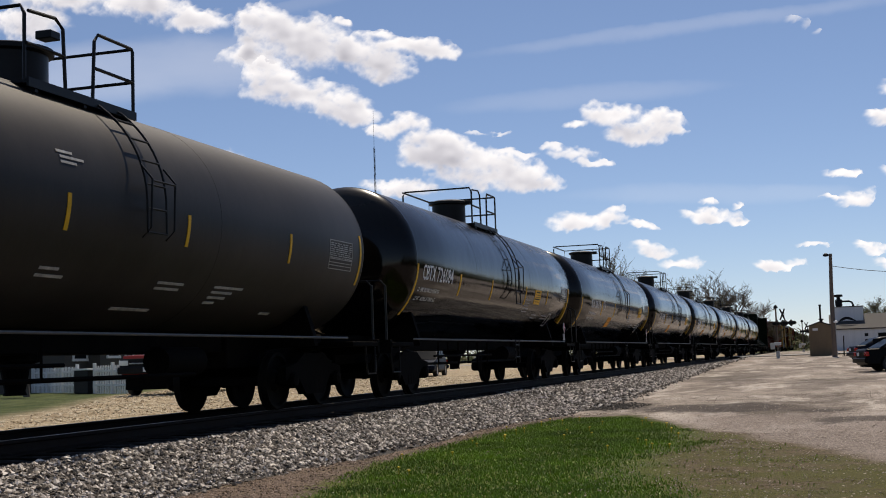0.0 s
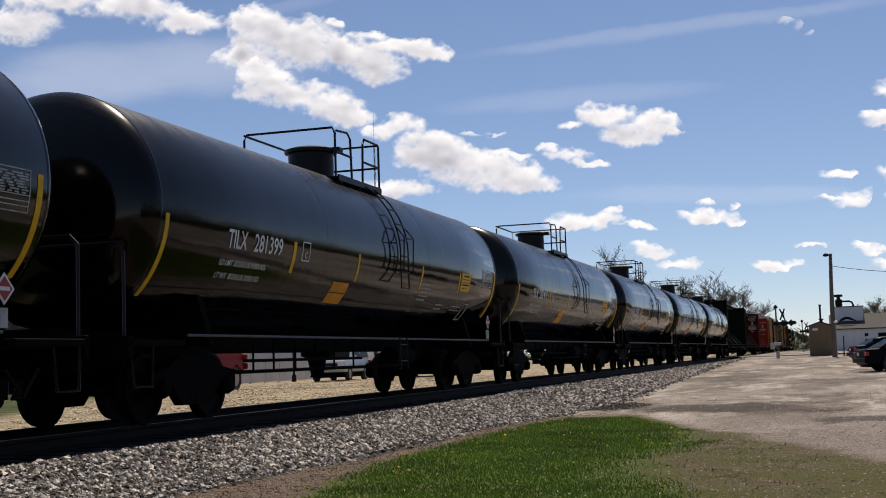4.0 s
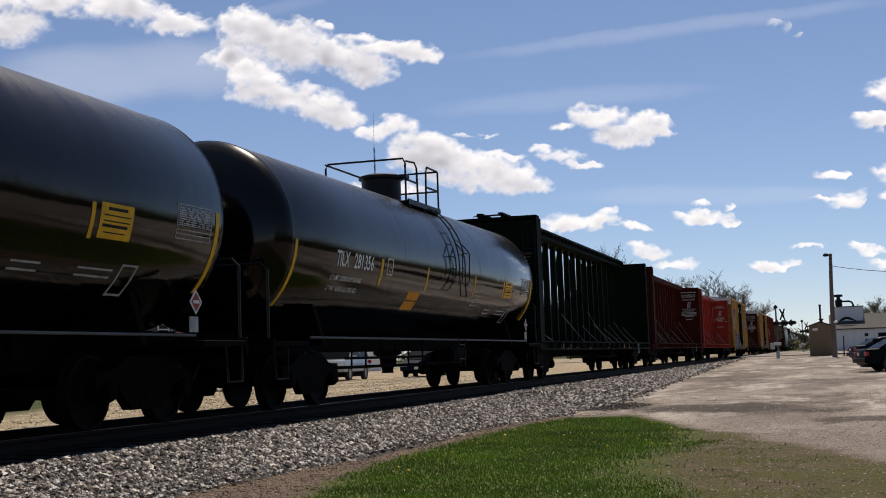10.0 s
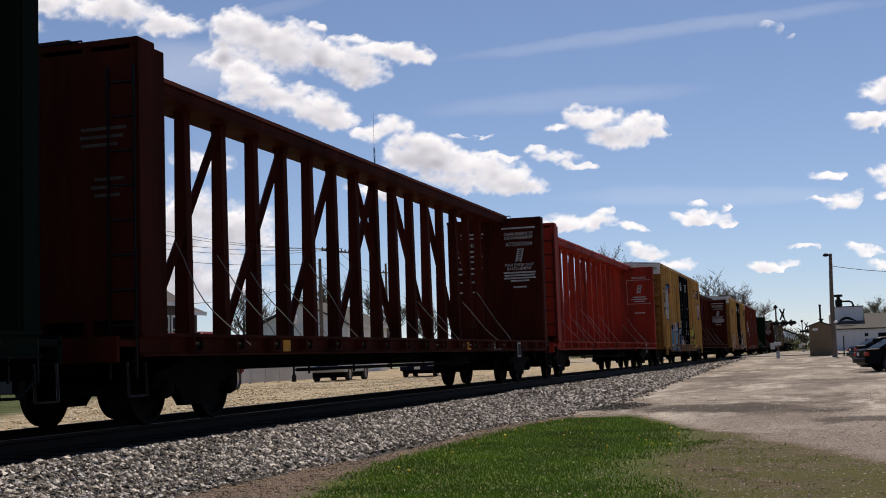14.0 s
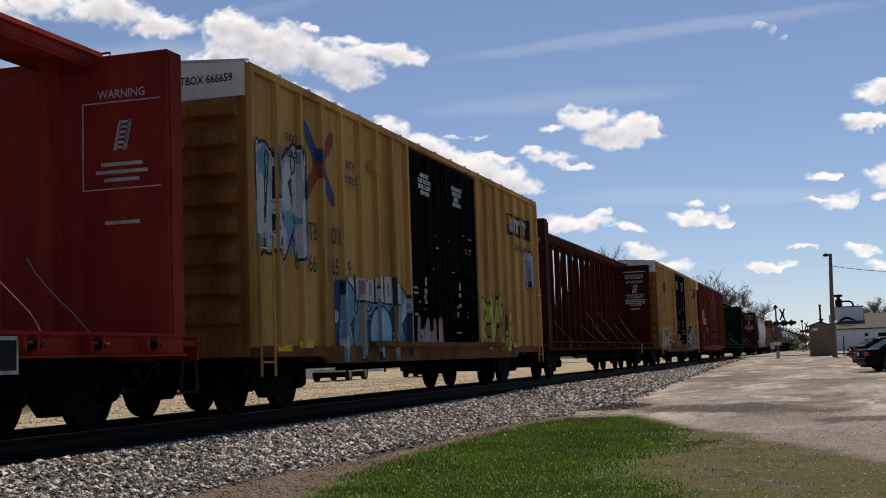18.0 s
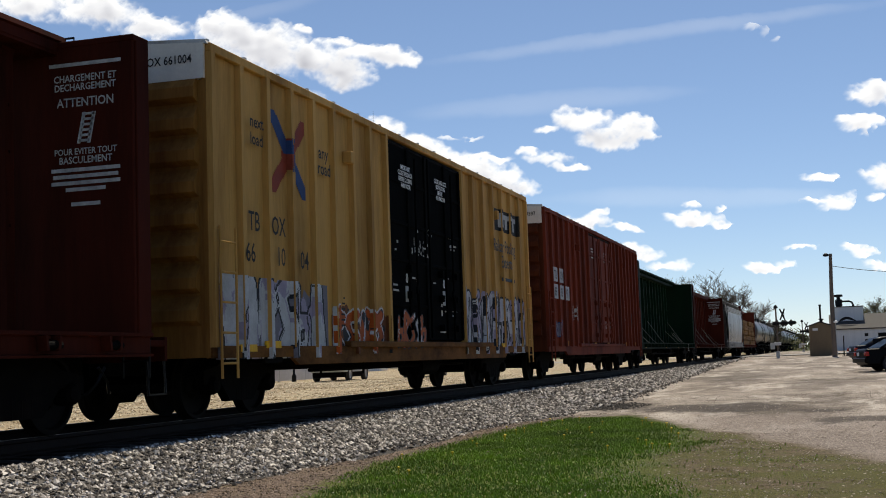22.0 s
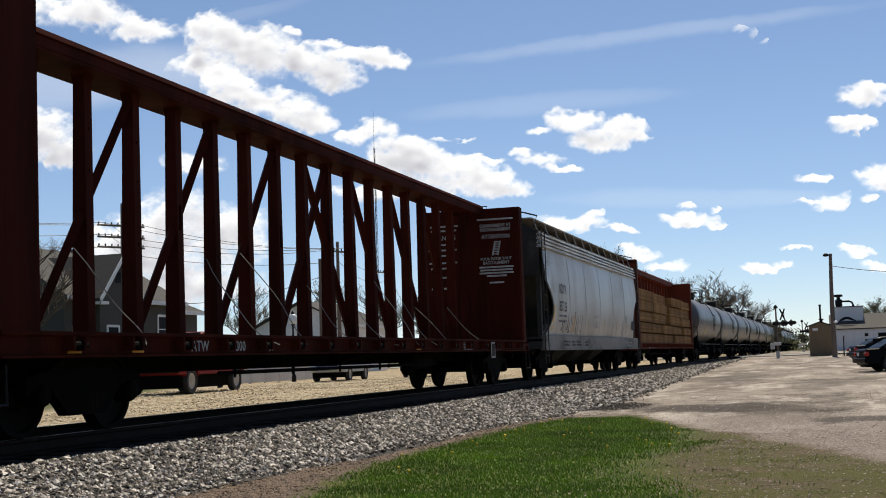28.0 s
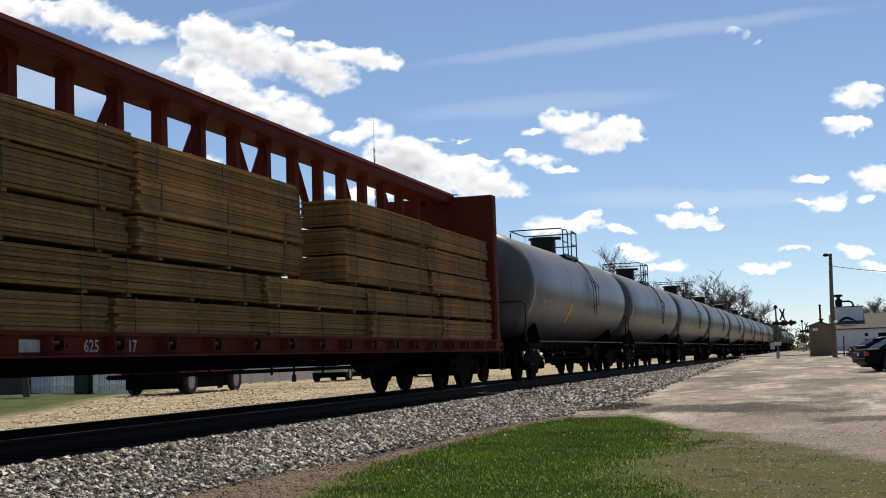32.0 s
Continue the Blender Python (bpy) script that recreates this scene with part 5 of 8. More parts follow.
def scrawl(seed, y0, y1, z0, z1, letters, fat, rim, slant=0.15, ground=None):
    """Bubble-letter shapes from random strokes: 0 fill, 1 rim, 2 inner line."""
    rr = random.Random(seed)
    cells = []
    w = (y1 - y0) / letters
    for k in range(letters):
        a = y0 + w * k
        h = (z1 - z0) * rr.uniform(0.8, 1.0)
        f = fat * rr.uniform(0.6, 1.0)
        left, right = a + w * 0.2, a + w * rr.uniform(0.75, 0.95)
        mid = z0 + h * rr.uniform(0.4, 0.6)
        kinds = [[(left, z0), (left, z0 + h), (right, z0 + h * 0.8), (left, mid), (right, z0)], [(left, z0 + h), (left, z0), (right, z0 + 0.1 * h), (right, mid), (left, mid)], [(left, z0), ((left + right) / 2, z0 + h), (right, z0), (left, mid)], [(right, z0 + h), (left, z0 + 0.8 * h), (right, mid * 0.6 + z0 * 0.4), (left, z0)], [(left, z0 + h), ((left + right) / 2, z0), (right, z0 + h)]]
        pts = rr.choice(kinds)
        cells.append((a - 0.6 * w, a + 1.8 * w, [(p[0] + slant * (p[1] - z0), p[1], q[0] + slant * (q[1] - z0), q[1], f) for p, q in zip(pts, pts[1:])]))

    def at(y, z):
        best = 9.0
        inner = 9.0
        for lo, hi, strokes in cells:
            if not lo < y < hi:
                continue
            one = 9.0
            for ay, az, by, bz, f in strokes:
                dy, dz = by - ay, bz - az
                k = min(1.0, max(0.0, ((y - ay) * dy + (z - az) * dz) / (dy * dy + dz * dz + 1e-6)))
                one = min(one, math.hypot(y - ay - k * dy, z - az - k * dz) - f)
            if abs(one) < rim * 0.45:
                inner = 0.0
            best = min(best, one)
        wav = noise.noise((y * 2.3, z * 2.3, seed))
        best += 0.03 * wav
        if best < 0:
            if inner == 0.0 and best < -rim * 0.5:
                return 1
            return 2 if wav > 0.28 or (-0.35 * fat < best < -0.2 * fat and wav > 0) else 0
        if best < rim:
            return 1
        if ground is not None:
            rag = 0.16 * noise.noise((y * 1.7, z * 1.3, seed + 9)) + 0.08 * noise.noise((y * 6.0, z * 4.0, seed))
            if y0 - 0.2 < y < y1 + 0.2 and z0 - 0.1 + rag < z < z0 + (z1 - z0) * 0.9 + 2 * rag:
                return ground if noise.noise((y * 3.1, z * 3.1, seed + 4)) < 0.25 else 2
        return None
    return at


def flat_paint(name, colour, rough=0.5):
    return shader(name, colour, rough, vary=0.25, scale=3, grain=30, bump=0.02, spec=0.06)


M["spray_blue"] = flat_paint("pale_blue_spray_paint", (0.14, 0.27, 0.36))
M["spray_white"] = flat_paint("white_spray_paint", (0.46, 0.47, 0.49))
M["spray_green"] = flat_paint("yellow_green_spray_paint", (0.42, 0.44, 0.09))
M["spray_slate"] = flat_paint("slate_grey_spray_paint", (0.16, 0.155, 0.19))
M["spray_rust"] = flat_paint("rust_brown_spray_paint", (0.13, 0.045, 0.018))
M["spray_sky"] = flat_paint("sky_blue_spray_paint", (0.22, 0.46, 0.60))
M["spray_dark"] = flat_paint("dark_spray_paint", (0.025, 0.028, 0.035))
M["spray_orange"] = flat_paint("orange_spray_paint", (0.36, 0.075, 0.015))
M["spray_violet"] = flat_paint("violet_grey_spray_paint", (0.30, 0.27, 0.36))
M["spray_pink"] = flat_paint("faded_pink_spray_paint", (0.34, 0.19, 0.20))
M["mark_blue"] = flat_paint("blue_emblem_paint", (0.03, 0.06, 0.16))
M["mark_red"] = flat_paint("red_emblem_paint", (0.24, 0.045, 0.025))
M["plate_grey"] = flat_paint("pale_grey_plate_paint", (0.36, 0.36, 0.35))

SIDE = skin((-2.1, 2.7))
GRAF = "sprayed graffiti lettering"


def emblem(car, yc, zc, r):
    """A cross of four bent arrows, blue and red."""
    def at(y, z):
        u, v = (y - yc) / r, (z - zc) / r
        if max(abs(u), abs(v)) > 1.0:
            return None
        if abs(abs(u) * 0.95 - abs(v)) < 0.26 and abs(v) < 0.98:
            return 0 if u * v < 0 else 1
        if u * u + v * v < 0.16 and abs(u) > 0.02:
            return 0 if u > -0.08 else 1
        return None
    decal(car, "emblem", yc - r, yc + r, zc - r, zc + r, 0.03, at, [M["mark_blue"], M["mark_red"]], SIDE, "blue and red arrow emblem")


def block_logo(car, y0, y1, z0, z1):
    """A dark plate with three pale block shapes."""
    def at(y, z):
        u, v = (y - y0) / (y1 - y0), (z - z0) / (z1 - z0)
        for k in range(3):
            a = 0.07 + 0.3 * k
            if a < u < a + 0.27 and (0.62 < v < 0.85 or (abs(u - a - 0.135) < 0.05 and 0.15 < v < 0.85)):
                return 1
        return 0
    decal(car, "logo_plate", y0, y1, z0, z1, 0.03, at, [M["black"], M["plate_grey"]], lambda y: SIDE(y) + 0.002, "black plate with pale block shapes")


def side_words(car, text, size, y, z, material, x=WALL + 0.099, name="lettering", squeeze=1.0):
    part(name, words(text, size, on_side(x)(y, z), 0.004, squeeze), material, car)


def door_signs(car):
    for y, z in ((-1.35, 4.34), (0.98, 4.34)):
        lines = ("IMPORTANT", "CLOSE THIS DOOR", "BEFORE CLOSING", "MAIN DOOR") if y < 0 else ("CLOSE AND LOCK", "BOTH DOORS", "BEFORE", "MOVING CAR")
        for k, t in enumerate(lines):
            side_words(car, t, 0.085, y + 0.03 * len(lines[1]) * 0.5 - 0.026 * len(t), z - 0.115 * k, M["white"], WALL + 0.066, "door_sign", 0.8)
    for y in (-1.15, 1.25):
        part("door_label", Geo().box(WALL + 0.02, WALL + 0.028, y, y + 0.16, 1.82, 2.12), M["plate_grey"], car, "pale door label")
        side_words(car, "0", 0.18, y + 0.02, 2.18, M["white"], WALL + 0.03, "door_sign")
    part("door_label", Geo().box(WALL + 0.02, WALL + 0.028, -0.45, -0.3, 3.2, 3.32), M["plate_grey"], car, "pale door label")
    for y, z, w in ((1.9, 3.1, 0.4), (1.9, 3.02, 0.3), (0.3, 3.3, 0.25), (0.3, 3.2, 0.3), (-1.9, 2.1, 0.3), (-1.9, 2.0, 0.35), (1.9, 1.7, 0.35), (1.9, 1.6, 0.3), (-0.5, 1.3, 0.4), (1.0, 1.25, 0.35)):
        part("stencil_bar", Geo().box(WALL + 0.02, WALL + 0.027, y, y + w, z, z + 0.035), M["faded"], car)


for car, seed in ((yellow_a, 71), (yellow_b, 73)):
    mr = random.Random(seed)
    for k in range(16):
        y, z, w = mr.uniform(-1.95, 2.4), mr.uniform(1.15, 3.4), mr.uniform(0.06, 0.3)
        part("stencil_bar", Geo().box(WALL + 0.02, WALL + 0.024, y, y + w, z, z + mr.uniform(0.02, 0.05)), M["faded"], car)
for car in (yellow_a, yellow_b):
    emblem(car, -6.4, 3.88 if car == yellow_a else 3.85, 0.62)
    side_words(car, "next", 0.17, -7.9, 4.05, M["black"])
    side_words(car, "load", 0.17, -7.9, 3.8, M["black"])
    side_words(car, "any", 0.2, -5.45, 3.95, M["black"])
    side_words(car, "road", 0.2, -5.5, 3.7, M["black"])
    block_logo(car, 5.75, 8.05, 3.82, 4.36)
    door_signs(car)
    for y, z in ((-8.2, 0.9), (-7.4, 0.95), (6.0, 0.95)):
        part("stencil_bar", Geo().box(WALL + 0.02, WALL + 0.05, y, y + 0.5, z, z + 0.1), M["yellow"], car)
    for k in range(6):
        part("stencil_bar", Geo().box(WALL + 0.06, WALL + 0.066, -4.7 + 0.05 * k, -4.4, 1.3 + 0.09 * k, 1.33 + 0.09 * k), M["black"], car)
for y, t in ((-7.1, "TB"), (-6.2, "OX")):
    side_words(yellow_a, t, 0.27, y, 2.62, M["black"], squeeze=0.8)
for y, t in ((-7.65, "6"), (-7.12, "66"), (-6.2, "65"), (-5.5, "9")):
    side_words(yellow_a, t, 0.27, y, 2.12, M["black"], squeeze=0.8)
for y, t in ((-8.0, "TB"), (-7.25, "OX")):
    side_words(yellow_b, t, 0.27, y, 2.58, M["black"], squeeze=0.8)
for y, t in ((-8.1, "66"), (-7.1, "10"), (-6.25, "04")):
    side_words(yellow_b, t, 0.27, y, 2.14, M["black"], squeeze=0.8)
side_words(yellow_b, "Railcar Pooling", 0.3, 5.3, 3.28, M["spray_dark"], squeeze=0.82)
side_words(yellow_b, "Experts", 0.3, 6.0, 2.9, M["spray_dark"], squeeze=0.82)
part("stencil_bar", Geo().box(WALL + 0.062, WALL + 0.068, 6.1, 7.4, 2.58, 2.66), M["spray_dark"], yellow_b)
side_words(yellow_a, "Railcar Pooling", 0.22, 6.1, 3.42, M["spray_dark"], squeeze=0.6)
for car, txt in ((yellow_a, "666659"), (yellow_b, "661004"), (box_red, "889397")):
    part("end_number", words("TBOX " + txt, 0.115, lambda u, v: (0.56 + u, -9.06, 4.72 + v), 0.002, 0.85), M["black"], car)

decal(yellow_a, "graffiti", -8.95, -6.9, 2.2, 4.1, 0.022, scrawl(3, -8.9, -7.1, 2.45, 4.0, 4, 0.2, 0.05, 0.05, 3), [M["spray_white"], M["spray_dark"], M["spray_blue"], M["spray_slate"]], SIDE, GRAF)
decal(yellow_a, "graffiti", -6.0, -2.15, 0.72, 2.25, 0.022, scrawl(8, -5.7, -2.4, 0.85, 2.1, 5, 0.2, 0.05, 0.15, 3), [M["spray_blue"], M["spray_dark"], M["spray_white"], M["mark_blue"]], SIDE, GRAF)
decal(yellow_a, "graffiti", -2.0, 1.9, 0.85, 1.6, 0.022, scrawl(15, -1.9, -0.2, 1.05, 1.5, 4, 0.10, 0.04), [M["spray_pink"], M["spray_dark"], M["spray_violet"]], lambda y: WALL + 0.085, GRAF)
def bubble(y, z):
    """A pale blue disc with a dark ring, over pink and white letter blocks."""
    r = math.hypot((y + 3.7) / 0.62, (z - 1.22) / 0.5)
    if r < 1.0:
        return 1 if r > 0.9 else (2 if (y + 3.9) ** 2 + (z - 1.35) ** 2 < 0.03 else 0)
    u = (y + 5.0) / 2.4
    if 0 < u < 1 and 1.72 < z < 2.2 - 0.1 * math.sin(7 * u):
        q = (u * 5) % 1.0
        return 1 if q < 0.16 or z < 1.76 else (3 if abs(q - 0.58) < 0.13 and 1.85 < z < 2.1 else 2)
    return None


decal(yellow_a, "graffiti", -5.1, -2.5, 0.72, 2.25, 0.02, bubble, [M["spray_sky"], M["spray_dark"], M["spray_white"], M["spray_pink"]], lambda y: SIDE(y) + 0.004, GRAF)
decal(yellow_a, "graffiti", 2.75, 6.4, 0.85, 2.3, 0.022, scrawl(12, 2.95, 6.0, 0.95, 2.1, 4, 0.12, 0.05), [M["spray_green"], M["spray_dark"], M["yellow_car"]], SIDE, GRAF)
decal(yellow_a, "graffiti", 7.1, 8.98, 2.4, 3.7, 0.022, scrawl(19, 7.3, 8.7, 2.6, 3.5, 3, 0.12, 0.05), [M["spray_violet"], M["spray_dark"], M["spray_white"]], SIDE, GRAF)
decal(yellow_b, "graffiti", -8.9, -4.9, 0.8, 1.95, 0.022, scrawl(23, -8.7, -5.2, 0.86, 1.95, 6, 0.2, 0.045, 0.05, 3), [M["spray_white"], M["spray_dark"], M["spray_violet"], M["spray_slate"]], SIDE, GRAF)
decal(yellow_b, "graffiti", -4.85, -2.1, 0.85, 1.75, 0.022, scrawl(27, -4.8, -2.4, 0.92, 1.6, 5, 0.1, 0.035, 0.05, 3), [M["spray_orange"], M["spray_white"], M["spray_dark"], M["spray_rust"]], SIDE, GRAF)
decal(yellow_b, "graffiti", -2.0, 0.2, 0.85, 1.75, 0.022, scrawl(31, -1.9, -0.2, 1.0, 1.6, 5, 0.07, 0.03), [M["spray_orange"], M["spray_dark"], M["spray_white"]], lambda y: WALL + 0.085, GRAF)
decal(yellow_b, "graffiti", 2.75, 8.6, 0.8, 2.3, 0.022, scrawl(36, 2.85, 8.5, 0.86, 2.2, 9, 0.19, 0.05, 0.05, 2), [M["spray_white"], M["spray_dark"], M["spray_violet"]], SIDE, GRAF)
decal(yellow_b, "graffiti", 2.75, 8.7, 0.8, 2.4, 0.022, scrawl(39, 2.85, 8.5, 0.9, 2.25, 14, 0.035, 0.001, 0.1), [M["spray_dark"], M["spray_dark"], M["spray_dark"]], lambda y: SIDE(y) + 0.004, GRAF)
decal(yellow_b, "graffiti", -0.9, 1.0, 2.5, 3.3, 0.03, scrawl(41, -1.7, 0.3, 2.75, 3.05, 7, 0.016, 0.001), [M["faded"], M["faded"], M["faded"]], lambda y: WALL + 0.085, "thin sprayed scrawl")
RED_SIDE = skin((-2.2, 2.35))
decal(box_red, "graffiti", -5.6, -3.9, 1.5, 2.5, 0.02, scrawl(44, -5.5, -4.2, 1.8, 2.3, 5, 0.02, 0.001), [M["faded"], M["faded"], M["faded"]], RED_SIDE, "thin pale scrawl")
decal(box_red, "graffiti", -8.2, -6.6, 1.15, 1.85, 0.03, scrawl(47, -8.1, -6.8, 1.3, 1.7, 4, 0.05, 0.03), [M["spray_slate"], M["mark_blue"], M["spray_slate"]], RED_SIDE, "faded blue sprayed patch")
for y, z, t in ((-8.08, 2.93, "TB"), (-7.25, 2.93, "OX"), (-8.08, 2.43, "88"), (-7.25, 2.43, "93"), (-6.42, 2.43, "97")):
    part("number_plate_panel", Geo().box(WALL + 0.088, WALL + 0.095, y - 0.03, y + 0.5, z - 0.06, z + 0.36), M["plate_grey"], box_red, "pale painted square")
    side_words(box_red, t, 0.26, y + 0.03, z + 0.02, M["black"], WALL + 0.098, squeeze=0.78)
for y, z in ((-8.15, 1.15), (-8.15, 0.95), (-6.3, 0.98), (-3.8, 0.98), (-1.4, 1.0), (1.2, 1.0), (5.3, 0.98), (8.0, 0.98)):
    part("placard", Geo().box(WALL, WALL + 0.008, y, y + 0.42, z, z + 0.16), M["dull_orange"], box_red, "dulled orange reflective label")
for y in (-1.5, 1.0):
    for k in range(4):
        part("stencil_bar", Geo().box(WALL + 0.02, WALL + 0.027, y, y + 0.55 - 0.06 * k, 4.3 - 0.1 * k, 4.34 - 0.1 * k), M["faded"], box_red)
for k in range(7):
    for y in (4.0, 5.6):
        part("stencil_bar", Geo().box(WALL, WALL + 0.007, y, y + 0.45 - 0.05 * (k % 3), 2.0 + 0.12 * k, 2.03 + 0.12 * k), M["faded"], box_red)
part("stencil_panel", Geo().box(WALL, WALL + 0.008, 7.1, 7.6, 1.7, 2.3), M["black"], box_red, "black data panel")

# marks on the flat cars
def sill_words(car, rows, material):
    for y, t in rows:
        part("lettering", words(t, 0.135, on_side(1.395)(y, 0.92), 0.003, 1.05), material, car)


sill_words(green, ((-8.4, "BCOL"), (-7.05, "730"), (-5.95, "606")), M["faded"])
sill_words(brown_b, ((-7.9, "WC"), (-6.25, "626"), (-5.35, "574")), M["faded"])
sill_words(brown_c, ((-7.3, "ATW"), (-6.05, "300"), (-5.0, "59")), M["faded"])
sill_words(lumber_car, ((-6.95, "625"), (-6.05, "17")), M["faded"])
part("stencil_bar", Geo().box(1.392, 1.398, -8.1, -7.75, 0.92, 1.05), M["faded"], lumber_car)
for car, m, ys_ in ((green, M["orange"], (-7.25, -3.45, 0.25, 4.0, 7.8)), (brown, M["orange"], (-7.0, 3.0)), (green_b, M["orange"], (-9.6, -2.2, 3.0)), (brown_b, M["orange"], (1.5, 7.0)), (brown_c, M["orange"], (-9.9, -8.6, 2.0))):
    for y in ys_:
        part("reflective_stripe", Geo().box(1.388, 1.396, y - 0.13, y + 0.13, 0.905, 1.075), m, car, "orange reflective panel")
for car, seed in ((green, 1), (brown, 2), (red, 3), (brown_b, 4), (brown_c, 5), (green_b, 6)):
    slack_cables(car, seed, [k for k in range(1, 17) if random.Random(seed * 31 + k).random() < 0.5])
    for k in range(5):
        part("stencil_bar", Geo().box(1.388, 1.394, 5.2, 5.9 - 0.1 * (k % 2), 0.905 + 0.036 * k, 0.92 + 0.036 * k), M["faded"], car)
    part("data_panel", Geo().box(1.44, 1.448, 7.4, 7.75, 0.7, 1.08), M["faded"], car, "framed data panel")
    part("data_panel_field", Geo().box(1.448, 1.452, 7.44, 7.71, 0.74, 1.04), M["black"], car)


def bulkhead_sign(car, white, french):
    """Loading instructions on the inner face of the far bulkhead."""
    y = 11.2 - 0.357

    def line(text, x, z, size):
        me = words(text, size, lambda u, v: (u, y, v), 0.002, 0.9)
        wide = max(v.co.x for v in me.vertices)
        for v in me.vertices:
            v.co.x += x - wide / 2
            v.co.z += z
        part("warning_sign", me, white, car)

    def bar(x, z, w):
        part("stencil_bar", Geo().box(x - w / 2, x + w / 2, y - 0.003, y + 0.003, z, z + 0.045), white, car)

    def symbol(x, z):
        g = Geo()
        for s in (-0.07, 0.07):
            g.prism([(x + s - 0.015, z), (x + s + 0.03, z), (x + s + 0.11, z + 0.38), (x + s + 0.065, z + 0.38)], 1, y - 0.003, y + 0.003)
        for k in range(6):
            g.box(x - 0.06 + 0.015 * k, x + 0.09 + 0.015 * k, y - 0.003, y + 0.003, z + 0.02 + 0.065 * k, z + 0.05 + 0.065 * k)
        part("ladder_symbol", g, white, car, "stencilled ladder symbol")
    if french:
        bar(0.75, 4.42, 1.0)
        for t, z, size in (("CHARGEMENT ET", 4.23, 0.085), ("DECHARGEMENT", 4.12, 0.085), ("ATTENTION", 3.92, 0.11), ("POUR EVITER TOUT", 3.33, 0.075), ("BASCULEMENT", 3.22, 0.085)):
            line(t, 0.75, z, size)
        for z, w in ((3.12, 0.95), (3.04, 0.9), (2.96, 0.95), (2.88, 0.55), (2.70, 0.4)):
            bar(0.75, z, w)
        symbol(0.72, 3.46)
        line("WARNING", -0.75, 3.95, 0.12)
        for z, w in ((4.3, 0.9), (4.18, 0.8), (3.8, 0.7), (3.65, 0.8), (3.5, 0.6), (3.3, 0.8), (3.15, 0.7), (2.9, 0.6), (2.6, 0.7), (2.2, 0.5), (2.0, 0.4)):
            bar(-0.75, z, w)
    else:
        line("WARNING", 0.75, 4.18, 0.11)
        symbol(0.72, 3.5)
        part("sign_frame", Geo().box(0.18, 1.3, y - 0.003, y + 0.003, 4.12, 4.135).box(0.18, 1.3, y - 0.003, y + 0.003, 3.0, 3.015).box(0.18, 0.195, y - 0.003, y + 0.003, 3.015, 4.12), white, car)
        for z, w in ((3.3, 0.6), (3.2, 0.75), (3.1, 0.5), (2.55, 0.5)):
            bar(0.75, z, w)


for car in (brown, brown_b, brown_c):
    bulkhead_sign(car, M["faded"], True)
bulkhead_sign(red, M["faded"], False)

# stencils on the outer face of the leading bulkhead
for car in (brown, brown_b, brown_c, green, green_b):
    for z, x, w in ((3.62, 0.62, 0.62), (3.52, 0.6, 0.6), (3.42, 0.62, 0.5), (3.0, 0.8, 0.4), (2.9, 0.75, 0.45), (2.8, 0.8, 0.35)):
        part("stencil_bar", Geo().box(x, x + w, -11.218, -11.213, z, z + 0.04), M["faded"] if car == brown_b else M["dim"], car)
part("reporting_mark", words("DWC 62667", 0.13, lambda u, v: (0.35 + u, -11.216, 4.05 + v), 0.003, 0.95), M["faded"], brown_b)

# marks on the hopper
def on_hopper(y, z):
    return lambda u, v: (hop_x(z + v), y + u, z + v)


part("reporting_mark", words("NDYX", 0.3, on_hopper(-7.0, 2.55), 0.0, 0.85), M["black"], hopper)
part("car_number", words("857126", 0.3, on_hopper(-7.0, 2.03), 0.003, 0.85), M["black"], hopper)


def hop_scrawl(seed, y0, y1, z0, z1, loops, fat, material, label):
    """One running line of sprayed handwriting, without words."""
    rr = random.Random(seed)
    tops = [rr.uniform(0.5, 1.0) for _ in range(loops + 1)]
    lean = rr.uniform(0.1, 0.3)
    g = Geo()
    n = loops * 22
    pts = []
    for i in range(n + 1):
        f = i / n * loops
        k = min(int(f), loops - 1)
        q = f - k
        h = (0.5 - 0.5 * math.cos(2 * math.pi * q)) * tops[k]
        y = y0 + (y1 - y0) * (f / loops) + 0.35 * (y1 - y0) / loops * math.sin(2 * math.pi * q + 0.6)
        z = z0 + (z1 - z0) * h + 0.1 * (z1 - z0) * math.sin(f * 2.3 + seed)
        pts.append((y + lean * (z - z0), z))
    for i in range(n):
        (ya, za), (yb, zb) = pts[i], pts[i + 1]
        d = math.hypot(yb - ya, zb - za) + 1e-6
        w = fat * (0.6 + 0.5 * math.sin(i * 0.37 + seed))
        ny, nz = -(zb - za) / d * w, (yb - ya) / d * w
        j = len(g.v)
        g.v += [(hop_x(v) + 0.002, u, v) for u, v in ((ya - ny, za - nz), (yb - ny, zb - nz), (yb + ny, zb + nz), (ya + ny, za + nz))]
        g.f.append((j, j + 1, j + 2, j + 3))
    me = bpy.data.meshes.new("graffiti")
    me.from_pydata(g.v, [], g.f)
    me.materials.append(material)
    tagged(part("graffiti", me, None, hopper), label, kind="stuff")


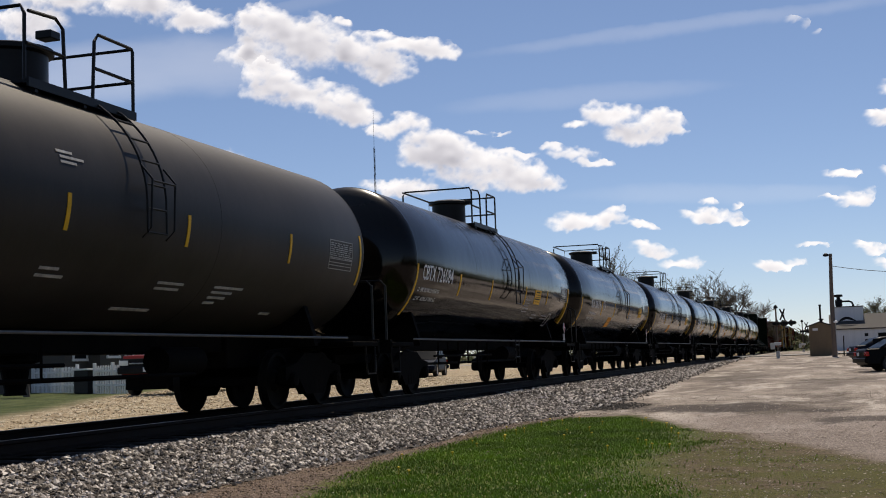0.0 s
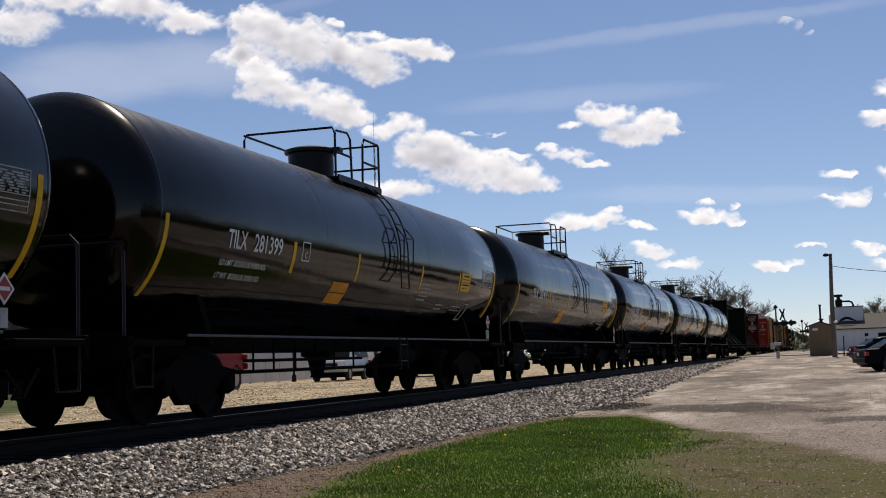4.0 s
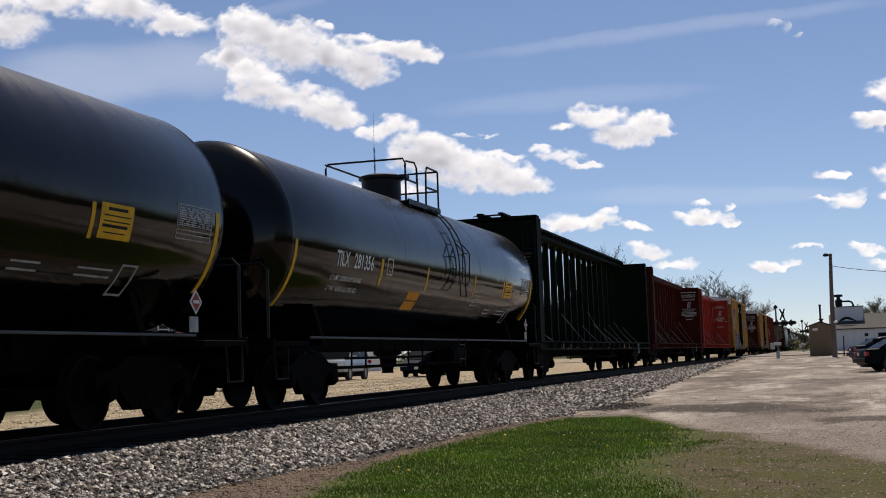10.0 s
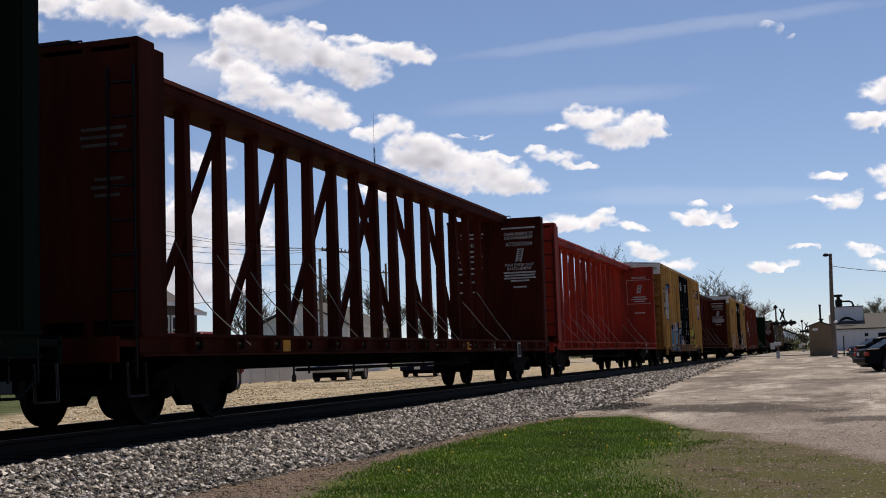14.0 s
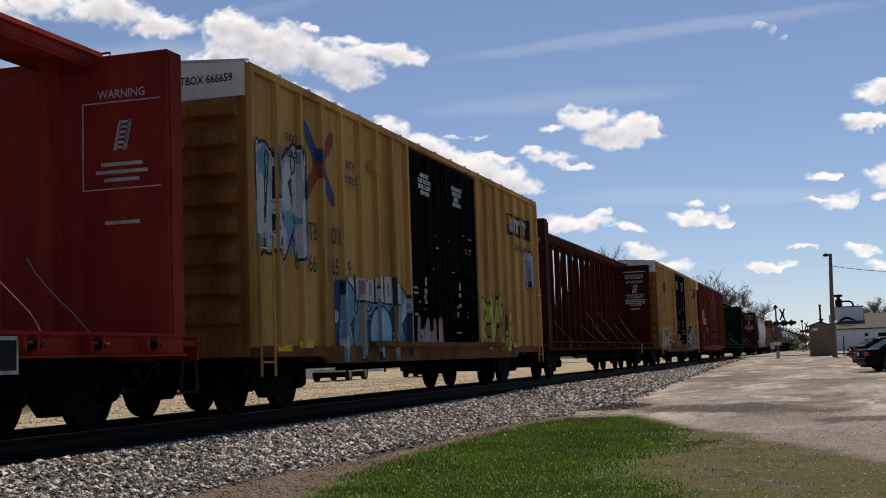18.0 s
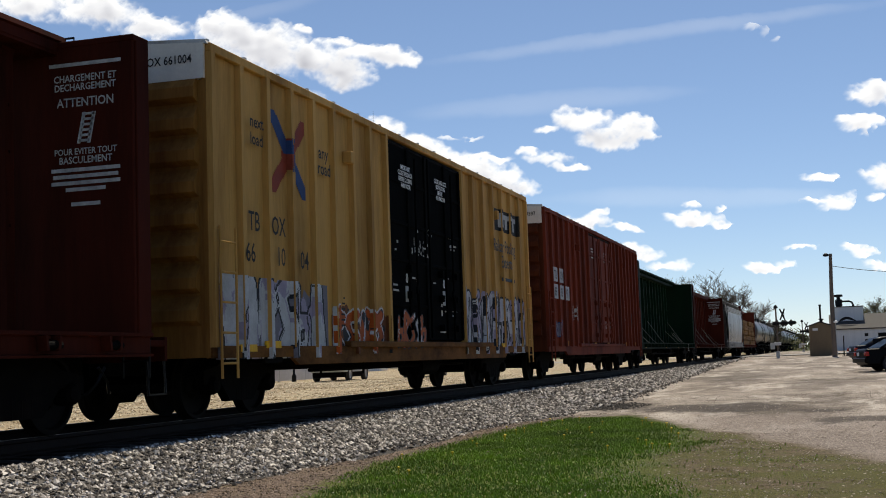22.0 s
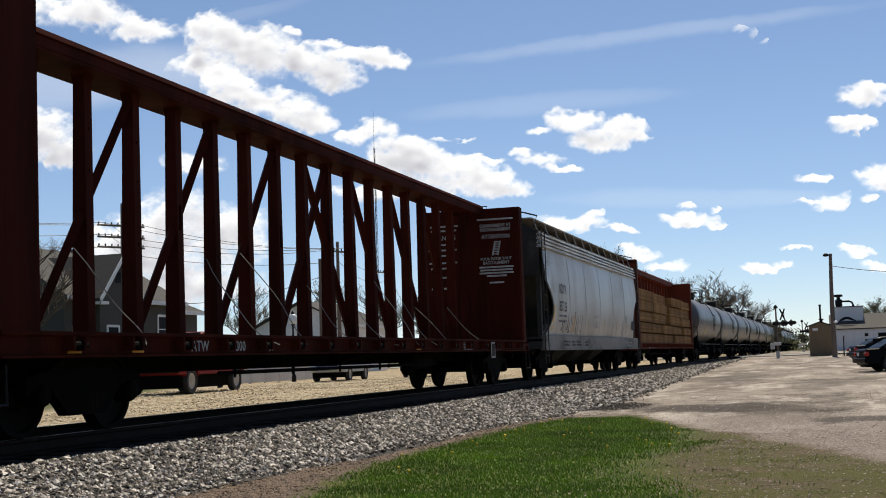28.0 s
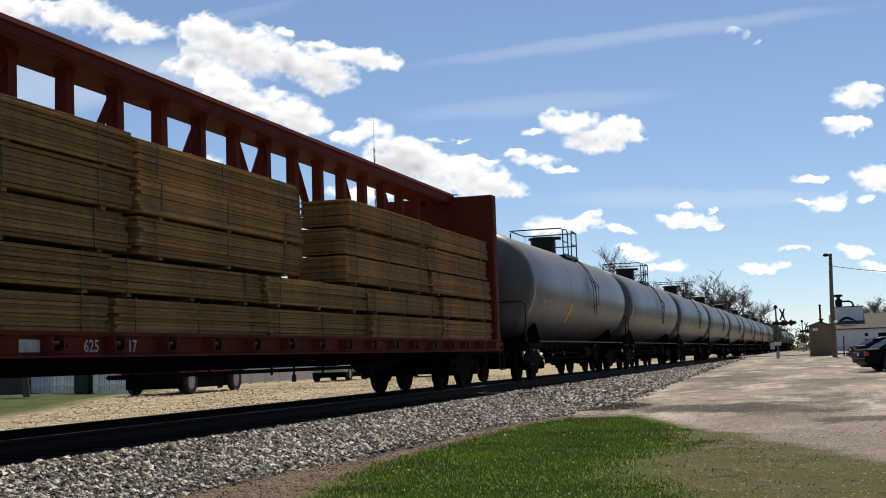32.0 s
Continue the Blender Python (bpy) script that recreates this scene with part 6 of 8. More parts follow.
BLACK_LINE = "thin black sprayed scrawl"
hop_scrawl(51, -6.6, -5.0, 1.42, 2.0, 6, 0.022, M["spray_dark"], BLACK_LINE)
hop_scrawl(53, -5.1, -3.3, 1.38, 2.1, 6, 0.018, M["spray_dark"], BLACK_LINE)
hop_scrawl(54, -8.75, -7.9, 3.35, 3.72, 5, 0.012, M["hopper_dark"], BLACK_LINE)
hop_scrawl(57, -1.2, -0.2, 1.95, 2.08, 9, 0.012, M["spray_slate"], BLACK_LINE)
hop_scrawl(58, -1.1, -0.4, 1.6, 1.85, 5, 0.012, M["spray_slate"], BLACK_LINE)
hop_scrawl(59, 4.9, 5.1, 1.45, 2.3, 1, 0.03, M["spray_dark"], BLACK_LINE)
hop_scrawl(60, 5.6, 6.0, 1.95, 2.2, 2, 0.02, M["spray_dark"], BLACK_LINE)
for k, (y, w) in enumerate(((-7.0, 0.5), (-6.4, 0.5), (-7.0, 0.55), (-6.4, 0.4))):
    z = 1.86 - 0.16 * (k // 2)
    part("stencil_bar", Geo().add([(hop_x(z) + 0.002, y, z), (hop_x(z) + 0.002, y + w, z), (hop_x(z + 0.06) + 0.002, y + w, z + 0.06), (hop_x(z + 0.06) + 0.002, y, z + 0.06)], [(0, 1, 2, 3)]), M["spray_slate"], hopper)
for y in (-4.7, -2.2, 0.9, 3.6, 5.9):
    g = Geo()
    zs = [1.42 + 0.07 * k for k in range(8)]
    for z in zs:
        g.v += [(hop_x(z), y, z), (hop_x(z), y + 0.11, z)]
    g.f = [(2 * k, 2 * k + 1, 2 * k + 3, 2 * k + 2) for k in range(7)]
    part("reflective_stripe", g, M["yellow"] if y < -4 else M["faded_tape"], hopper, "yellow reflective tape" if y < -4 else "worn yellow tape")
part("reflective_stripe", Geo().add([(hop_x(z), -7.85 + 0.12 * k + 0.25 * (z - 1.4), z) for z in (1.45, 1.8, 2.2) for k in (0, 1)], [(0, 1, 3, 2), (2, 3, 5, 4)]), M["yellow"], hopper, "yellow reflective tape")
part("data_panel", Geo().box(1.595, 1.603, 7.2, 7.75, 1.62, 1.98), M["black"], hopper, "black data panel")
sr = random.Random(62)
for y, w in ((-6.5, 0.9), (-5.2, 0.5), (-4.4, 0.8), (-3.0, 0.5), (5.9, 0.5), (6.7, 0.4)):
    for z in (0.99, 1.09):
        u = y
        while u < y + w:
            q = sr.uniform(0.05, 0.16)
            part("stencil_bar", Geo().box(1.561, 1.565, u, u + q, z, z + sr.uniform(0.03, 0.07)), M["spray_dark"] if y < 0 else M["faded"], hopper)
            u += q + sr.uniform(0.03, 0.07)

# dirty marks on the trailing tank cars
for car, start in TRAIN:
    if start >= 406.0 and start < 500:
        part("car_number", words("TILX 290", 0.25, on_tank(-6.6, 2.1), 0.003, 0.9), M["faded"], car)
        part("reflective_stripe", tank_patch(-2.6, -2.35, 1.75, 2.3), M["yellow"], car, "dulled yellow tape")
        part("reflective_stripe", tank_patch(-7.9, -7.8, 1.9, 2.7), M["faded"], car)

# ---- lumber ----
lr = random.Random(91)
BOARDS = []
for k in range(6):
    a, b = lr.uniform(-0.03, 0.03), lr.uniform(-0.03, 0.03)
    me = Geo().box(0.46 + lr.uniform(0, 0.02), 1.36 + lr.uniform(0, 0.02), -2.4 + a, 2.4 + b, 0.001, 0.0435, 0.004).mesh("board")
    me.materials.append(M["wood"])
    BOARDS.append(me)
strap_mesh = Geo().box(1.382, 1.388, -0.012, 0.012, 0.0, 0.46).mesh("strap")
strap_mesh.materials.append(M["strap"])
bearer_mesh = Geo().box(0.5, 1.34, -0.05, 0.05, -0.045, 0.0).mesh("bearer")
bearer_mesh.materials.append(M["wood"])


def lumber_bundle(tall, length):
    b = thing("lumber_bundle", "strapped bundle of sawn lumber stacked on the flat car", "lumber", "lumber on the flat car")
    n = round(tall / 0.045)
    for k in range(n):
        p = part("board", BOARDS[lr.randrange(6)], None, b)
        p.location = (lr.gauss(0, 0.009), lr.gauss(0, 0.03), 0.045 * k + lr.uniform(-0.003, 0.003))
        p.rotation_euler = (lr.gauss(0, 0.0012), 0, lr.gauss(0, 0.002))
        p.scale = (1, length / 4.8 * lr.uniform(0.985, 1.0), 1)
    for y in (-length * 0.4, -length * 0.02, length * 0.36):
        s = part("strap", strap_mesh, None, b)
        s.location = (0, y + lr.uniform(-0.1, 0.1), 0)
        s.scale = (1, 1, tall / 0.46)
    for y in (-length * 0.38, 0.0, length * 0.38):
        part("bearer", bearer_mesh, None, b).location = (0, y, 0)
    return b


levels = [(1.14, 0.42), (1.62, 0.42), (2.10, 0.44), (2.59, 0.44), (3.08, 0.44)]
spans = [[(-10.6, -6.45), (-6.35, -2.2), (-2.1, 2.1), (2.2, 6.5), (6.6, 10.6)], [(-10.6, -6.4), (-6.3, -2.2), (-2.1, 2.05), (2.2, 6.55), (6.65, 10.6)]] + [[(-10.6, -5.85), (-5.75, -0.85), (1.05, 5.8), (5.9, 10.6)]] * 3
for lev, ((z, h), row) in enumerate(zip(levels, spans)):
    for a, b in row:
        bun = lumber_bundle(h, b - a)
        off = lr.uniform(-0.09, 0.09)
        LOADS.append((bun, 383.25, (lr.uniform(-0.09, 0.05), (a + b) / 2 + off, z)))


# ---- the place beside the track ----
M["shingle"] = shader("grey_shingle_roof", (0.034, 0.031, 0.029), 0.85, vary=0.3, scale=2, grain=20, bump=0.3, stretch=(1, 1, 4))
M["siding"] = shader("grey_house_siding", (0.058, 0.05, 0.04), 0.8, vary=0.15, scale=1, grain=20, bump=0.1, stretch=(1, 1, 6))
M["trim"] = shader("white_painted_trim", (0.72, 0.71, 0.68), 0.55, vary=0.1, scale=2, grain=30, bump=0.05)
M["white_wall"] = shader("white_metal_siding", (0.60, 0.61, 0.61), 0.5, vary=0.08, scale=0.7, grain=8, bump=0.05, stretch=(6, 6, 0.3))
M["metal_fence"] = shader("pale_corrugated_metal", (0.55, 0.54, 0.53), 0.55, vary=0.12, scale=0.8, grain=10, bump=0.05)
M["brown_shed"] = shader("brown_shed_boards", (0.19, 0.135, 0.075), 0.75, vary=0.15, scale=1.5, grain=25, bump=0.1, stretch=(1, 1, 0.2))
M["pole_wood"] = shader("weathered_pole_wood", (0.14, 0.105, 0.08), 0.85, vary=0.3, scale=2, grain=30, bump=0.3, stretch=(1, 1, 0.1))
M["dark_metal"] = shader("dark_painted_metal", (0.016, 0.016, 0.016), 0.6, vary=0.2, scale=3, grain=40, bump=0.05, spec=0.1)
M["galv"] = shader("galvanised_steel", (0.4, 0.4, 0.39), 0.45, 0.6, vary=0.15, scale=3, grain=40, bump=0.05)
M["bark"] = shader("grey_brown_bark", (0.10, 0.078, 0.06), 0.9, vary=0.3, scale=3, grain=25, bump=0.5, stretch=(1, 1, 0.3))
M["twig"] = shader("bare_twigs", (0.11, 0.085, 0.065), 0.9, vary=0.25, scale=2, grain=20, bump=0.0)
M["bud"] = shader("young_spring_leaves", (0.15, 0.14, 0.045), 0.8, vary=0.4, scale=0.6, grain=5, bump=0.0)
M["asphalt"] = shader("pale_worn_asphalt", (0.28, 0.265, 0.24), 0.9, vary=0.15, scale=0.4, grain=12, bump=0.3)
M["tyre"] = shader("black_rubber_tyre", (0.015, 0.015, 0.016), 0.75, vary=0.2, scale=5, grain=40, bump=0.1)
M["rim"] = shader("silver_wheel_rim", (0.45, 0.45, 0.46), 0.35, 0.7, vary=0.1, scale=4, grain=40, bump=0.02)
M["car_red"] = shader("faded_red_car_paint", (0.13, 0.010, 0.008), 0.5, vary=0.15, scale=1, grain=20, bump=0.02, spec=0.08)
M["car_silver"] = shader("silver_car_paint", (0.42, 0.43, 0.45), 0.3, 0.4, vary=0.06, scale=1, grain=20, bump=0.01, coat=0.4)
M["car_blue"] = shader("dark_blue_car_paint", (0.003, 0.005, 0.014), 0.42, 0.0, vary=0.08, scale=1, grain=20, bump=0.01, spec=0.08)
M["car_black"] = shader("black_car_paint", (0.003, 0.003, 0.003), 0.42, 0.0, vary=0.08, scale=1, grain=20, bump=0.01, spec=0.08)
M["lamp_red"] = shader("red_tail_lamp", (0.35, 0.015, 0.012), 0.2, vary=0.1, scale=4, grain=30, bump=0.0)
M["lamp_clear"] = shader("clear_headlamp", (0.6, 0.6, 0.6), 0.12, 0.3, vary=0.1, scale=4, grain=30, bump=0.0)
M["wire"] = shader("black_overhead_wire", (0.015, 0.015, 0.015), 0.6, vary=0.1, scale=1, grain=10, bump=0.0)
M["globe"] = shader("white_lamp_globe", (0.8, 0.8, 0.78), 0.4, vary=0.05, scale=3, grain=20, bump=0.0)


def gable_house(name, label, x, y0, y1, depth, z0, eave, ridge, wall, roof, along_y=True):
    """A house whose front wall stands at x and faces the track, from y0 to y1."""
    h = thing(name, label, "house", at=(x, (y0 + y1) / 2, z0))
    w = (y1 - y0) / 2
    part("wall", Geo().prism([(-w, 0), (w, 0), (w, eave - z0), (-w, eave - z0)], 0, -depth, 0), wall, h)
    e, r = eave - z0, ridge - z0
    part("roof", Geo().prism([(-depth - 0.4, e - 0.15), (-depth / 2, r), (0.4, e - 0.15), (0.4, e - 0.02), (-depth / 2, r + 0.16), (-depth - 0.4, e - 0.02)], 1, -w - 0.35, w + 0.35), roof, h)
    for s in (-1, 1):
        part("gable_wall", Geo().prism([(-depth, e - 0.02), (0, e - 0.02), (-depth / 2, r - 0.05)], 1, s * w - 0.08 * (s > 0), s * w + 0.08 * (s < 0)), wall, h)
    part("fascia", Geo().box(0.40, 0.44, -w - 0.36, w + 0.36, e - 0.22, e + 0.0), M["trim"], h, "white fascia board")
    return h


def wall_window(house, y, z, wide, tall, x=0.0):
    f = part("window", Geo().box(x, x + 0.06, y - wide / 2 - 0.1, y - wide / 2, z - 0.1, z + tall + 0.1).box(x, x + 0.06, y + wide / 2, y + wide / 2 + 0.1, z - 0.1, z + tall + 0.1).box(x, x + 0.06, y - wide / 2, y + wide / 2, z + tall, z + tall + 0.12).box(x, x + 0.08, y - wide / 2 - 0.14, y + wide / 2 + 0.14, z - 0.12, z), M["trim"], house, "white window frame")
    part("pane", Geo().box(x + 0.004, x + 0.02, y - wide / 2, y + wide / 2, z, z + tall), M["glass"], f)
    part("glazing_bar", Geo().box(x + 0.018, x + 0.045, y - wide / 2, y + wide / 2, z + tall / 2 - 0.025, z + tall / 2 + 0.025), M["trim"], f)


FZ = -0.2
house = gable_house("house", "grey gabled house with white trim behind a picket fence", -24.0, 49.2, 59.6, 8.5, FZ, 4.2, 6.75, M["siding"], M["shingle"])
# cross gable over the front
gy = 52.6 - 54.4
g = Geo().prism([(gy - 1.75, 4.35), (gy, 6.3), (gy + 1.75, 4.35), (gy + 1.6, 4.35), (gy + 1.6, 0), (gy - 1.6, 0), (gy - 1.6, 4.35)], 0, -3.0, 0.7)
part("front_gable", g, M["siding"], house)
for s in (-1, 1):
    part("gable_roof", Geo().prism([(gy, 6.32), (gy + s * 2.05, 4.12), (gy + s * 2.05, 4.28), (gy, 6.5)], 0, -3.2, 1.0), M["shingle"], house)
    part("barge_board", Geo().prism([(gy, 6.2), (gy + s * 2.05, 4.0), (gy + s * 2.05, 4.26), (gy, 6.48)], 0, 1.0, 1.05), M["trim"], house, "white barge board")
    part("eave_return", Geo().box(0.7, 1.05, gy + s * 1.35 if s > 0 else gy - 2.05, gy + 2.05 if s > 0 else gy - 1.35, 4.0, 4.14), M["trim"], house)
part("gable_vent", Geo().box(0.7, 0.74, gy - 0.2, gy + 0.2, 5.1, 5.6), M["glass"], house)
wall_window(house, gy - 0.5, 1.6, 0.9, 1.35, 0.7)
wall_window(house, gy + 0.9, 1.6, 0.6, 1.35, 0.7)
wall_window(house, -4.0, 1.5, 1.0, 1.4)
wall_window(house, 3.6, 2.3, 1.0, 1.3)
wall_window(house, 4.9, 2.3, 0.7, 1.3)
part("chimney", Geo().box(-4.6, -4.0, 2.0, 2.6, 5.6, 7.3, 0.02), M["pole_wood"], house)
shop = gable_house("house", "low grey outbuilding with a shallow roof beside the house", -25.5, 60.3, 64.5, 6.0, FZ, 3.9, 5.1, M["siding"], M["shingle"])
wall_window(shop, -1.0, 1.6, 1.0, 1.2)
shed_far = gable_house("house", "dark roofed building with pale walls along the street", -27.0, 92.0, 101.0, 8.0, FZ, 3.7, 5.6, M["trim"], M["shingle"])
wall_window(shed_far, -2.5, 1.4, 1.0, 1.3)
wall_window(shed_far, 1.5, 1.4, 1.0, 1.3)

# white picket fence
fence = thing("picket_fence", "white picket fence along the lawn", "fence", at=(-15.9, 41.6, FZ))
way = Vector((-9.5, 7.4, 0)).normalized()
turn = math.atan2(way.y, way.x)
pm = Geo().prism([(-0.045, 0), (0.045, 0), (0.045, 1.05), (0, 1.12), (-0.045, 1.05)], 1, -0.01, 0.01).mesh("picket")
pm.materials.append(M["trim"])
for k in range(66):
    if 21 < k < 33:
        continue
    p = part("picket", pm, None, fence)
    p.location, p.rotation_euler = way * (0.187 * k), (0, 0, turn)
for a, b in ((0, 4.1), (6.2, 12.3)):
    for z in (0.3, 0.85):
        r_ = part("fence_rail", Geo().box(a, b, 0.012, 0.05, z, z + 0.08), M["trim"], fence)
        r_.rotation_euler = (0, 0, turn)
for d in (0, 2.05, 4.1, 6.2, 8.2, 10.2, 12.3):
    p = part("fence_post", Geo().box(-0.06, 0.06, -0.02, 0.1, 0, 1.22, 0.01), M["trim"], fence)
    p.location, p.rotation_euler = way * d, (0, 0, turn)
box_ = thing("planter_box", "dark planter box with a white rim between fence panels", "planter", at=(-20.0, 44.9, FZ), turn=math.degrees(turn))
part("box", Geo().box(-0.85, 0.85, -0.3, 0.3, 0, 0.95, 0.02), M["dark_metal"], box_)
part("rim", Geo().box(-0.9, 0.9, -0.35, 0.35, 0.95, 1.02, 0.01), M["trim"], box_, "white rim board")

# corrugated metal fence by the parked cars
mf = thing("metal_fence", "pale corrugated metal fence behind the parked pickup", "fence", at=(-18.4, 50.0, FZ))
for k in range(10):
    pts = [(0.03 * math.sin(q * math.pi), 1.7 * k + 1.66 * q / 20) for q in range(21)]
    part("metal_panel", Geo().prism(pts + [(x - 0.01, y) for x, y in pts[::-1]], 2, 0.05, 1.55), M["metal_fence"], mf)
    part("fence_post", Geo().box(-0.1, -0.02, 1.7 * k - 0.05, 1.7 * k + 0.03, 0, 1.65), M["galv"], mf)

# street lamp with a white globe
for x, y in ((-16.0, 48.8), (-17.5, 60.0)):
    sl = thing("street_lamp", "dark post lamp with a white globe shade", "street lamp", "lamps along the street", at=(x, y, FZ))
    part("post", Geo().lathe([(0.12, 0), (0.12, 0.3), (0.06, 0.4), (0.045, 2.9), (0.1, 2.95), (0.1, 3.0)], 2, (0, 0, 0), 12), M["dark_metal"], sl, "", True)
    part("globe", Geo().lathe([(0.1, 3.0), (0.2, 3.08), (0.25, 3.25), (0.2, 3.45), (0.1, 3.53)], 2, (0, 0, 0), 16), M["globe"], sl, "white lamp globe", True)
    part("cap", Geo().lathe([(0.12, 3.52), (0.06, 3.62), (0.01, 3.7)], 2, (0, 0, 0), 12), M["dark_metal"], sl, "", True)


def utility_pole(x, y, top, arms, turn, label):
    p = thing("utility_pole", label, "utility pole", "poles along the street", at=(x, y, FZ), turn=turn)
    part("pole", Geo().tube([(0, 0, 0), (0, 0, (top - FZ) / 2), (0, 0, top - FZ)], 0.17, 8, 0.11), M["pole_wood"], p, "", True)
    for z in arms:
        a = part("crossarm", Geo().box(-1.7, 1.7, 0.1, 0.2, z - FZ - 0.06, z - FZ + 0.06), M["pole_wood"], p)
        for k in range(8):
            u = -1.6 + 3.2 * k / 7
            part("insulator", Geo().lathe([(0.03, 0.06), (0.05, 0.1), (0.055, 0.18), (0.02, 0.22)], 2, (u, 0.15, z - FZ), 8), M["dark_metal"], a)
        part("arm_brace", Geo().tube([(-0.7, 0.15, z - FZ), (0, 0.12, z - FZ - 0.45), (0.7, 0.15, z - FZ)], 0.018, 4), M["galv"], p)
    return p


utility_pole(-34.0, 70.5, 11.45, (10.0, 9.25, 8.6), 62, "tall wooden utility pole with three crossarms of insulators")
utility_pole(-25.0, 85.2, 9.6, (8.9,), 75, "wooden utility pole with one crossarm beside the street")
utility_pole(-24.0, 79.4, 7.9, (), 0, "short wooden pole beside the street")
utility_pole(-33.0, 118.0, 10.5, (9.6,), 75, "wooden utility pole with one crossarm beside the street")


def wire(a, b, sag, r=0.018):
    a, b = Vector(a), Vector(b)
    pts = [a.lerp(b, k / 10) - Vector((0, 0, sag * 4 * (k / 10) * (1 - k / 10))) for k in range(11)]
    tagged(part("overhead_wire", Geo().tube(pts, r, 4), M["wire"]), "thin black wire strung between the poles", "wire", "wires between the poles")


for z, off in ((10.15, -1.4), (10.15, 1.2), (9.4, -1.1), (8.75, 1.4)):
    wire((-34 + off * 0.47, 70.5 + off * 0.88, z), (-25 + off * 0.3, 85.2, 9.1), 0.5)
    wire((-34 + off * 0.47, 70.5 + off * 0.88, z), (-46 + off, 30, z - 0.3), 0.9)
wire((-34, 70.5, 8.0), (-24.3, 55.5, 5.6), 0.4, 0.015)
wire((-25, 85.2, 7.6), (-25.8, 62.5, 4.3), 0.6, 0.02)
wire((-25, 85.2, 9.0), (-33, 118, 9.7), 0.7)
wire((-25, 85.2, 8.2), (-33, 118, 8.8), 0.8)
wire((-24, 79.4, 7.4), (-25, 85.2, 7.8), 0.2)
wire((-24, 79.4, 7.2), (-27, 93, 4.6), 0.5)
wire((-24, 79.4, 7.6), (-34, 70.5, 8.2), 0.4)

# slender radio mast far off
an = thing("radio_mast", "slender grey lattice radio mast far behind the town", "mast", at=(-93.0, 280.0, 0.2))
for k in range(3):
    a = 2.094 * k
    part("mast_leg", Geo().tube([(0.35 * math.cos(a), 0.35 * math.sin(a), 0), (0.16 * math.cos(a), 0.16 * math.sin(a), 52)], 0.05, 5), M["dark_metal"], an)
g = Geo()
for k in range(26):
    z, r = 2.0 * k, 0.35 - 0.0037 * 2 * k
    for j in range(3):
        a, b = 2.094 * j, 2.094 * (j + 1)
        g.tube([(r * math.cos(a), r * math.sin(a), z), (r * math.cos(b), r * math.sin(b), z + 2)], 0.03, 3)
tagged(part("lattice", g, M["dark_metal"], an), kind="stuff")
part("whip", Geo().tube([(0, 0, 52), (0, 0, 61)], 0.05, 5, 0.03), M["dark_metal"], an)

# ---- the crossing and the lot ----
road = Geo()
for k in range(31):
    x = -75 + 5.0 * k
    z = max(ground_z(x, 116), ground_z(x, 124)) + 0.03
    if abs(x) < 6:
        z = 0.06
    road.v += [(x, 113.0, z - 0.02), (x, 120, z), (x, 127, z - 0.02)]
road.f = [(3 * k + j, 3 * k + j + 1, 3 * k + 3 + j + 1, 3 * k + 3 + j) for k in range(30) for j in range(2)]
road = Geo().add(road.v, road.f)
tagged(part("road", road, M["asphalt"], None, "", True), "pale worn asphalt road over the railway crossing", "road", kind="structure")


def crossing_signal(x, y, z, label, scale=1.0):
    s = thing("crossing_signal", label, "crossing signal", "railway crossing signals", at=(x, y, z))
    part("mast", Geo().tube([(0, 0, 0), (0, 0, 3.85)], 0.065, 10), M["pole_wood"], s, "", True)
    part("base", Geo().box(-0.14, 0.14, -0.14, 0.14, -0.4, 0.35, 0.03), M["galv"], s)
    part("bell", Geo().lathe([(0.16, 3.75), (0.17, 3.85), (0.1, 3.98), (0.02, 4.02)], 2, (0, 0, 0), 12), M["dark_metal"], s, "", True)
    for tilt, back in ((62, 0.0), (-62, 0.03)):
        part("crossbuck", Geo().box(-0.5, 0.5, -0.015, 0.015, -0.07, 0.07).moved(pose(0.62, -0.1 - back, 3.25, 0, tilt, 0)), M["dark_metal"], s, "dark crossbuck board").scale = (0.8, 1, 1)
    part("lamp_arm", Geo().tube([(0, 0, 2.55), (1.1, -0.05, 2.55)], 0.035, 6).tube([(0.62, 0, 2.55), (0.62, -0.05, 3.5)], 0.03, 6), M["dark_metal"], s)
    for u, face in ((0.28, 68), (0.28, -112), (0.92, 68), (0.92, -112)):
        ln_ = part("signal_lamp", Geo().lathe([(0.27, 0.0), (0.27, 0.03), (0.15, 0.04), (0.14, 0.2), (0.05, 0.24)], 1, (0, -0.26, 0), 20), M["dark_metal"], s, "round black signal lamp plate", True)
        part("lens", Geo().lathe([(0.01, -0.03), (0.1, -0.02), (0.12, 0.01)], 1, (0, -0.265, 0), 16), M["lamp_red"], ln_, "unlit red lens")
        part("hood", Geo().lathe([(0.16, -0.02), (0.15, -0.32), (0.145, -0.32), (0.15, -0.02)], 1, (0, -0.26, 0.01), 14), M["dark_metal"], ln_)
        ln_.location, ln_.rotation_euler = (u, -0.05, 2.55), (0, 0, radians(face))
    part("gate_mechanism", Geo().box(-0.28, 0.28, -0.2, 0.2, 0.8, 1.05, 0.03), M["metal_fence"], s, "pale gate motor housing")
    part("counterweight", Geo().box(-0.55, -0.2, -0.3, -0.22, 0.5, 1.0, 0.02), M["galv"], s)
    return s


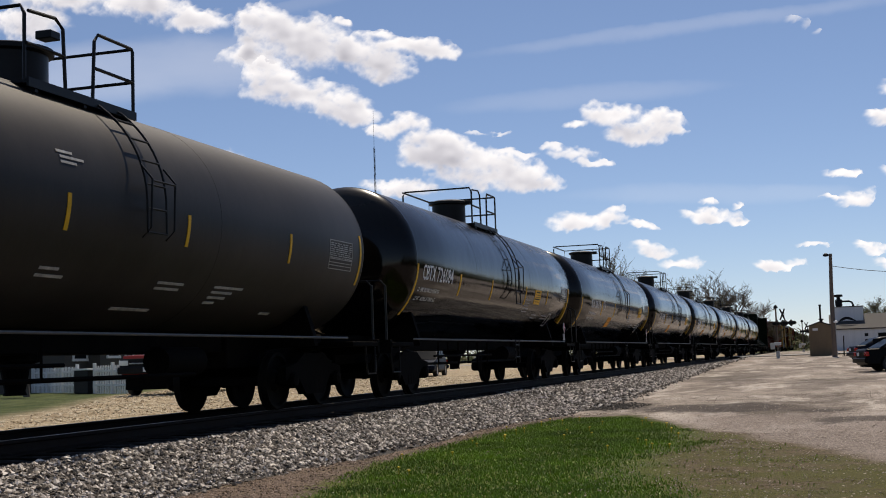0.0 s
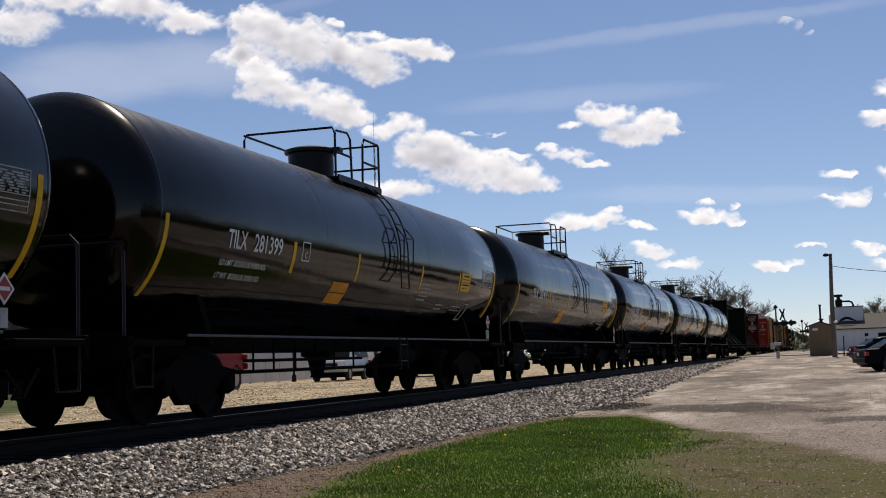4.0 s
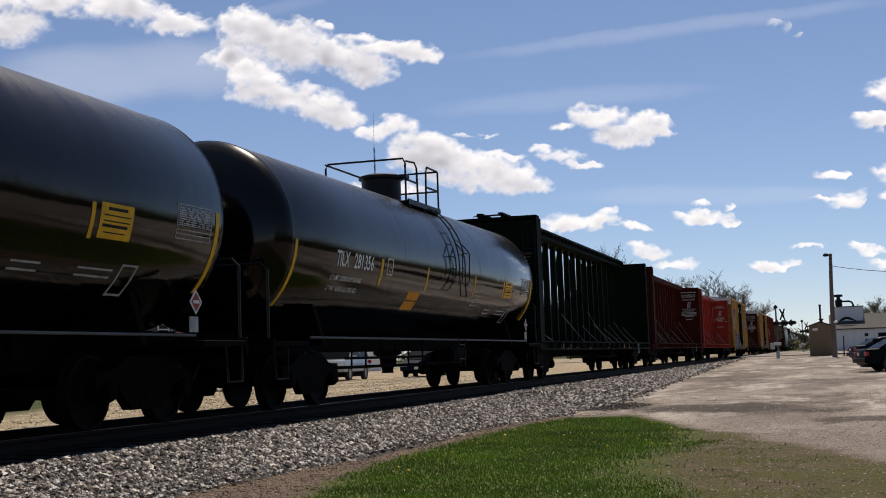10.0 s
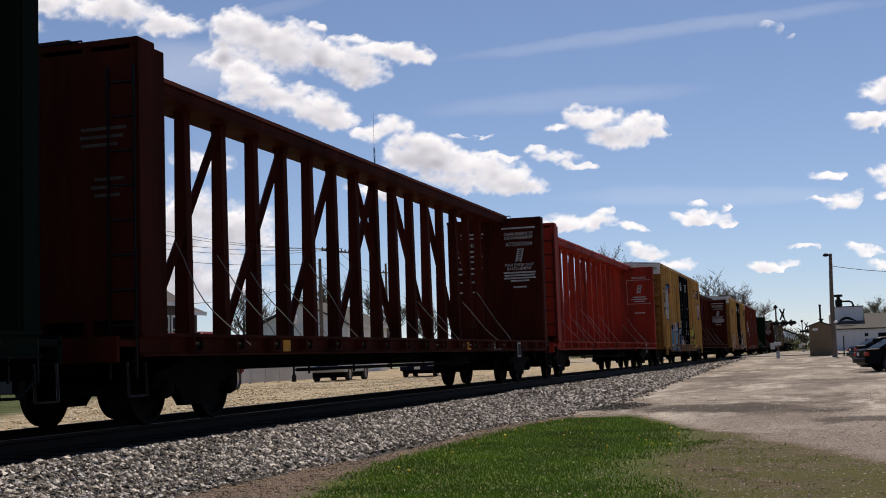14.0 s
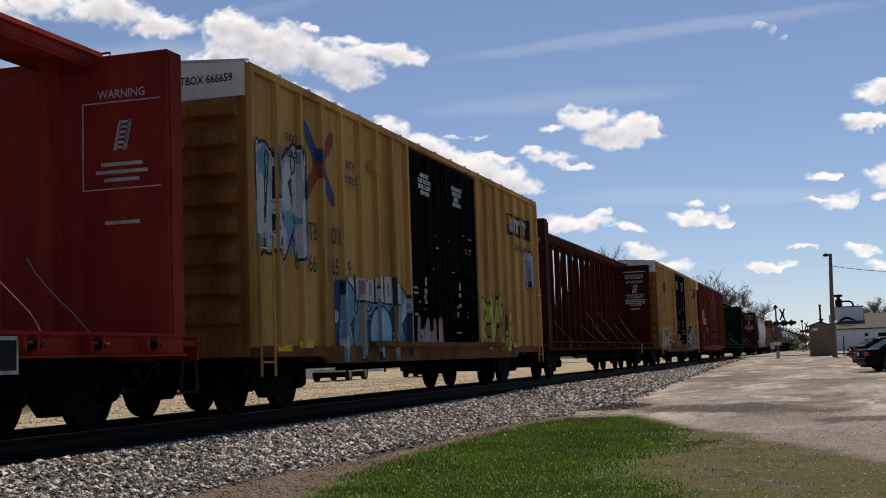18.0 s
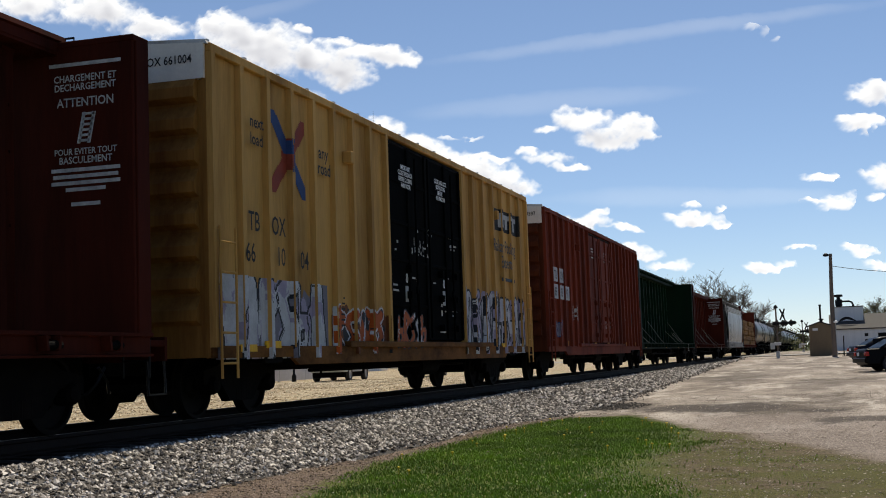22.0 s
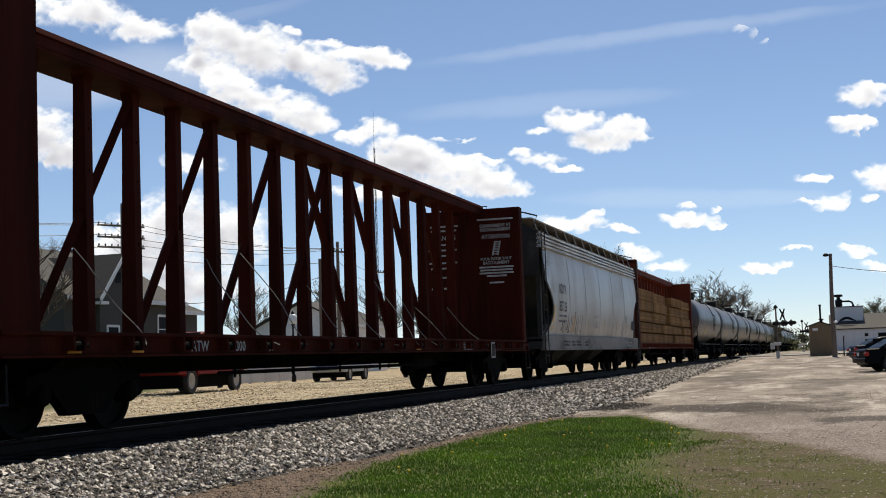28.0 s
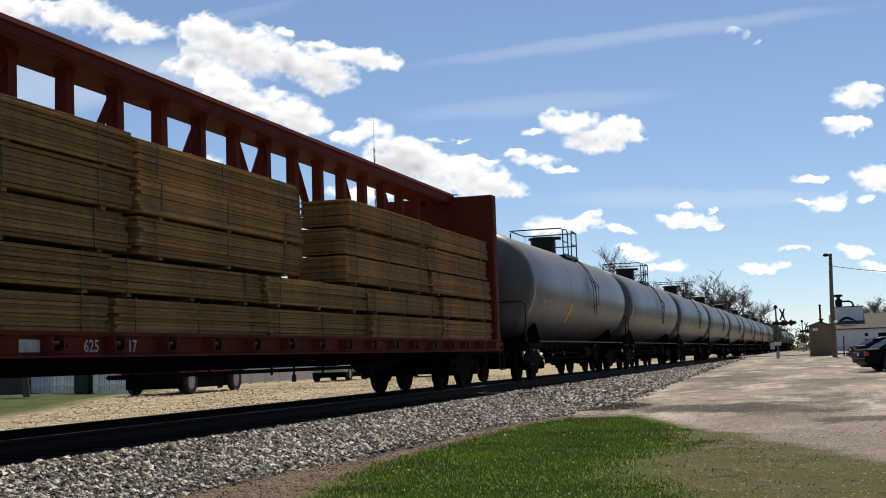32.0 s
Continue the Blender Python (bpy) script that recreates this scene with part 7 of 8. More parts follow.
crossing_signal(5.3, 103.0, 0.10, "railway crossing signal with crossbuck and two red lamps beside the track")
crossing_signal(6.1, 165.0, 0.12, "railway crossing signal with crossbuck far beside the track")
sh = thing("shed", "small brown wooden shed with a low gable roof beside the track", "shed", at=(8.6, 108.0, -0.08))
part("wall", Geo().prism([(-0.92, 0), (0.92, 0), (0.92, 2.45), (0, 2.75), (-0.92, 2.45)], 1, 0, 2.6), M["brown_shed"], sh)
for k in range(12):
    part("board", Geo().box(-0.9 + 0.15 * k, -0.9 + 0.15 * k + 0.13, -0.02, 0, 0.05, 2.45), M["brown_shed"], sh)
part("roof", Geo().prism([(-1.08, 2.42), (0, 2.78), (1.08, 2.42), (1.08, 2.5), (0, 2.86), (-1.08, 2.5)], 1, -0.15, 2.75), M["shingle"], sh)
part("vent", Geo().box(-0.62, -0.2, -0.03, 0, 2.1, 2.3), M["trim"], sh, "pale vent plate")
part("stove_pipe", Geo().lathe([(0.12, 2.7), (0.12, 3.0), (0.2, 3.02), (0.2, 3.1)], 2, (0.1, 1.6, 0), 12), M["dark_metal"], sh, "", True)
pp = thing("flue_pipe", "tall thin dark pipe behind the shed", "pipe", at=(8.6, 120.0, 0.03))
part("pipe", Geo().tube([(0, 0, 0), (0, 0, 4.5)], 0.09, 8), M["dark_metal"], pp, "", True)
part("cap", Geo().lathe([(0.12, 4.4), (0.12, 4.52)], 2, (0, 0, 0), 10), M["dark_metal"], pp)

lp = thing("light_pole", "leaning weathered wooden pole with a yard light", "light pole", at=(9.6, 101.0, -0.2))
part("pole", Geo().tube([(0, 0, 0), (0.0, 0, 4.0), (0.12, 0, 8.05)], 0.2, 10, 0.13), M["pole_wood"], lp, "", True)
part("lamp_arm", Geo().tube([(0.12, 0, 7.95), (-0.25, -0.05, 8.0)], 0.04, 6), M["dark_metal"], lp)
part("lamp_head", Geo().lathe([(0.06, 0.1), (0.2, 0.02), (0.22, -0.12), (0.12, -0.16)], 2, (-0.23, -0.05, 8.0), 14), M["dark_metal"], lp, "", True)
part("meter_lamp", Geo().lathe([(0.02, -0.1), (0.14, -0.08), (0.16, 0.05), (0.05, 0.12)], 2, (0.2, -0.15, 2.75), 12), M["globe"], lp, "small white lamp globe", True)
part("conduit", Geo().tube([(0.19, -0.05, 0.1), (0.17, -0.05, 5.0)], 0.03, 6), M["galv"], lp)
wire((9.7, 101.0, 6.9), (22.0, 101.0, 6.4), 0.55, 0.022)
post_ = thing("marker_post", "thin rusty marker post with a long base plate", "post", at=(10.3, 103.0, -0.16))
part("post", Geo().tube([(0, 0, 0), (0.05, 0, 1.65)], 0.05, 6), M["rail"], post_)
part("base_plate", Geo().box(-0.15, 0.65, -0.3, 0.3, 0, 0.08, 0.01), M["under"], post_)

wb = thing("workshop", "low white metal-sided building with a grey roof and a taller bay", "building", at=(9.6, 155.0, 0.08))
part("wall", Geo().box(0, 14, 0, 12, 0, 2.6), M["white_wall"], wb)
for k in range(28):
    part("siding_rib", Geo().box(0.25 + 0.5 * k, 0.31 + 0.5 * k, -0.03, 0, 0.05, 2.55), M["white_wall"], wb)
part("roof", Geo().prism([(-0.3, 2.5), (6, 4.3), (12.3, 2.5), (12.3, 2.62), (6, 4.45), (-0.3, 2.62)], 0, -0.2, 14.2), M["shingle"], wb)
bay = part("tall_bay", Geo().box(0.4, 3.75, 3.0, 9.0, 2.6, 5.25), M["white_wall"], wb)
part("bay_roof", Geo().box(0.3, 3.85, 2.9, 9.1, 5.25, 5.35), M["shingle"], wb)
part("arched_sign", Geo().prism([(0.9, 3.55), (1.2, 3.85), (1.6, 4.05), (2.0, 4.05), (2.4, 3.88), (2.9, 3.55), (2.6, 3.55), (1.8, 3.78), (1.2, 3.55)], 1, 1.4, 1.5), M["dark_metal"], wb, "black arched roof ornament")
cy = part("cyclone", Geo().lathe([(0.16, 5.3), (0.42, 5.5), (0.42, 6.2), (0.22, 6.3), (0.22, 6.55), (0.5, 6.6), (0.5, 6.85), (0.1, 6.9)], 2, (1.05, 5.0, 0), 18), M["dark_metal"], wb, "dark dust-collector cyclone", True)
part("duct", Geo().tube([(1.4, 5.0, 6.0), (2.2, 5.0, 6.02), (2.55, 5.0, 5.9), (2.7, 5.0, 5.6), (2.7, 5.0, 5.3)], 0.11, 8), M["dark_metal"], cy)
part("vent", Geo().box(3.7, 4.1, -0.05, 0, 1.65, 2.0), M["dark_metal"], wb, "dark wall vent")
part("window", Geo().box(5.2, 6.4, -0.04, 0, 1.0, 2.0), M["glass"], wb, "dark window")
part("door", Geo().box(7.2, 8.1, -0.04, 0, 0.0, 2.05), M["trim"], wb)
yb = gable_house("house", "pale house with a brown roof beyond the workshop", 30.0, 170.0, 182.0, 10.0, 0.1, 3.0, 5.2, M["trim"], M["brown_shed"])


# ---- parked vehicles ----
def round_off(ob, width):
    """Rounded pressed-steel edges."""
    bv = ob.modifiers.new("rounded", "BEVEL")
    bv.width, bv.segments, bv.limit_method, bv.angle_limit = width, 3, "ANGLE", radians(25)
    ob.data.shade_smooth()
    ob.data.set_sharp_from_angle(angle=radians(50))


def vehicle(kind, paint, label, at, turn, category="car"):
    """A road vehicle with its nose along -y, wheels on the ground."""
    v = thing(kind, label, category, "parked vehicles", at=at, turn=turn)
    if kind == "pickup_truck":
        L, W, low, belt, top, wr = 5.4, 1.03, 0.56, 1.3, 1.98, 0.41
        side = [(-2.7, low + 0.05), (-2.7, 1.12), (-2.55, 1.25), (-1.2, belt), (2.65, 1.28), (2.7, 1.1), (2.7, low + 0.1)]
        cab = [(-1.25, belt - 0.02), (-0.6, top - 0.03), (-0.4, top), (0.35, top), (0.5, top - 0.06), (0.62, belt - 0.02)]
        axles = (-1.8, 1.75)
    elif kind == "sport_utility":
        L, W, low, belt, top, wr = 4.7, 0.93, 0.4, 1.08, 1.75, 0.36
        side = [(-2.35, low + 0.05), (-2.35, 0.85), (-2.2, 1.0), (-1.15, belt), (2.3, belt), (2.35, 0.9), (2.35, low + 0.05)]
        cab = [(-1.25, belt - 0.02), (-0.55, top - 0.06), (-0.3, top), (1.8, top - 0.03), (2.0, top - 0.1), (2.28, belt - 0.02)]
        axles = (-1.45, 1.35)
    else:
        L, W, low, belt, top, wr = 4.75, 0.91, 0.28, 0.93, 1.45, 0.33
        side = [(-2.37, low + 0.1), (-2.37, 0.66), (-2.2, 0.76), (-1.2, 0.9), (1.7, 0.98), (2.32, 0.97), (2.37, 0.8), (2.37, low + 0.1), (2.2, low), (-2.2, low)]
        cab = [(-1.15, 0.88), (-0.35, top - 0.06), (0.05, top), (0.75, top), (1.05, top - 0.06), (1.75, 0.95)]
        axles = (-1.42, 1.38)
    # body with arches over the wheels
    base = min(z for _, z in side)
    body = Geo()
    lower = []
    for a in axles:
        lower += [(a - wr * 1.2, base)] + [(a - wr * 1.2 * math.cos(q), wr + wr * 1.15 * math.sin(q)) for q in (0.3, 0.8, 1.57, 2.34, 2.84)] + [(a + wr * 1.2, base)]
    top_line = [p for p in side if p[1] > base + 0.12]
    outline = [(-L / 2 + 0.05, base)] + lower + [(L / 2 - 0.05, base)] + top_line[::-1]
    body.prism(outline, 0, -W, W)
    body.v = [(x * (1 - 0.10 * max(0.0, min(1.0, (z - base - 0.35) / 0.5))) * (1 - 0.14 * max(0.0, (abs(y) - L / 2 + 0.25) / 0.25) ** 2), y, z) for x, y, z in body.v]
    bd = part("body", body, paint, v)
    round_off(bd, 0.09)
    n = len(cab)
    g = Geo()
    vs, fs = [], []
    for x in (-1, 1):
        for i, (y, z) in enumerate(cab):
            k = (z - belt) / max(0.01, top - belt)
            vs.append((x * (W - 0.03 - 0.16 * max(0, k)), y, z))
    fs = [(i, i + 1, n + i + 1, n + i) for i in range(n - 1)] + [tuple(range(n))[::-1], tuple(range(n, 2 * n)), (0, n, 2 * n - 1, n - 1)]
    round_off(part("cabin", g.add(vs, fs), paint, v), 0.09)
    # glass, a little proud of the cabin
    def glass(name, pts):
        part(name, Geo().add(pts + [(x * 0.985, y, z - 0.012) for x, y, z in pts], [(0, 1, 2, 3), (7, 6, 5, 4), (0, 4, 5, 1), (1, 5, 6, 2), (2, 6, 7, 3), (3, 7, 4, 0)]), M["glass"], v)
    (y0, z0), (y1, z1) = cab[0], cab[1]
    glass("windscreen", [(-(W - 0.12), y0 - 0.0, z0 + 0.05), (W - 0.12, y0 - 0.0, z0 + 0.05), (W - 0.24, y1 - 0.03, z1), (-(W - 0.24), y1 - 0.03, z1)])
    (y0, z0), (y1, z1) = cab[-1], cab[-2]
    glass("rear_window", [(-(W - 0.12), y0 + 0.02, z0 + 0.06), (W - 0.12, y0 + 0.02, z0 + 0.06), (W - 0.24, y1 + 0.04, z1), (-(W - 0.24), y1 + 0.04, z1)])
    ya, yb_ = cab[0][0] + 0.45, cab[-1][0] - 0.35
    for s in (-1, 1):
        for a, b in ((ya, (ya + yb_) / 2 - 0.04), ((ya + yb_) / 2 + 0.04, yb_)):
            p = [(s * (W - 0.045), a, belt + 0.05), (s * (W - 0.045), b, belt + 0.05), (s * (W - 0.155), b - 0.08, top - 0.1), (s * (W - 0.155), a + 0.12, top - 0.1)]
            part("side_window", Geo().add(p + [(x + s * 0.015, y, z) for x, y, z in p], [(0, 1, 2, 3), (7, 6, 5, 4), (0, 4, 5, 1), (1, 5, 6, 2), (2, 6, 7, 3), (3, 7, 4, 0)]), M["glass"], v)
        part("mirror", Geo().box(min(s * W, s * (W + 0.18)), max(s * W, s * (W + 0.18)), ya - 0.25, ya - 0.15, belt + 0.02, belt + 0.18, 0.03), paint, v)
        part("headlight", Geo().box(min(s * (W - 0.36), s * (W - 0.03)), max(s * (W - 0.36), s * (W - 0.03)), -L / 2 - 0.02, -L / 2 + 0.08, belt - 0.36, belt - 0.18, 0.02), M["lamp_clear"], v, "clear headlight")
        part("tail_light", Geo().box(min(s * (W - 0.30), s * (W + 0.01)), max(s * (W - 0.30), s * (W + 0.01)), L / 2 - 0.12, L / 2 + 0.02, belt - 0.26, belt - 0.08, 0.02), M["lamp_red"], v, "red tail light")
        for a in axles:
            w = part("wheel", Geo().lathe([(wr * 0.62, W - 0.22), (wr * 0.92, W - 0.22), (wr, W - 0.19), (wr, W - 0.04), (wr * 0.92, W), (wr * 0.66, W - 0.01), (wr * 0.62, W - 0.05)], 0, (0, 0, 0), 24), M["tyre"], v, "", True)
            part("rim", Geo().lathe([(0.02, W - 0.03), (0.07, W - 0.025), (wr * 0.3, W - 0.05), (wr * 0.6, W - 0.02), (wr * 0.65, W - 0.06)], 0, (0, 0, 0), 20), M["rim"], w, "silver wheel rim", True)
            w.location = (0, a, wr)
            if s < 0:
                w.rotation_euler = (0, 0, math.pi)
    part("front_bumper", Geo().box(-W - 0.01, W + 0.01, -L / 2 - 0.08, -L / 2 + 0.1, base + 0.08, base + 0.3, 0.04), M["dark_metal"] if kind == "pickup_truck" else paint, v)
    part("rear_bumper", Geo().box(-W - 0.01, W + 0.01, L / 2 - 0.1, L / 2 + 0.08, base + 0.1, base + 0.32, 0.04), paint, v)
    part("grille", Geo().box(-W + 0.4, W - 0.4, -L / 2 - 0.015, -L / 2 + 0.05, belt - 0.42, belt - 0.18, 0.01), M["dark_metal"], v)
    part("licence_plate", Geo().box(-0.15, 0.15, L / 2 + 0.08, L / 2 + 0.095, base + 0.4, base + 0.55), M["white"], v, "blank pale plate")
    part("licence_plate", Geo().box(-0.15, 0.15, -L / 2 - 0.095, -L / 2 - 0.08, base + 0.14, base + 0.28), M["white"], v, "blank pale plate")
    if kind == "pickup_truck":
        # added dark sheet paints the shade on the pickup's front
        part("front_panel", Geo().box(-W + 0.06, W - 0.06, -L / 2 - 0.012, -L / 2 + 0.05, base + 0.1, belt - 0.14, 0.02), M["dark_metal"], v, "dark sheet standing for the shaded front")
        part("grille_bar", Geo().box(-W + 0.38, W - 0.38, -L / 2 - 0.03, -L / 2 + 0.02, belt - 0.31, belt - 0.27, 0.01), M["galv"], v, "chrome grille bar")
    part("underbody", Geo().box(-W + 0.15, W - 0.15, -L / 2 + 0.2, L / 2 - 0.2, 0.2, base + 0.1), M["under"], v)
    return v


vehicle("pickup_truck", M["car_red"], "faded red pickup truck parked on the gravel", (-10.9, 36.6, -0.115), 4, "pickup truck")
vehicle("sport_utility", M["car_silver"], "silver family van parked on the gravel", (-14.3, 58.6, FZ), 5, "van")
vehicle("sedan", M["car_blue"], "dark blue car parked on the gravel", (-11.6, 64.0, -0.19), 8)
vehicle("sedan", M["car_black"], "glossy black sedan parked on the dirt lot", (12.75, 57.2, -0.44), 105)
vehicle("sedan", M["car_blue"], "dark blue sedan parked on the dirt lot", (12.75, 77.4, -0.30), 104)


# ---- trees ----
def tree(at, height, spread, seed, label, buds=1500, bud=0.16, lean=0.0, lush=False):
    rr = random.Random(seed)
    t = thing("tree", label, "tree", "trees", at=at)
    trunk, limbs, twigs, leaf = Geo(), Geo(), Geo(), Geo()
    tips = []

    def grow(p, d, length, r, level):
        pts = [p]
        q = p.copy()
        for k in range(4):
            d = (d + Vector((rr.gauss(0, 0.13), rr.gauss(0, 0.13), rr.gauss(0.04, 0.08)))).normalized()
            q = q + d * (length / 4)
            pts.append(q.copy())
        r = max(r, 0.02 if at[1] > 90 else 0.006)
        (trunk if level == 0 else limbs if level < 3 else twigs).tube(pts, r, (8, 6, 4, 3, 3)[min(level, 4)], r * (0.45 if level else 0.6), caps=False)
        if level >= 3:
            tips.extend(pts[1:])
        if level == 4:
            return
        n = (8, 6, 5, 5)[level]
        for k in range(n):
            f = 0.35 + 0.65 * (k + rr.random() * 0.6) / n if level else 0.42 + 0.58 * (k + rr.random() * 0.5) / n
            i = min(3, int(f * 4))
            b = pts[i].lerp(pts[i + 1], min(1.0, f * 4 - i))
            a = rr.random() * 6.283
            out = Vector((math.cos(a), math.sin(a), 0))
            nd = (d * rr.uniform(0.35, 0.7) + out * rr.uniform(0.6, 1.0) * spread + Vector((0, 0, rr.uniform(0.15, 0.5)))).normalized()
            grow(b, nd, length * rr.uniform(0.42, 0.66), r * (0.46 if level else 0.5), level + 1)
    grow(Vector((0, 0, -0.1)), Vector((lean, 0, 1)).normalized(), height * 0.5, height * 0.017, 0)
    part("trunk", trunk, M["bark"], t, "", True)
    tagged(part("branchwork", limbs, M["bark"], t, "", True), kind="stuff")
    tagged(part("twig_mass", twigs, M["twig"], t), kind="stuff")
    for k in range(buds):
        p = rr.choice(tips) + Vector((rr.gauss(0, bud), rr.gauss(0, bud), rr.gauss(0, bud)))
        a, b = Vector((rr.gauss(0, 1), rr.gauss(0, 1), rr.gauss(0, 1))).normalized() * bud, Vector((rr.gauss(0, 1), rr.gauss(0, 1), rr.gauss(0, 1))).normalized() * bud * 0.6
        leaf.add([p, p + a * 0.5 + b * 0.5, p + a, p + a * 0.5 - b * 0.5], [(0, 1, 2, 3)])
    if buds:
        me = bpy.data.meshes.new("leaves")
        me.from_pydata(leaf.v, [], leaf.f)
        me.materials.append(M["bud"])
        tagged(part("leaves", me, None, t, "tiny yellow-green spring leaves"), kind="stuff")
    return t


BARE = "bare spring tree with fine spreading branches"
BUDDING = "tree with a thin veil of young spring leaves"
tree((-6.4, 170, 0.1), 12.6, 1.05, 3, BARE, 500, 0.12)
tree((-3.2, 172, 0.1), 11.6, 1.0, 4, BARE, 500, 0.12)
tree((-5.0, 180, 0.1), 12.6, 1.1, 34, BARE, 500, 0.12)
tree((-9.0, 182, 0.1), 12.0, 1.1, 44, BARE, 500, 0.12)
tree((-1.4, 184, 0.1), 9.5, 1.1, 45, BARE, 400, 0.12)
tree((-11.5, 160, 0.1), 11.5, 1.0, 35, BUDDING, 2600, 0.18)
tree((5.5, 225, 0.1), 4.2, 1.0, 36, BUDDING, 1500, 0.18)
tree((2.2, 195, 0.1), 5.6, 1.0, 5, BUDDING, 1200, 0.15)
tree((-15.2, 150, 0.1), 14.6, 0.8, 6, BUDDING, 2200, 0.18)
tree((-9.5, 152, 0.1), 11.8, 1.0, 7, BUDDING, 2600, 0.18)
tree((-7.0, 165, 0.1), 11.0, 1.0, 8, BUDDING, 1600, 0.18)
tree((-20.5, 41.5, FZ), 8.0, 0.9, 9, BARE, 500, 0.07)
tree((-24.0, 40.5, FZ), 8.6, 0.9, 10, BARE, 700, 0.08)
tree((16.5, 205, 0.1), 9.3, 0.9, 11, BUDDING, 2600, 0.2)
tree((20.5, 200, 0.1), 9.0, 0.9, 12, BUDDING, 2600, 0.2)
tree((12.0, 215, 0.1), 7.5, 0.9, 13, BARE, 300, 0.15)
tree((-44.0, 108, FZ), 10.5, 0.9, 14, BARE, 500, 0.15)
tree((-42.0, 122, FZ), 11.5, 0.9, 15, BUDDING, 1500, 0.18)
tree((-40.0, 136, FZ), 12.0, 0.9, 16, BARE, 700, 0.15)
tree((-38.0, 150, FZ), 11.5, 0.9, 17, BUDDING, 1800, 0.18)
tree((-27.0, 150, 0.1), 11.0, 0.9, 18, BUDDING, 1800, 0.18)
tree((-46.0, 86, FZ), 9.0, 0.9, 19, BARE, 500, 0.12)

# bushy hedgerow on the skyline and unseen woods beside the lot, too thick to count
hr = random.Random(77)


def tangle():
    return Vector((hr.gauss(0, 1), hr.gauss(0, 1), hr.gauss(0, 1))).normalized()


def hedgerow(count, place, tall, leaf, label):
    g = Geo()
    for k in range(count):
        x, y, u = place()
        h = tall * (1 + 0.8 * noise.noise((u * 0.06, 3.1, 0)) + 0.45 * noise.noise((u * 0.25, 1.1, 0)))
        p = Vector((x, y, 0.2 + abs(hr.gauss(0, 0.5)) * h))
        a, b = tangle() * leaf, tangle() * leaf * 0.6
        g.v += [tuple(p), tuple(p + a * 0.5 + b * 0.5), tuple(p + a), tuple(p + a * 0.5 - b * 0.5)]
        g.f.append((4 * k, 4 * k + 1, 4 * k + 2, 4 * k + 3))
    me = bpy.data.meshes.new("hedgerow")
    me.from_pydata(g.v, [], g.f)
    me.materials.append(M["bud"])
    tagged(new("hedgerow", me), label, "hedge", kind="stuff")


def skyline():
    x = hr.uniform(-170, 150)
    return x, hr.uniform(255, 300) + 0.1 * abs(x), x


def lot_side():
    y = hr.uniform(-40, 262)
    return hr.uniform(48, 58) + 0.05 * abs(y - 60), y, y


hedgerow(26000, skyline, 3.6, 0.65, "distant brown-green hedgerow on the skyline")
# added out of view to darken the horizon mirrored in the tanks
hedgerow(16000, lot_side, 8.0, 1.5, "out-of-view spring woods that darken the reflections in the tank cars")

# ---- grass ----
M["grass"] = shader("fresh_spring_grass", (0.215, 0.325, 0.022), 0.6, vary=0.5, scale=0.9, grain=6, bump=0.0)
M["olive"] = shader("worn_olive_turf", (0.30, 0.285, 0.075), 0.8, vary=0.4, scale=0.9, grain=6, bump=0.0)
M["straw"] = shader("dry_grass", (0.24, 0.19, 0.10), 0.8, vary=0.35, scale=0.9, grain=6, bump=0.0)
M["dandelion"] = shader("yellow_dandelion", (0.75, 0.52, 0.02), 0.7, vary=0.2, scale=4, grain=30, bump=0.0)
gr = random.Random(21)


def grass_share(x, y):
    """How thickly the grass grows at a place of the near verge."""
    w = 1.4 * noise.noise((x * 0.3, y * 0.3, 5.0)) + 0.7 * noise.noise((x * 1.3, y * 1.3, 2.0))
    k = min(1.0, max(0.0, (x + 0.25 * w - verge_left(y)) / 0.35)) * min(1.0, max(0.0, (verge_top(x) - 0.2 + 0.6 * w - y) / 0.7))
    thin = min(1.0, max(0.02, (7.1 + 0.016 * (y - 18.8) ** 2 - x + 0.5 * w) / 0.9))
    return k * thin


def thin_share(x, y):
    """Short olive turf in worn patches."""
    w = noise.noise((x * 0.9, y * 0.6, 8.0)) + 0.6 * noise.noise((x * 2.3, y * 2.0, 3.0))
    k = 1.0 if x > verge_left(y) and y < verge_top(x) - 0.2 + 0.5 * w else 0.0
    return k * min(1.0, max(0.06, 0.45 + 0.9 * w))


def blades(name, count, x0, x1, y0, y1, tall, share, material, label):
    vs, fs = [], []
    n = 0
    while n < count:
        count -= 0.12
        x, y = gr.uniform(x0, x1), gr.uniform(y0, y1)
        if gr.random() > share(x, y):
            continue
        z = lumpy(x, y) - 0.01
        h = tall * gr.uniform(0.5, 1.3)
        a = gr.random() * 6.283
        w = 0.006 + 0.004 * gr.random()
        dx, dy = math.cos(a) * w, math.sin(a) * w
        bx, by = gr.gauss(0, 0.35) * h, gr.gauss(0, 0.35) * h
        i = len(vs)
        vs += [(x - dx, y - dy, z), (x + dx, y + dy, z), (x + bx * 0.4 + dx * 0.7, y + by * 0.4 + dy * 0.7, z + h * 0.6), (x + bx * 0.4 - dx * 0.7, y + by * 0.4 - dy * 0.7, z + h * 0.6), (x + bx, y + by, z + h)]
        fs += [(i, i + 1, i + 2, i + 3), (i + 3, i + 2, i + 4)]
        n += 1
    me = bpy.data.meshes.new(name)
    me.from_pydata(vs, [], fs)
    me.materials.append(material)
    return tagged(new(name, me), label, "grass", kind="stuff")


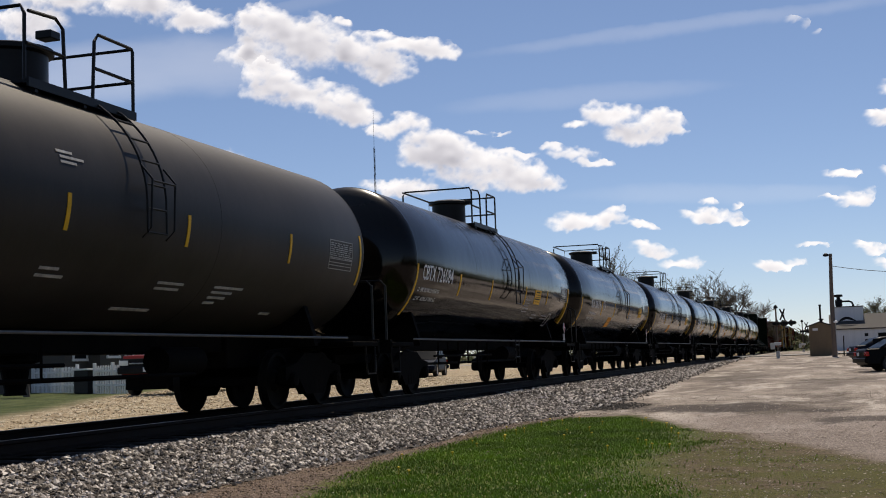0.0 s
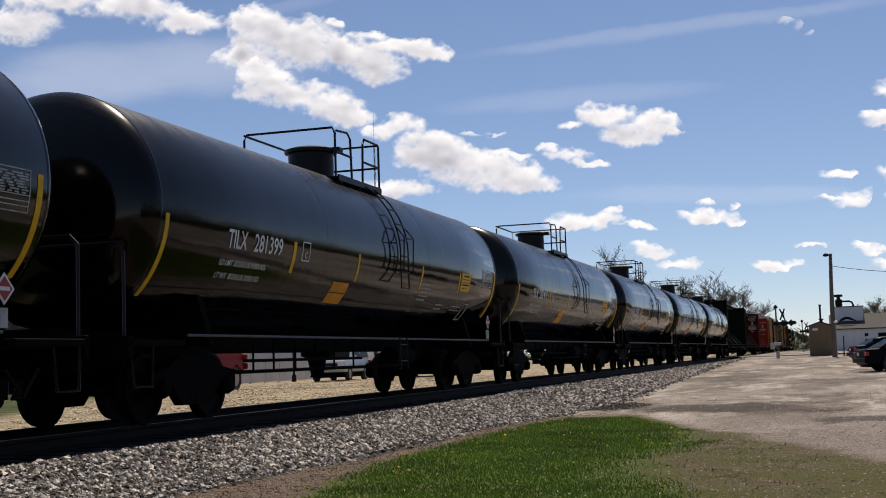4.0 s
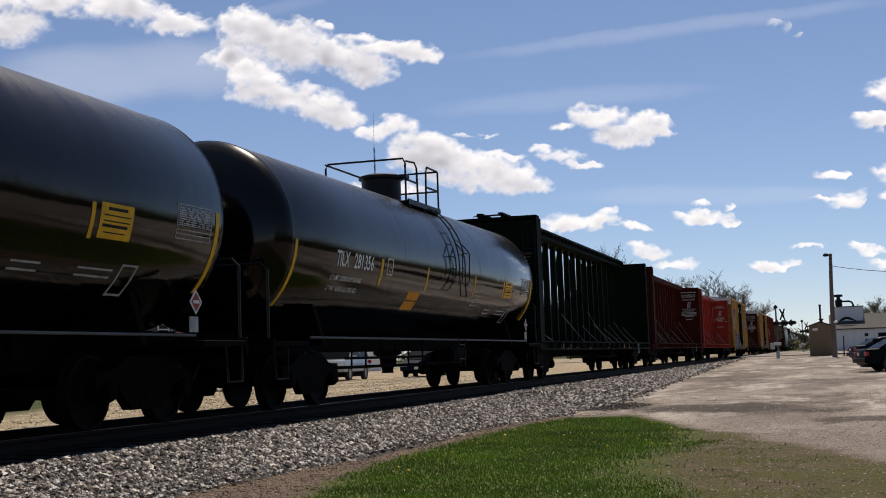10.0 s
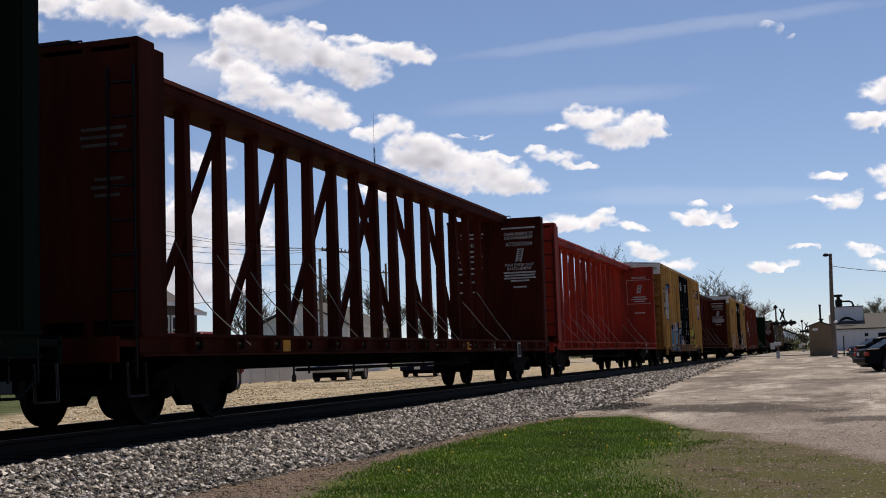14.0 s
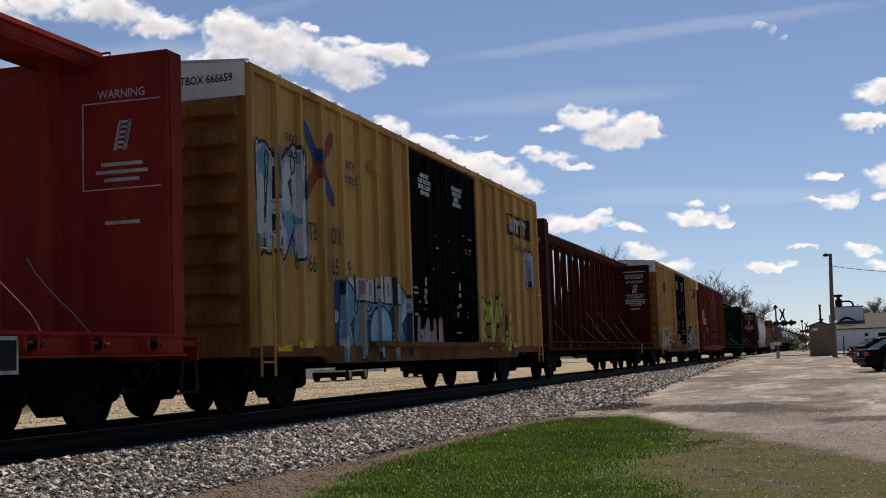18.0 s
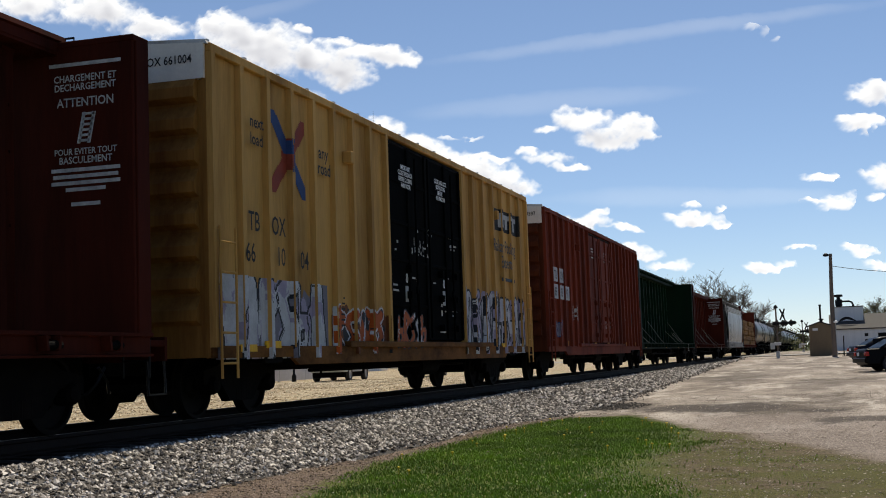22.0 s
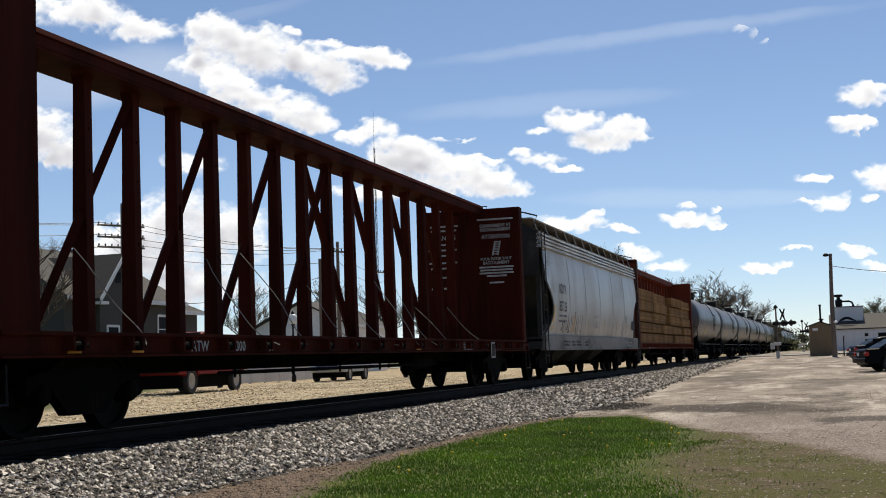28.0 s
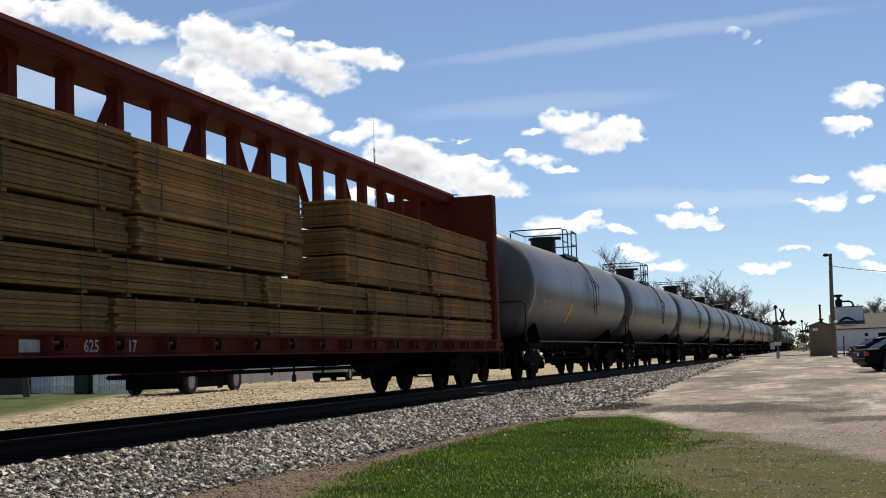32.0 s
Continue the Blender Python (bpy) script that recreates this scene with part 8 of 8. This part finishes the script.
blades("grass", 66000, 2.8, 9.0, 10.8, 27.0, 0.042, grass_share, M["grass"], "fresh green spring grass on the verge")
blades("thin_grass", 30000, 5.5, 10.6, 10.8, 25.0, 0.014, thin_share, M["olive"], "short worn olive turf on the verge")
blades("dead_weeds", 2500, 2.3, 4.4, 10.8, 27.0, 0.03, lambda x, y: 0.5 if x < verge_left(y) + 0.2 else 0.0, M["straw"], "dead straw-coloured weeds beside the ballast")
g = Geo()
for k in range(60):
    x, y = gr.uniform(3.4, 7.2), 26.5 - 13 * gr.random() ** 2
    if gr.random() < grass_share(x, y):
        z = lumpy(x, y) + gr.uniform(0.06, 0.12)
        g.lathe([(0.004, -0.08), (0.004, -0.005), (0.022, 0.0), (0.02, 0.012), (0.003, 0.016)], 2, (x, y, z), 7)
tagged(part("dandelions", g, M["dandelion"]), "yellow dandelion heads in the grass", "flowers", kind="stuff")


# ---- sky: drifting clouds far behind everything ----
def lattice(ix, iy, seed):
    h = (ix * 374761393 + iy * 668265263 + seed * 974711) & 0x7FFFFFFF
    h = ((h ^ (h >> 13)) * 1274126177) & 0x7FFFFFFF
    return ((h ^ (h >> 16)) & 0xFFFF) / 65535.0


def billow(x, y, seed, octaves=5):
    """Layered value noise on arrays, 0 to 1."""
    total, amp, norm = 0.0, 1.0, 0.0
    for o in range(octaves):
        ix, iy = np.floor(x).astype(np.int64), np.floor(y).astype(np.int64)
        fx, fy = x - ix, y - iy
        fx, fy = fx * fx * (3 - 2 * fx), fy * fy * (3 - 2 * fy)
        a, b = lattice(ix, iy, seed + o), lattice(ix + 1, iy, seed + o)
        c, d = lattice(ix, iy + 1, seed + o), lattice(ix + 1, iy + 1, seed + o)
        total = total + amp * ((a * (1 - fx) + b * fx) * (1 - fy) + (c * (1 - fx) + d * fx) * fy)
        norm += amp
        x, y, amp = x * 2.03 + 7.1, y * 2.03 + 3.7, amp * 0.55
    return total / norm


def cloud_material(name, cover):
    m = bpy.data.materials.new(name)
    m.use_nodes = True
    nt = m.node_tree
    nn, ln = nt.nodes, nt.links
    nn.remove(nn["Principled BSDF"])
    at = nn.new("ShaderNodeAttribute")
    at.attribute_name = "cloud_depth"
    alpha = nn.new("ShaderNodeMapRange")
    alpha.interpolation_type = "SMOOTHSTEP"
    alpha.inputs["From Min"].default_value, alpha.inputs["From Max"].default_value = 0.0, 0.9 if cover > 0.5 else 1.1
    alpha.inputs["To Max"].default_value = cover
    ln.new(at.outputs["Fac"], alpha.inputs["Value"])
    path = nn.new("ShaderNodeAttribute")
    path.attribute_name = "cloud_shade"
    # clouds glow; their light and shade are painted into the emission colour
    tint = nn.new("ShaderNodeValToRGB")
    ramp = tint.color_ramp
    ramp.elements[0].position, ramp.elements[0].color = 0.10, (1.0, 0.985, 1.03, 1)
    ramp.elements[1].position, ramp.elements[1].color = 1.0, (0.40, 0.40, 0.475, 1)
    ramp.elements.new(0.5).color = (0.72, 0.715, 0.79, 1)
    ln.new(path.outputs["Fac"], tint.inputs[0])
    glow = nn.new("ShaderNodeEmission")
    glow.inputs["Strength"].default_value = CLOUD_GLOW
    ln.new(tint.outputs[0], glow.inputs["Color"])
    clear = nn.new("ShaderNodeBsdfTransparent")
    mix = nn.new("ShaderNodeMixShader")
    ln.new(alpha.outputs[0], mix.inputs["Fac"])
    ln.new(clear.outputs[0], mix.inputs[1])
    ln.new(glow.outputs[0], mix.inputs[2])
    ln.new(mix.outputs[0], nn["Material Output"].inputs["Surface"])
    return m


FAR = 3000.0
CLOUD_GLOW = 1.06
COVERS = {}


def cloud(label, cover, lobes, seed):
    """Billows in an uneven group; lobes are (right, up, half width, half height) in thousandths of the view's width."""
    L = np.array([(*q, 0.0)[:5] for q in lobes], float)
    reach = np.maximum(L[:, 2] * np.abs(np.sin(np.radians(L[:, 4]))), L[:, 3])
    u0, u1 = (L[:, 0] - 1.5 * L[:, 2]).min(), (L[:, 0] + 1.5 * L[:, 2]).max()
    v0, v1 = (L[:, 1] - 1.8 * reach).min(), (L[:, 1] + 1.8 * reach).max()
    step = 1.0
    us, vs = np.arange(u0, u1 + step, step), np.arange(v0, v1 + step, step)
    U, V = np.meshgrid(us, vs)
    soft = cover < 0.3
    wide = 0.25 if soft else 1.0
    su = U + wide * (26 * (billow(U / 42, V / 34, seed + 50, 4) - 0.5) + 9 * (billow(U / 9, V / 9, seed + 20, 3) - 0.5))
    sv = V + wide * (20 * (billow(U / 40, V / 30, seed + 90, 4) - 0.5) + 8 * (billow(U / 9, V / 8, seed + 70, 3) - 0.5))
    e = np.zeros_like(U)
    for a, b, rx, ry, tilt in L:
        c, s = math.cos(math.radians(tilt)), math.sin(math.radians(tilt))
        p, w = (su - a) * c + (sv - b) * s, (sv - b) * c - (su - a) * s
        w = np.where(w < 0, w * 1.25, w)
        e = e + np.exp(4.0 * np.clip(1.0 - (p / (rx * 1.12)) ** 2 - (w / (ry * 1.14)) ** 2, -2.0, 1.0))
    e = np.log(e) / 4.0
    puffs = 1 - np.abs(2 * billow(U / 15, V / 12, seed, 5) - 1)
    fine = billow(U / 19, V / 14, seed + 33, 6)
    if soft:
        d = e + 0.5 * (billow(U / 70, V / 22, seed, 4) - 0.5)
    else:
        d = e * 0.9 + 1.1 * (fine - 0.52) + 0.45 * (puffs - 0.72) + 0.06
        d = np.where(e < -0.32, d - 3 * (-0.32 - e), d)
    # painted shade: length of the way of the sunlight through the cloud, from above
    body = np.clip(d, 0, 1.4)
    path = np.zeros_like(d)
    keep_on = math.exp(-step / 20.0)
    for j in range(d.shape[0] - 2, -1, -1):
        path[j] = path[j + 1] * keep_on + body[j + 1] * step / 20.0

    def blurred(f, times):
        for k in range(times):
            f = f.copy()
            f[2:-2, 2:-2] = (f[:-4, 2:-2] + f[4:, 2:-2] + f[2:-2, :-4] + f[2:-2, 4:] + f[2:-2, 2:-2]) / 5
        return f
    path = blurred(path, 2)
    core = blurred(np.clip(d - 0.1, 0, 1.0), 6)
    # billows turned to the sky painted bright, their undersides dull
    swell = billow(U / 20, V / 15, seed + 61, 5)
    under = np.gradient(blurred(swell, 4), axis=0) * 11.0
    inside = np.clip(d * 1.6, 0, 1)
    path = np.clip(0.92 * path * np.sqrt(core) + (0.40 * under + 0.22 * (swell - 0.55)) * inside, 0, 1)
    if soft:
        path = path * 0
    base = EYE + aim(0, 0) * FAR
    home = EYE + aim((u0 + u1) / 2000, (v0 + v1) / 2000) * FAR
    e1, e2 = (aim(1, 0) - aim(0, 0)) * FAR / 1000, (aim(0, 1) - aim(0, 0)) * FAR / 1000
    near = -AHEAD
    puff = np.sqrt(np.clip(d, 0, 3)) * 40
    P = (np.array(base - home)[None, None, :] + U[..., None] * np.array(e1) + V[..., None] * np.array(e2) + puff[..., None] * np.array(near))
    ny, nx = U.shape
    keep = d > -0.02
    cell = keep[:-1, :-1] | keep[1:, :-1] | keep[:-1, 1:] | keep[1:, 1:]
    ids = np.arange(ny * nx).reshape(ny, nx)
    quads = np.stack([ids[:-1, :-1], ids[:-1, 1:], ids[1:, 1:], ids[1:, :-1]], -1)[cell]
    used = np.unique(quads)
    renum = np.zeros(ny * nx, np.int64)
    renum[used] = np.arange(len(used))
    me = bpy.data.meshes.new("cloud")
    me.from_pydata(P.reshape(-1, 3)[used].tolist(), [], renum[quads].tolist())
    me.shade_smooth()
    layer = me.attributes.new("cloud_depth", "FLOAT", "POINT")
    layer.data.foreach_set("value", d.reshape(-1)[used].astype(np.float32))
    layer = me.attributes.new("cloud_shade", "FLOAT", "POINT")
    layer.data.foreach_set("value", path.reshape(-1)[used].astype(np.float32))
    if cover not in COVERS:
        COVERS[cover] = cloud_material("self_lit_cloud", cover)
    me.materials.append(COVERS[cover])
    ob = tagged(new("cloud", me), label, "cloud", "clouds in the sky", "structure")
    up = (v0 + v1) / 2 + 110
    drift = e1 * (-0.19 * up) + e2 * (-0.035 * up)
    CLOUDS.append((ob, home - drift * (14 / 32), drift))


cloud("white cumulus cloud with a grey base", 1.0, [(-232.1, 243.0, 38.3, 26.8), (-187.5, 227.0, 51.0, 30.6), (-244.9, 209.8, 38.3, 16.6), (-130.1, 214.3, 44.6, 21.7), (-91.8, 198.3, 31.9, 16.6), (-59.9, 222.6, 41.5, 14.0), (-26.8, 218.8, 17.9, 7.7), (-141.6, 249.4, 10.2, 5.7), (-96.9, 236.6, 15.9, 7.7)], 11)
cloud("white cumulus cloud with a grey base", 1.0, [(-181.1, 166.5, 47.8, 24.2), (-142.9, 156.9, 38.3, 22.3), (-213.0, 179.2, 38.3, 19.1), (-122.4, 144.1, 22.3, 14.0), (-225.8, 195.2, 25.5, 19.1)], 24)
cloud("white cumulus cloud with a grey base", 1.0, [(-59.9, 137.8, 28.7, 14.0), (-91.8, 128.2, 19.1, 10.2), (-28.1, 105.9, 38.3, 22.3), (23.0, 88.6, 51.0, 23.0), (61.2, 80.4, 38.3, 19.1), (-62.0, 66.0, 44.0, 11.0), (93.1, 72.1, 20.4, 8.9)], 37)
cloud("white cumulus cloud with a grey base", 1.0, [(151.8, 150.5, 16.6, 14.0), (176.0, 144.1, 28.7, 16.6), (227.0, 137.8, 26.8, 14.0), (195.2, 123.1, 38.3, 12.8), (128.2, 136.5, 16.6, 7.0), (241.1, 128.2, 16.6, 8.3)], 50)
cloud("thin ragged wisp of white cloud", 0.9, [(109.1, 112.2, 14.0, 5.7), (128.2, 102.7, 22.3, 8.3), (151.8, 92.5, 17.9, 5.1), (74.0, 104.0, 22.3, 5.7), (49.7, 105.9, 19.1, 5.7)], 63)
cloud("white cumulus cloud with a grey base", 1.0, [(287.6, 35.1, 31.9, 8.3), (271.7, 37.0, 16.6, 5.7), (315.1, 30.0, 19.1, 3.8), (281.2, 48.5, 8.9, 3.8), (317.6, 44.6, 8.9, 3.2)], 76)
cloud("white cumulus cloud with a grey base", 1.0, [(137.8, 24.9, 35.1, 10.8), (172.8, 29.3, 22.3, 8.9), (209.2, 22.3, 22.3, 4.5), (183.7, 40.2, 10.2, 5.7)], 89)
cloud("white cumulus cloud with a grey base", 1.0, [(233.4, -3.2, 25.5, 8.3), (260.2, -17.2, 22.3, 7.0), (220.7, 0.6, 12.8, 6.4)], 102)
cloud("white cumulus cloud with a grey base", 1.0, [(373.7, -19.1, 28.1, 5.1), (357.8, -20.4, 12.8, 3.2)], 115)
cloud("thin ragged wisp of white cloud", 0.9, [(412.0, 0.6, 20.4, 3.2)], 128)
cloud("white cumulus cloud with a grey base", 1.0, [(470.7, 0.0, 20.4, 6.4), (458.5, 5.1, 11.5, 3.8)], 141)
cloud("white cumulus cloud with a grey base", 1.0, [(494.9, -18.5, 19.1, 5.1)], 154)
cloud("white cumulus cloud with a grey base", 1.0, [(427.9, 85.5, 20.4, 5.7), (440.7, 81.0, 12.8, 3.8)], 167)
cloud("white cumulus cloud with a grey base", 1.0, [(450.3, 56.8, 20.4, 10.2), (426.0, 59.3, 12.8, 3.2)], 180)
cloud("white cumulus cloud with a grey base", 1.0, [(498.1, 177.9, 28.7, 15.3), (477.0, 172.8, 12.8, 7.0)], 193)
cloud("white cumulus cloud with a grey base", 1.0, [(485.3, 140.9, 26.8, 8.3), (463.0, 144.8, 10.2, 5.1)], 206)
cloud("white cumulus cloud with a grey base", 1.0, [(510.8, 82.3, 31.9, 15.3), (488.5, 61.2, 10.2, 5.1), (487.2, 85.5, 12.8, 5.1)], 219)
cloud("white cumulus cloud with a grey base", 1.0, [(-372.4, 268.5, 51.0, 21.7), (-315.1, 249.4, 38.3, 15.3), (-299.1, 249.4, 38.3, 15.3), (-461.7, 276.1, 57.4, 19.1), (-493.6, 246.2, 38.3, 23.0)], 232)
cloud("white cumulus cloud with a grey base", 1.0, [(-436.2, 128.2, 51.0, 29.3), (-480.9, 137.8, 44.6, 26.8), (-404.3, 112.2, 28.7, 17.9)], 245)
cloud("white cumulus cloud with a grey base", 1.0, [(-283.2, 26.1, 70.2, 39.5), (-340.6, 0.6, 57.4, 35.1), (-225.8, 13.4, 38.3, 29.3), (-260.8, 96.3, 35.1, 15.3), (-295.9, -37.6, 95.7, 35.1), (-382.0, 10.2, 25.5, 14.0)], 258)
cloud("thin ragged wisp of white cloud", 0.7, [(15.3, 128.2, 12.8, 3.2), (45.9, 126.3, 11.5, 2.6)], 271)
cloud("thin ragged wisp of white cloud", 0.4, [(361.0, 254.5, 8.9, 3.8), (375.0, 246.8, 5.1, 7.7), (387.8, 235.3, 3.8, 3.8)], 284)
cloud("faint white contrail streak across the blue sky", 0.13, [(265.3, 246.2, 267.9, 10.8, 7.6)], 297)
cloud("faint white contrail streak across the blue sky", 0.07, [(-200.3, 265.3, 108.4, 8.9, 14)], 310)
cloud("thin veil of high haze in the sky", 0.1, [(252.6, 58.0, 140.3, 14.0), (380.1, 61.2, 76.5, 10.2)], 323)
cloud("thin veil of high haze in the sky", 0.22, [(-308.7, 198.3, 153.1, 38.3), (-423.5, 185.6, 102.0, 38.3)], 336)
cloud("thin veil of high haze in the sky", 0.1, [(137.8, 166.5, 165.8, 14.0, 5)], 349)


# ---- what moves ----
def travelled(t):
    return 11.188 * t + 0.06034 * t ** 2 - 0.00362 * t ** 3 + 0.00006026 * t ** 4


def motions():
    for car, start in TRAIN:
        walk(car, [(2 * k, pose(0, start - travelled(2 * k), 0)) for k in range(17)])
    for load, start, at in LOADS:
        walk(load, [(2 * k, pose(at[0], start + at[1] - travelled(2 * k), at[2])) for k in range(17)])
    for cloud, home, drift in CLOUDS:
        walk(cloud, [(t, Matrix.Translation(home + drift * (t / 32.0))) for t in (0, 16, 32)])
    # all wheels of the train turn alike: key one front and one rear axle, and let the others turn by them
    first = {}
    for w in WHEELSETS:
        side = w.location.y > 0
        if side not in first:
            first[side] = w
            walk(w, [(k / 30, pose(0, w.location.y, 0.4575, math.degrees(travelled(k / 30) / 0.4575) % 360)) for k in range(961)])
    for ob in scene.objects:
        if ob.name.startswith("wheelset") and ob not in first.values():
            lead = first[ob.location.y > 0]
            ob.rotation_mode = "QUATERNION"
            keys = ob.animation_data_create()
            keys.action = lead.animation_data.action
            keys.action_slot = lead.animation_data.action_slot


motions()
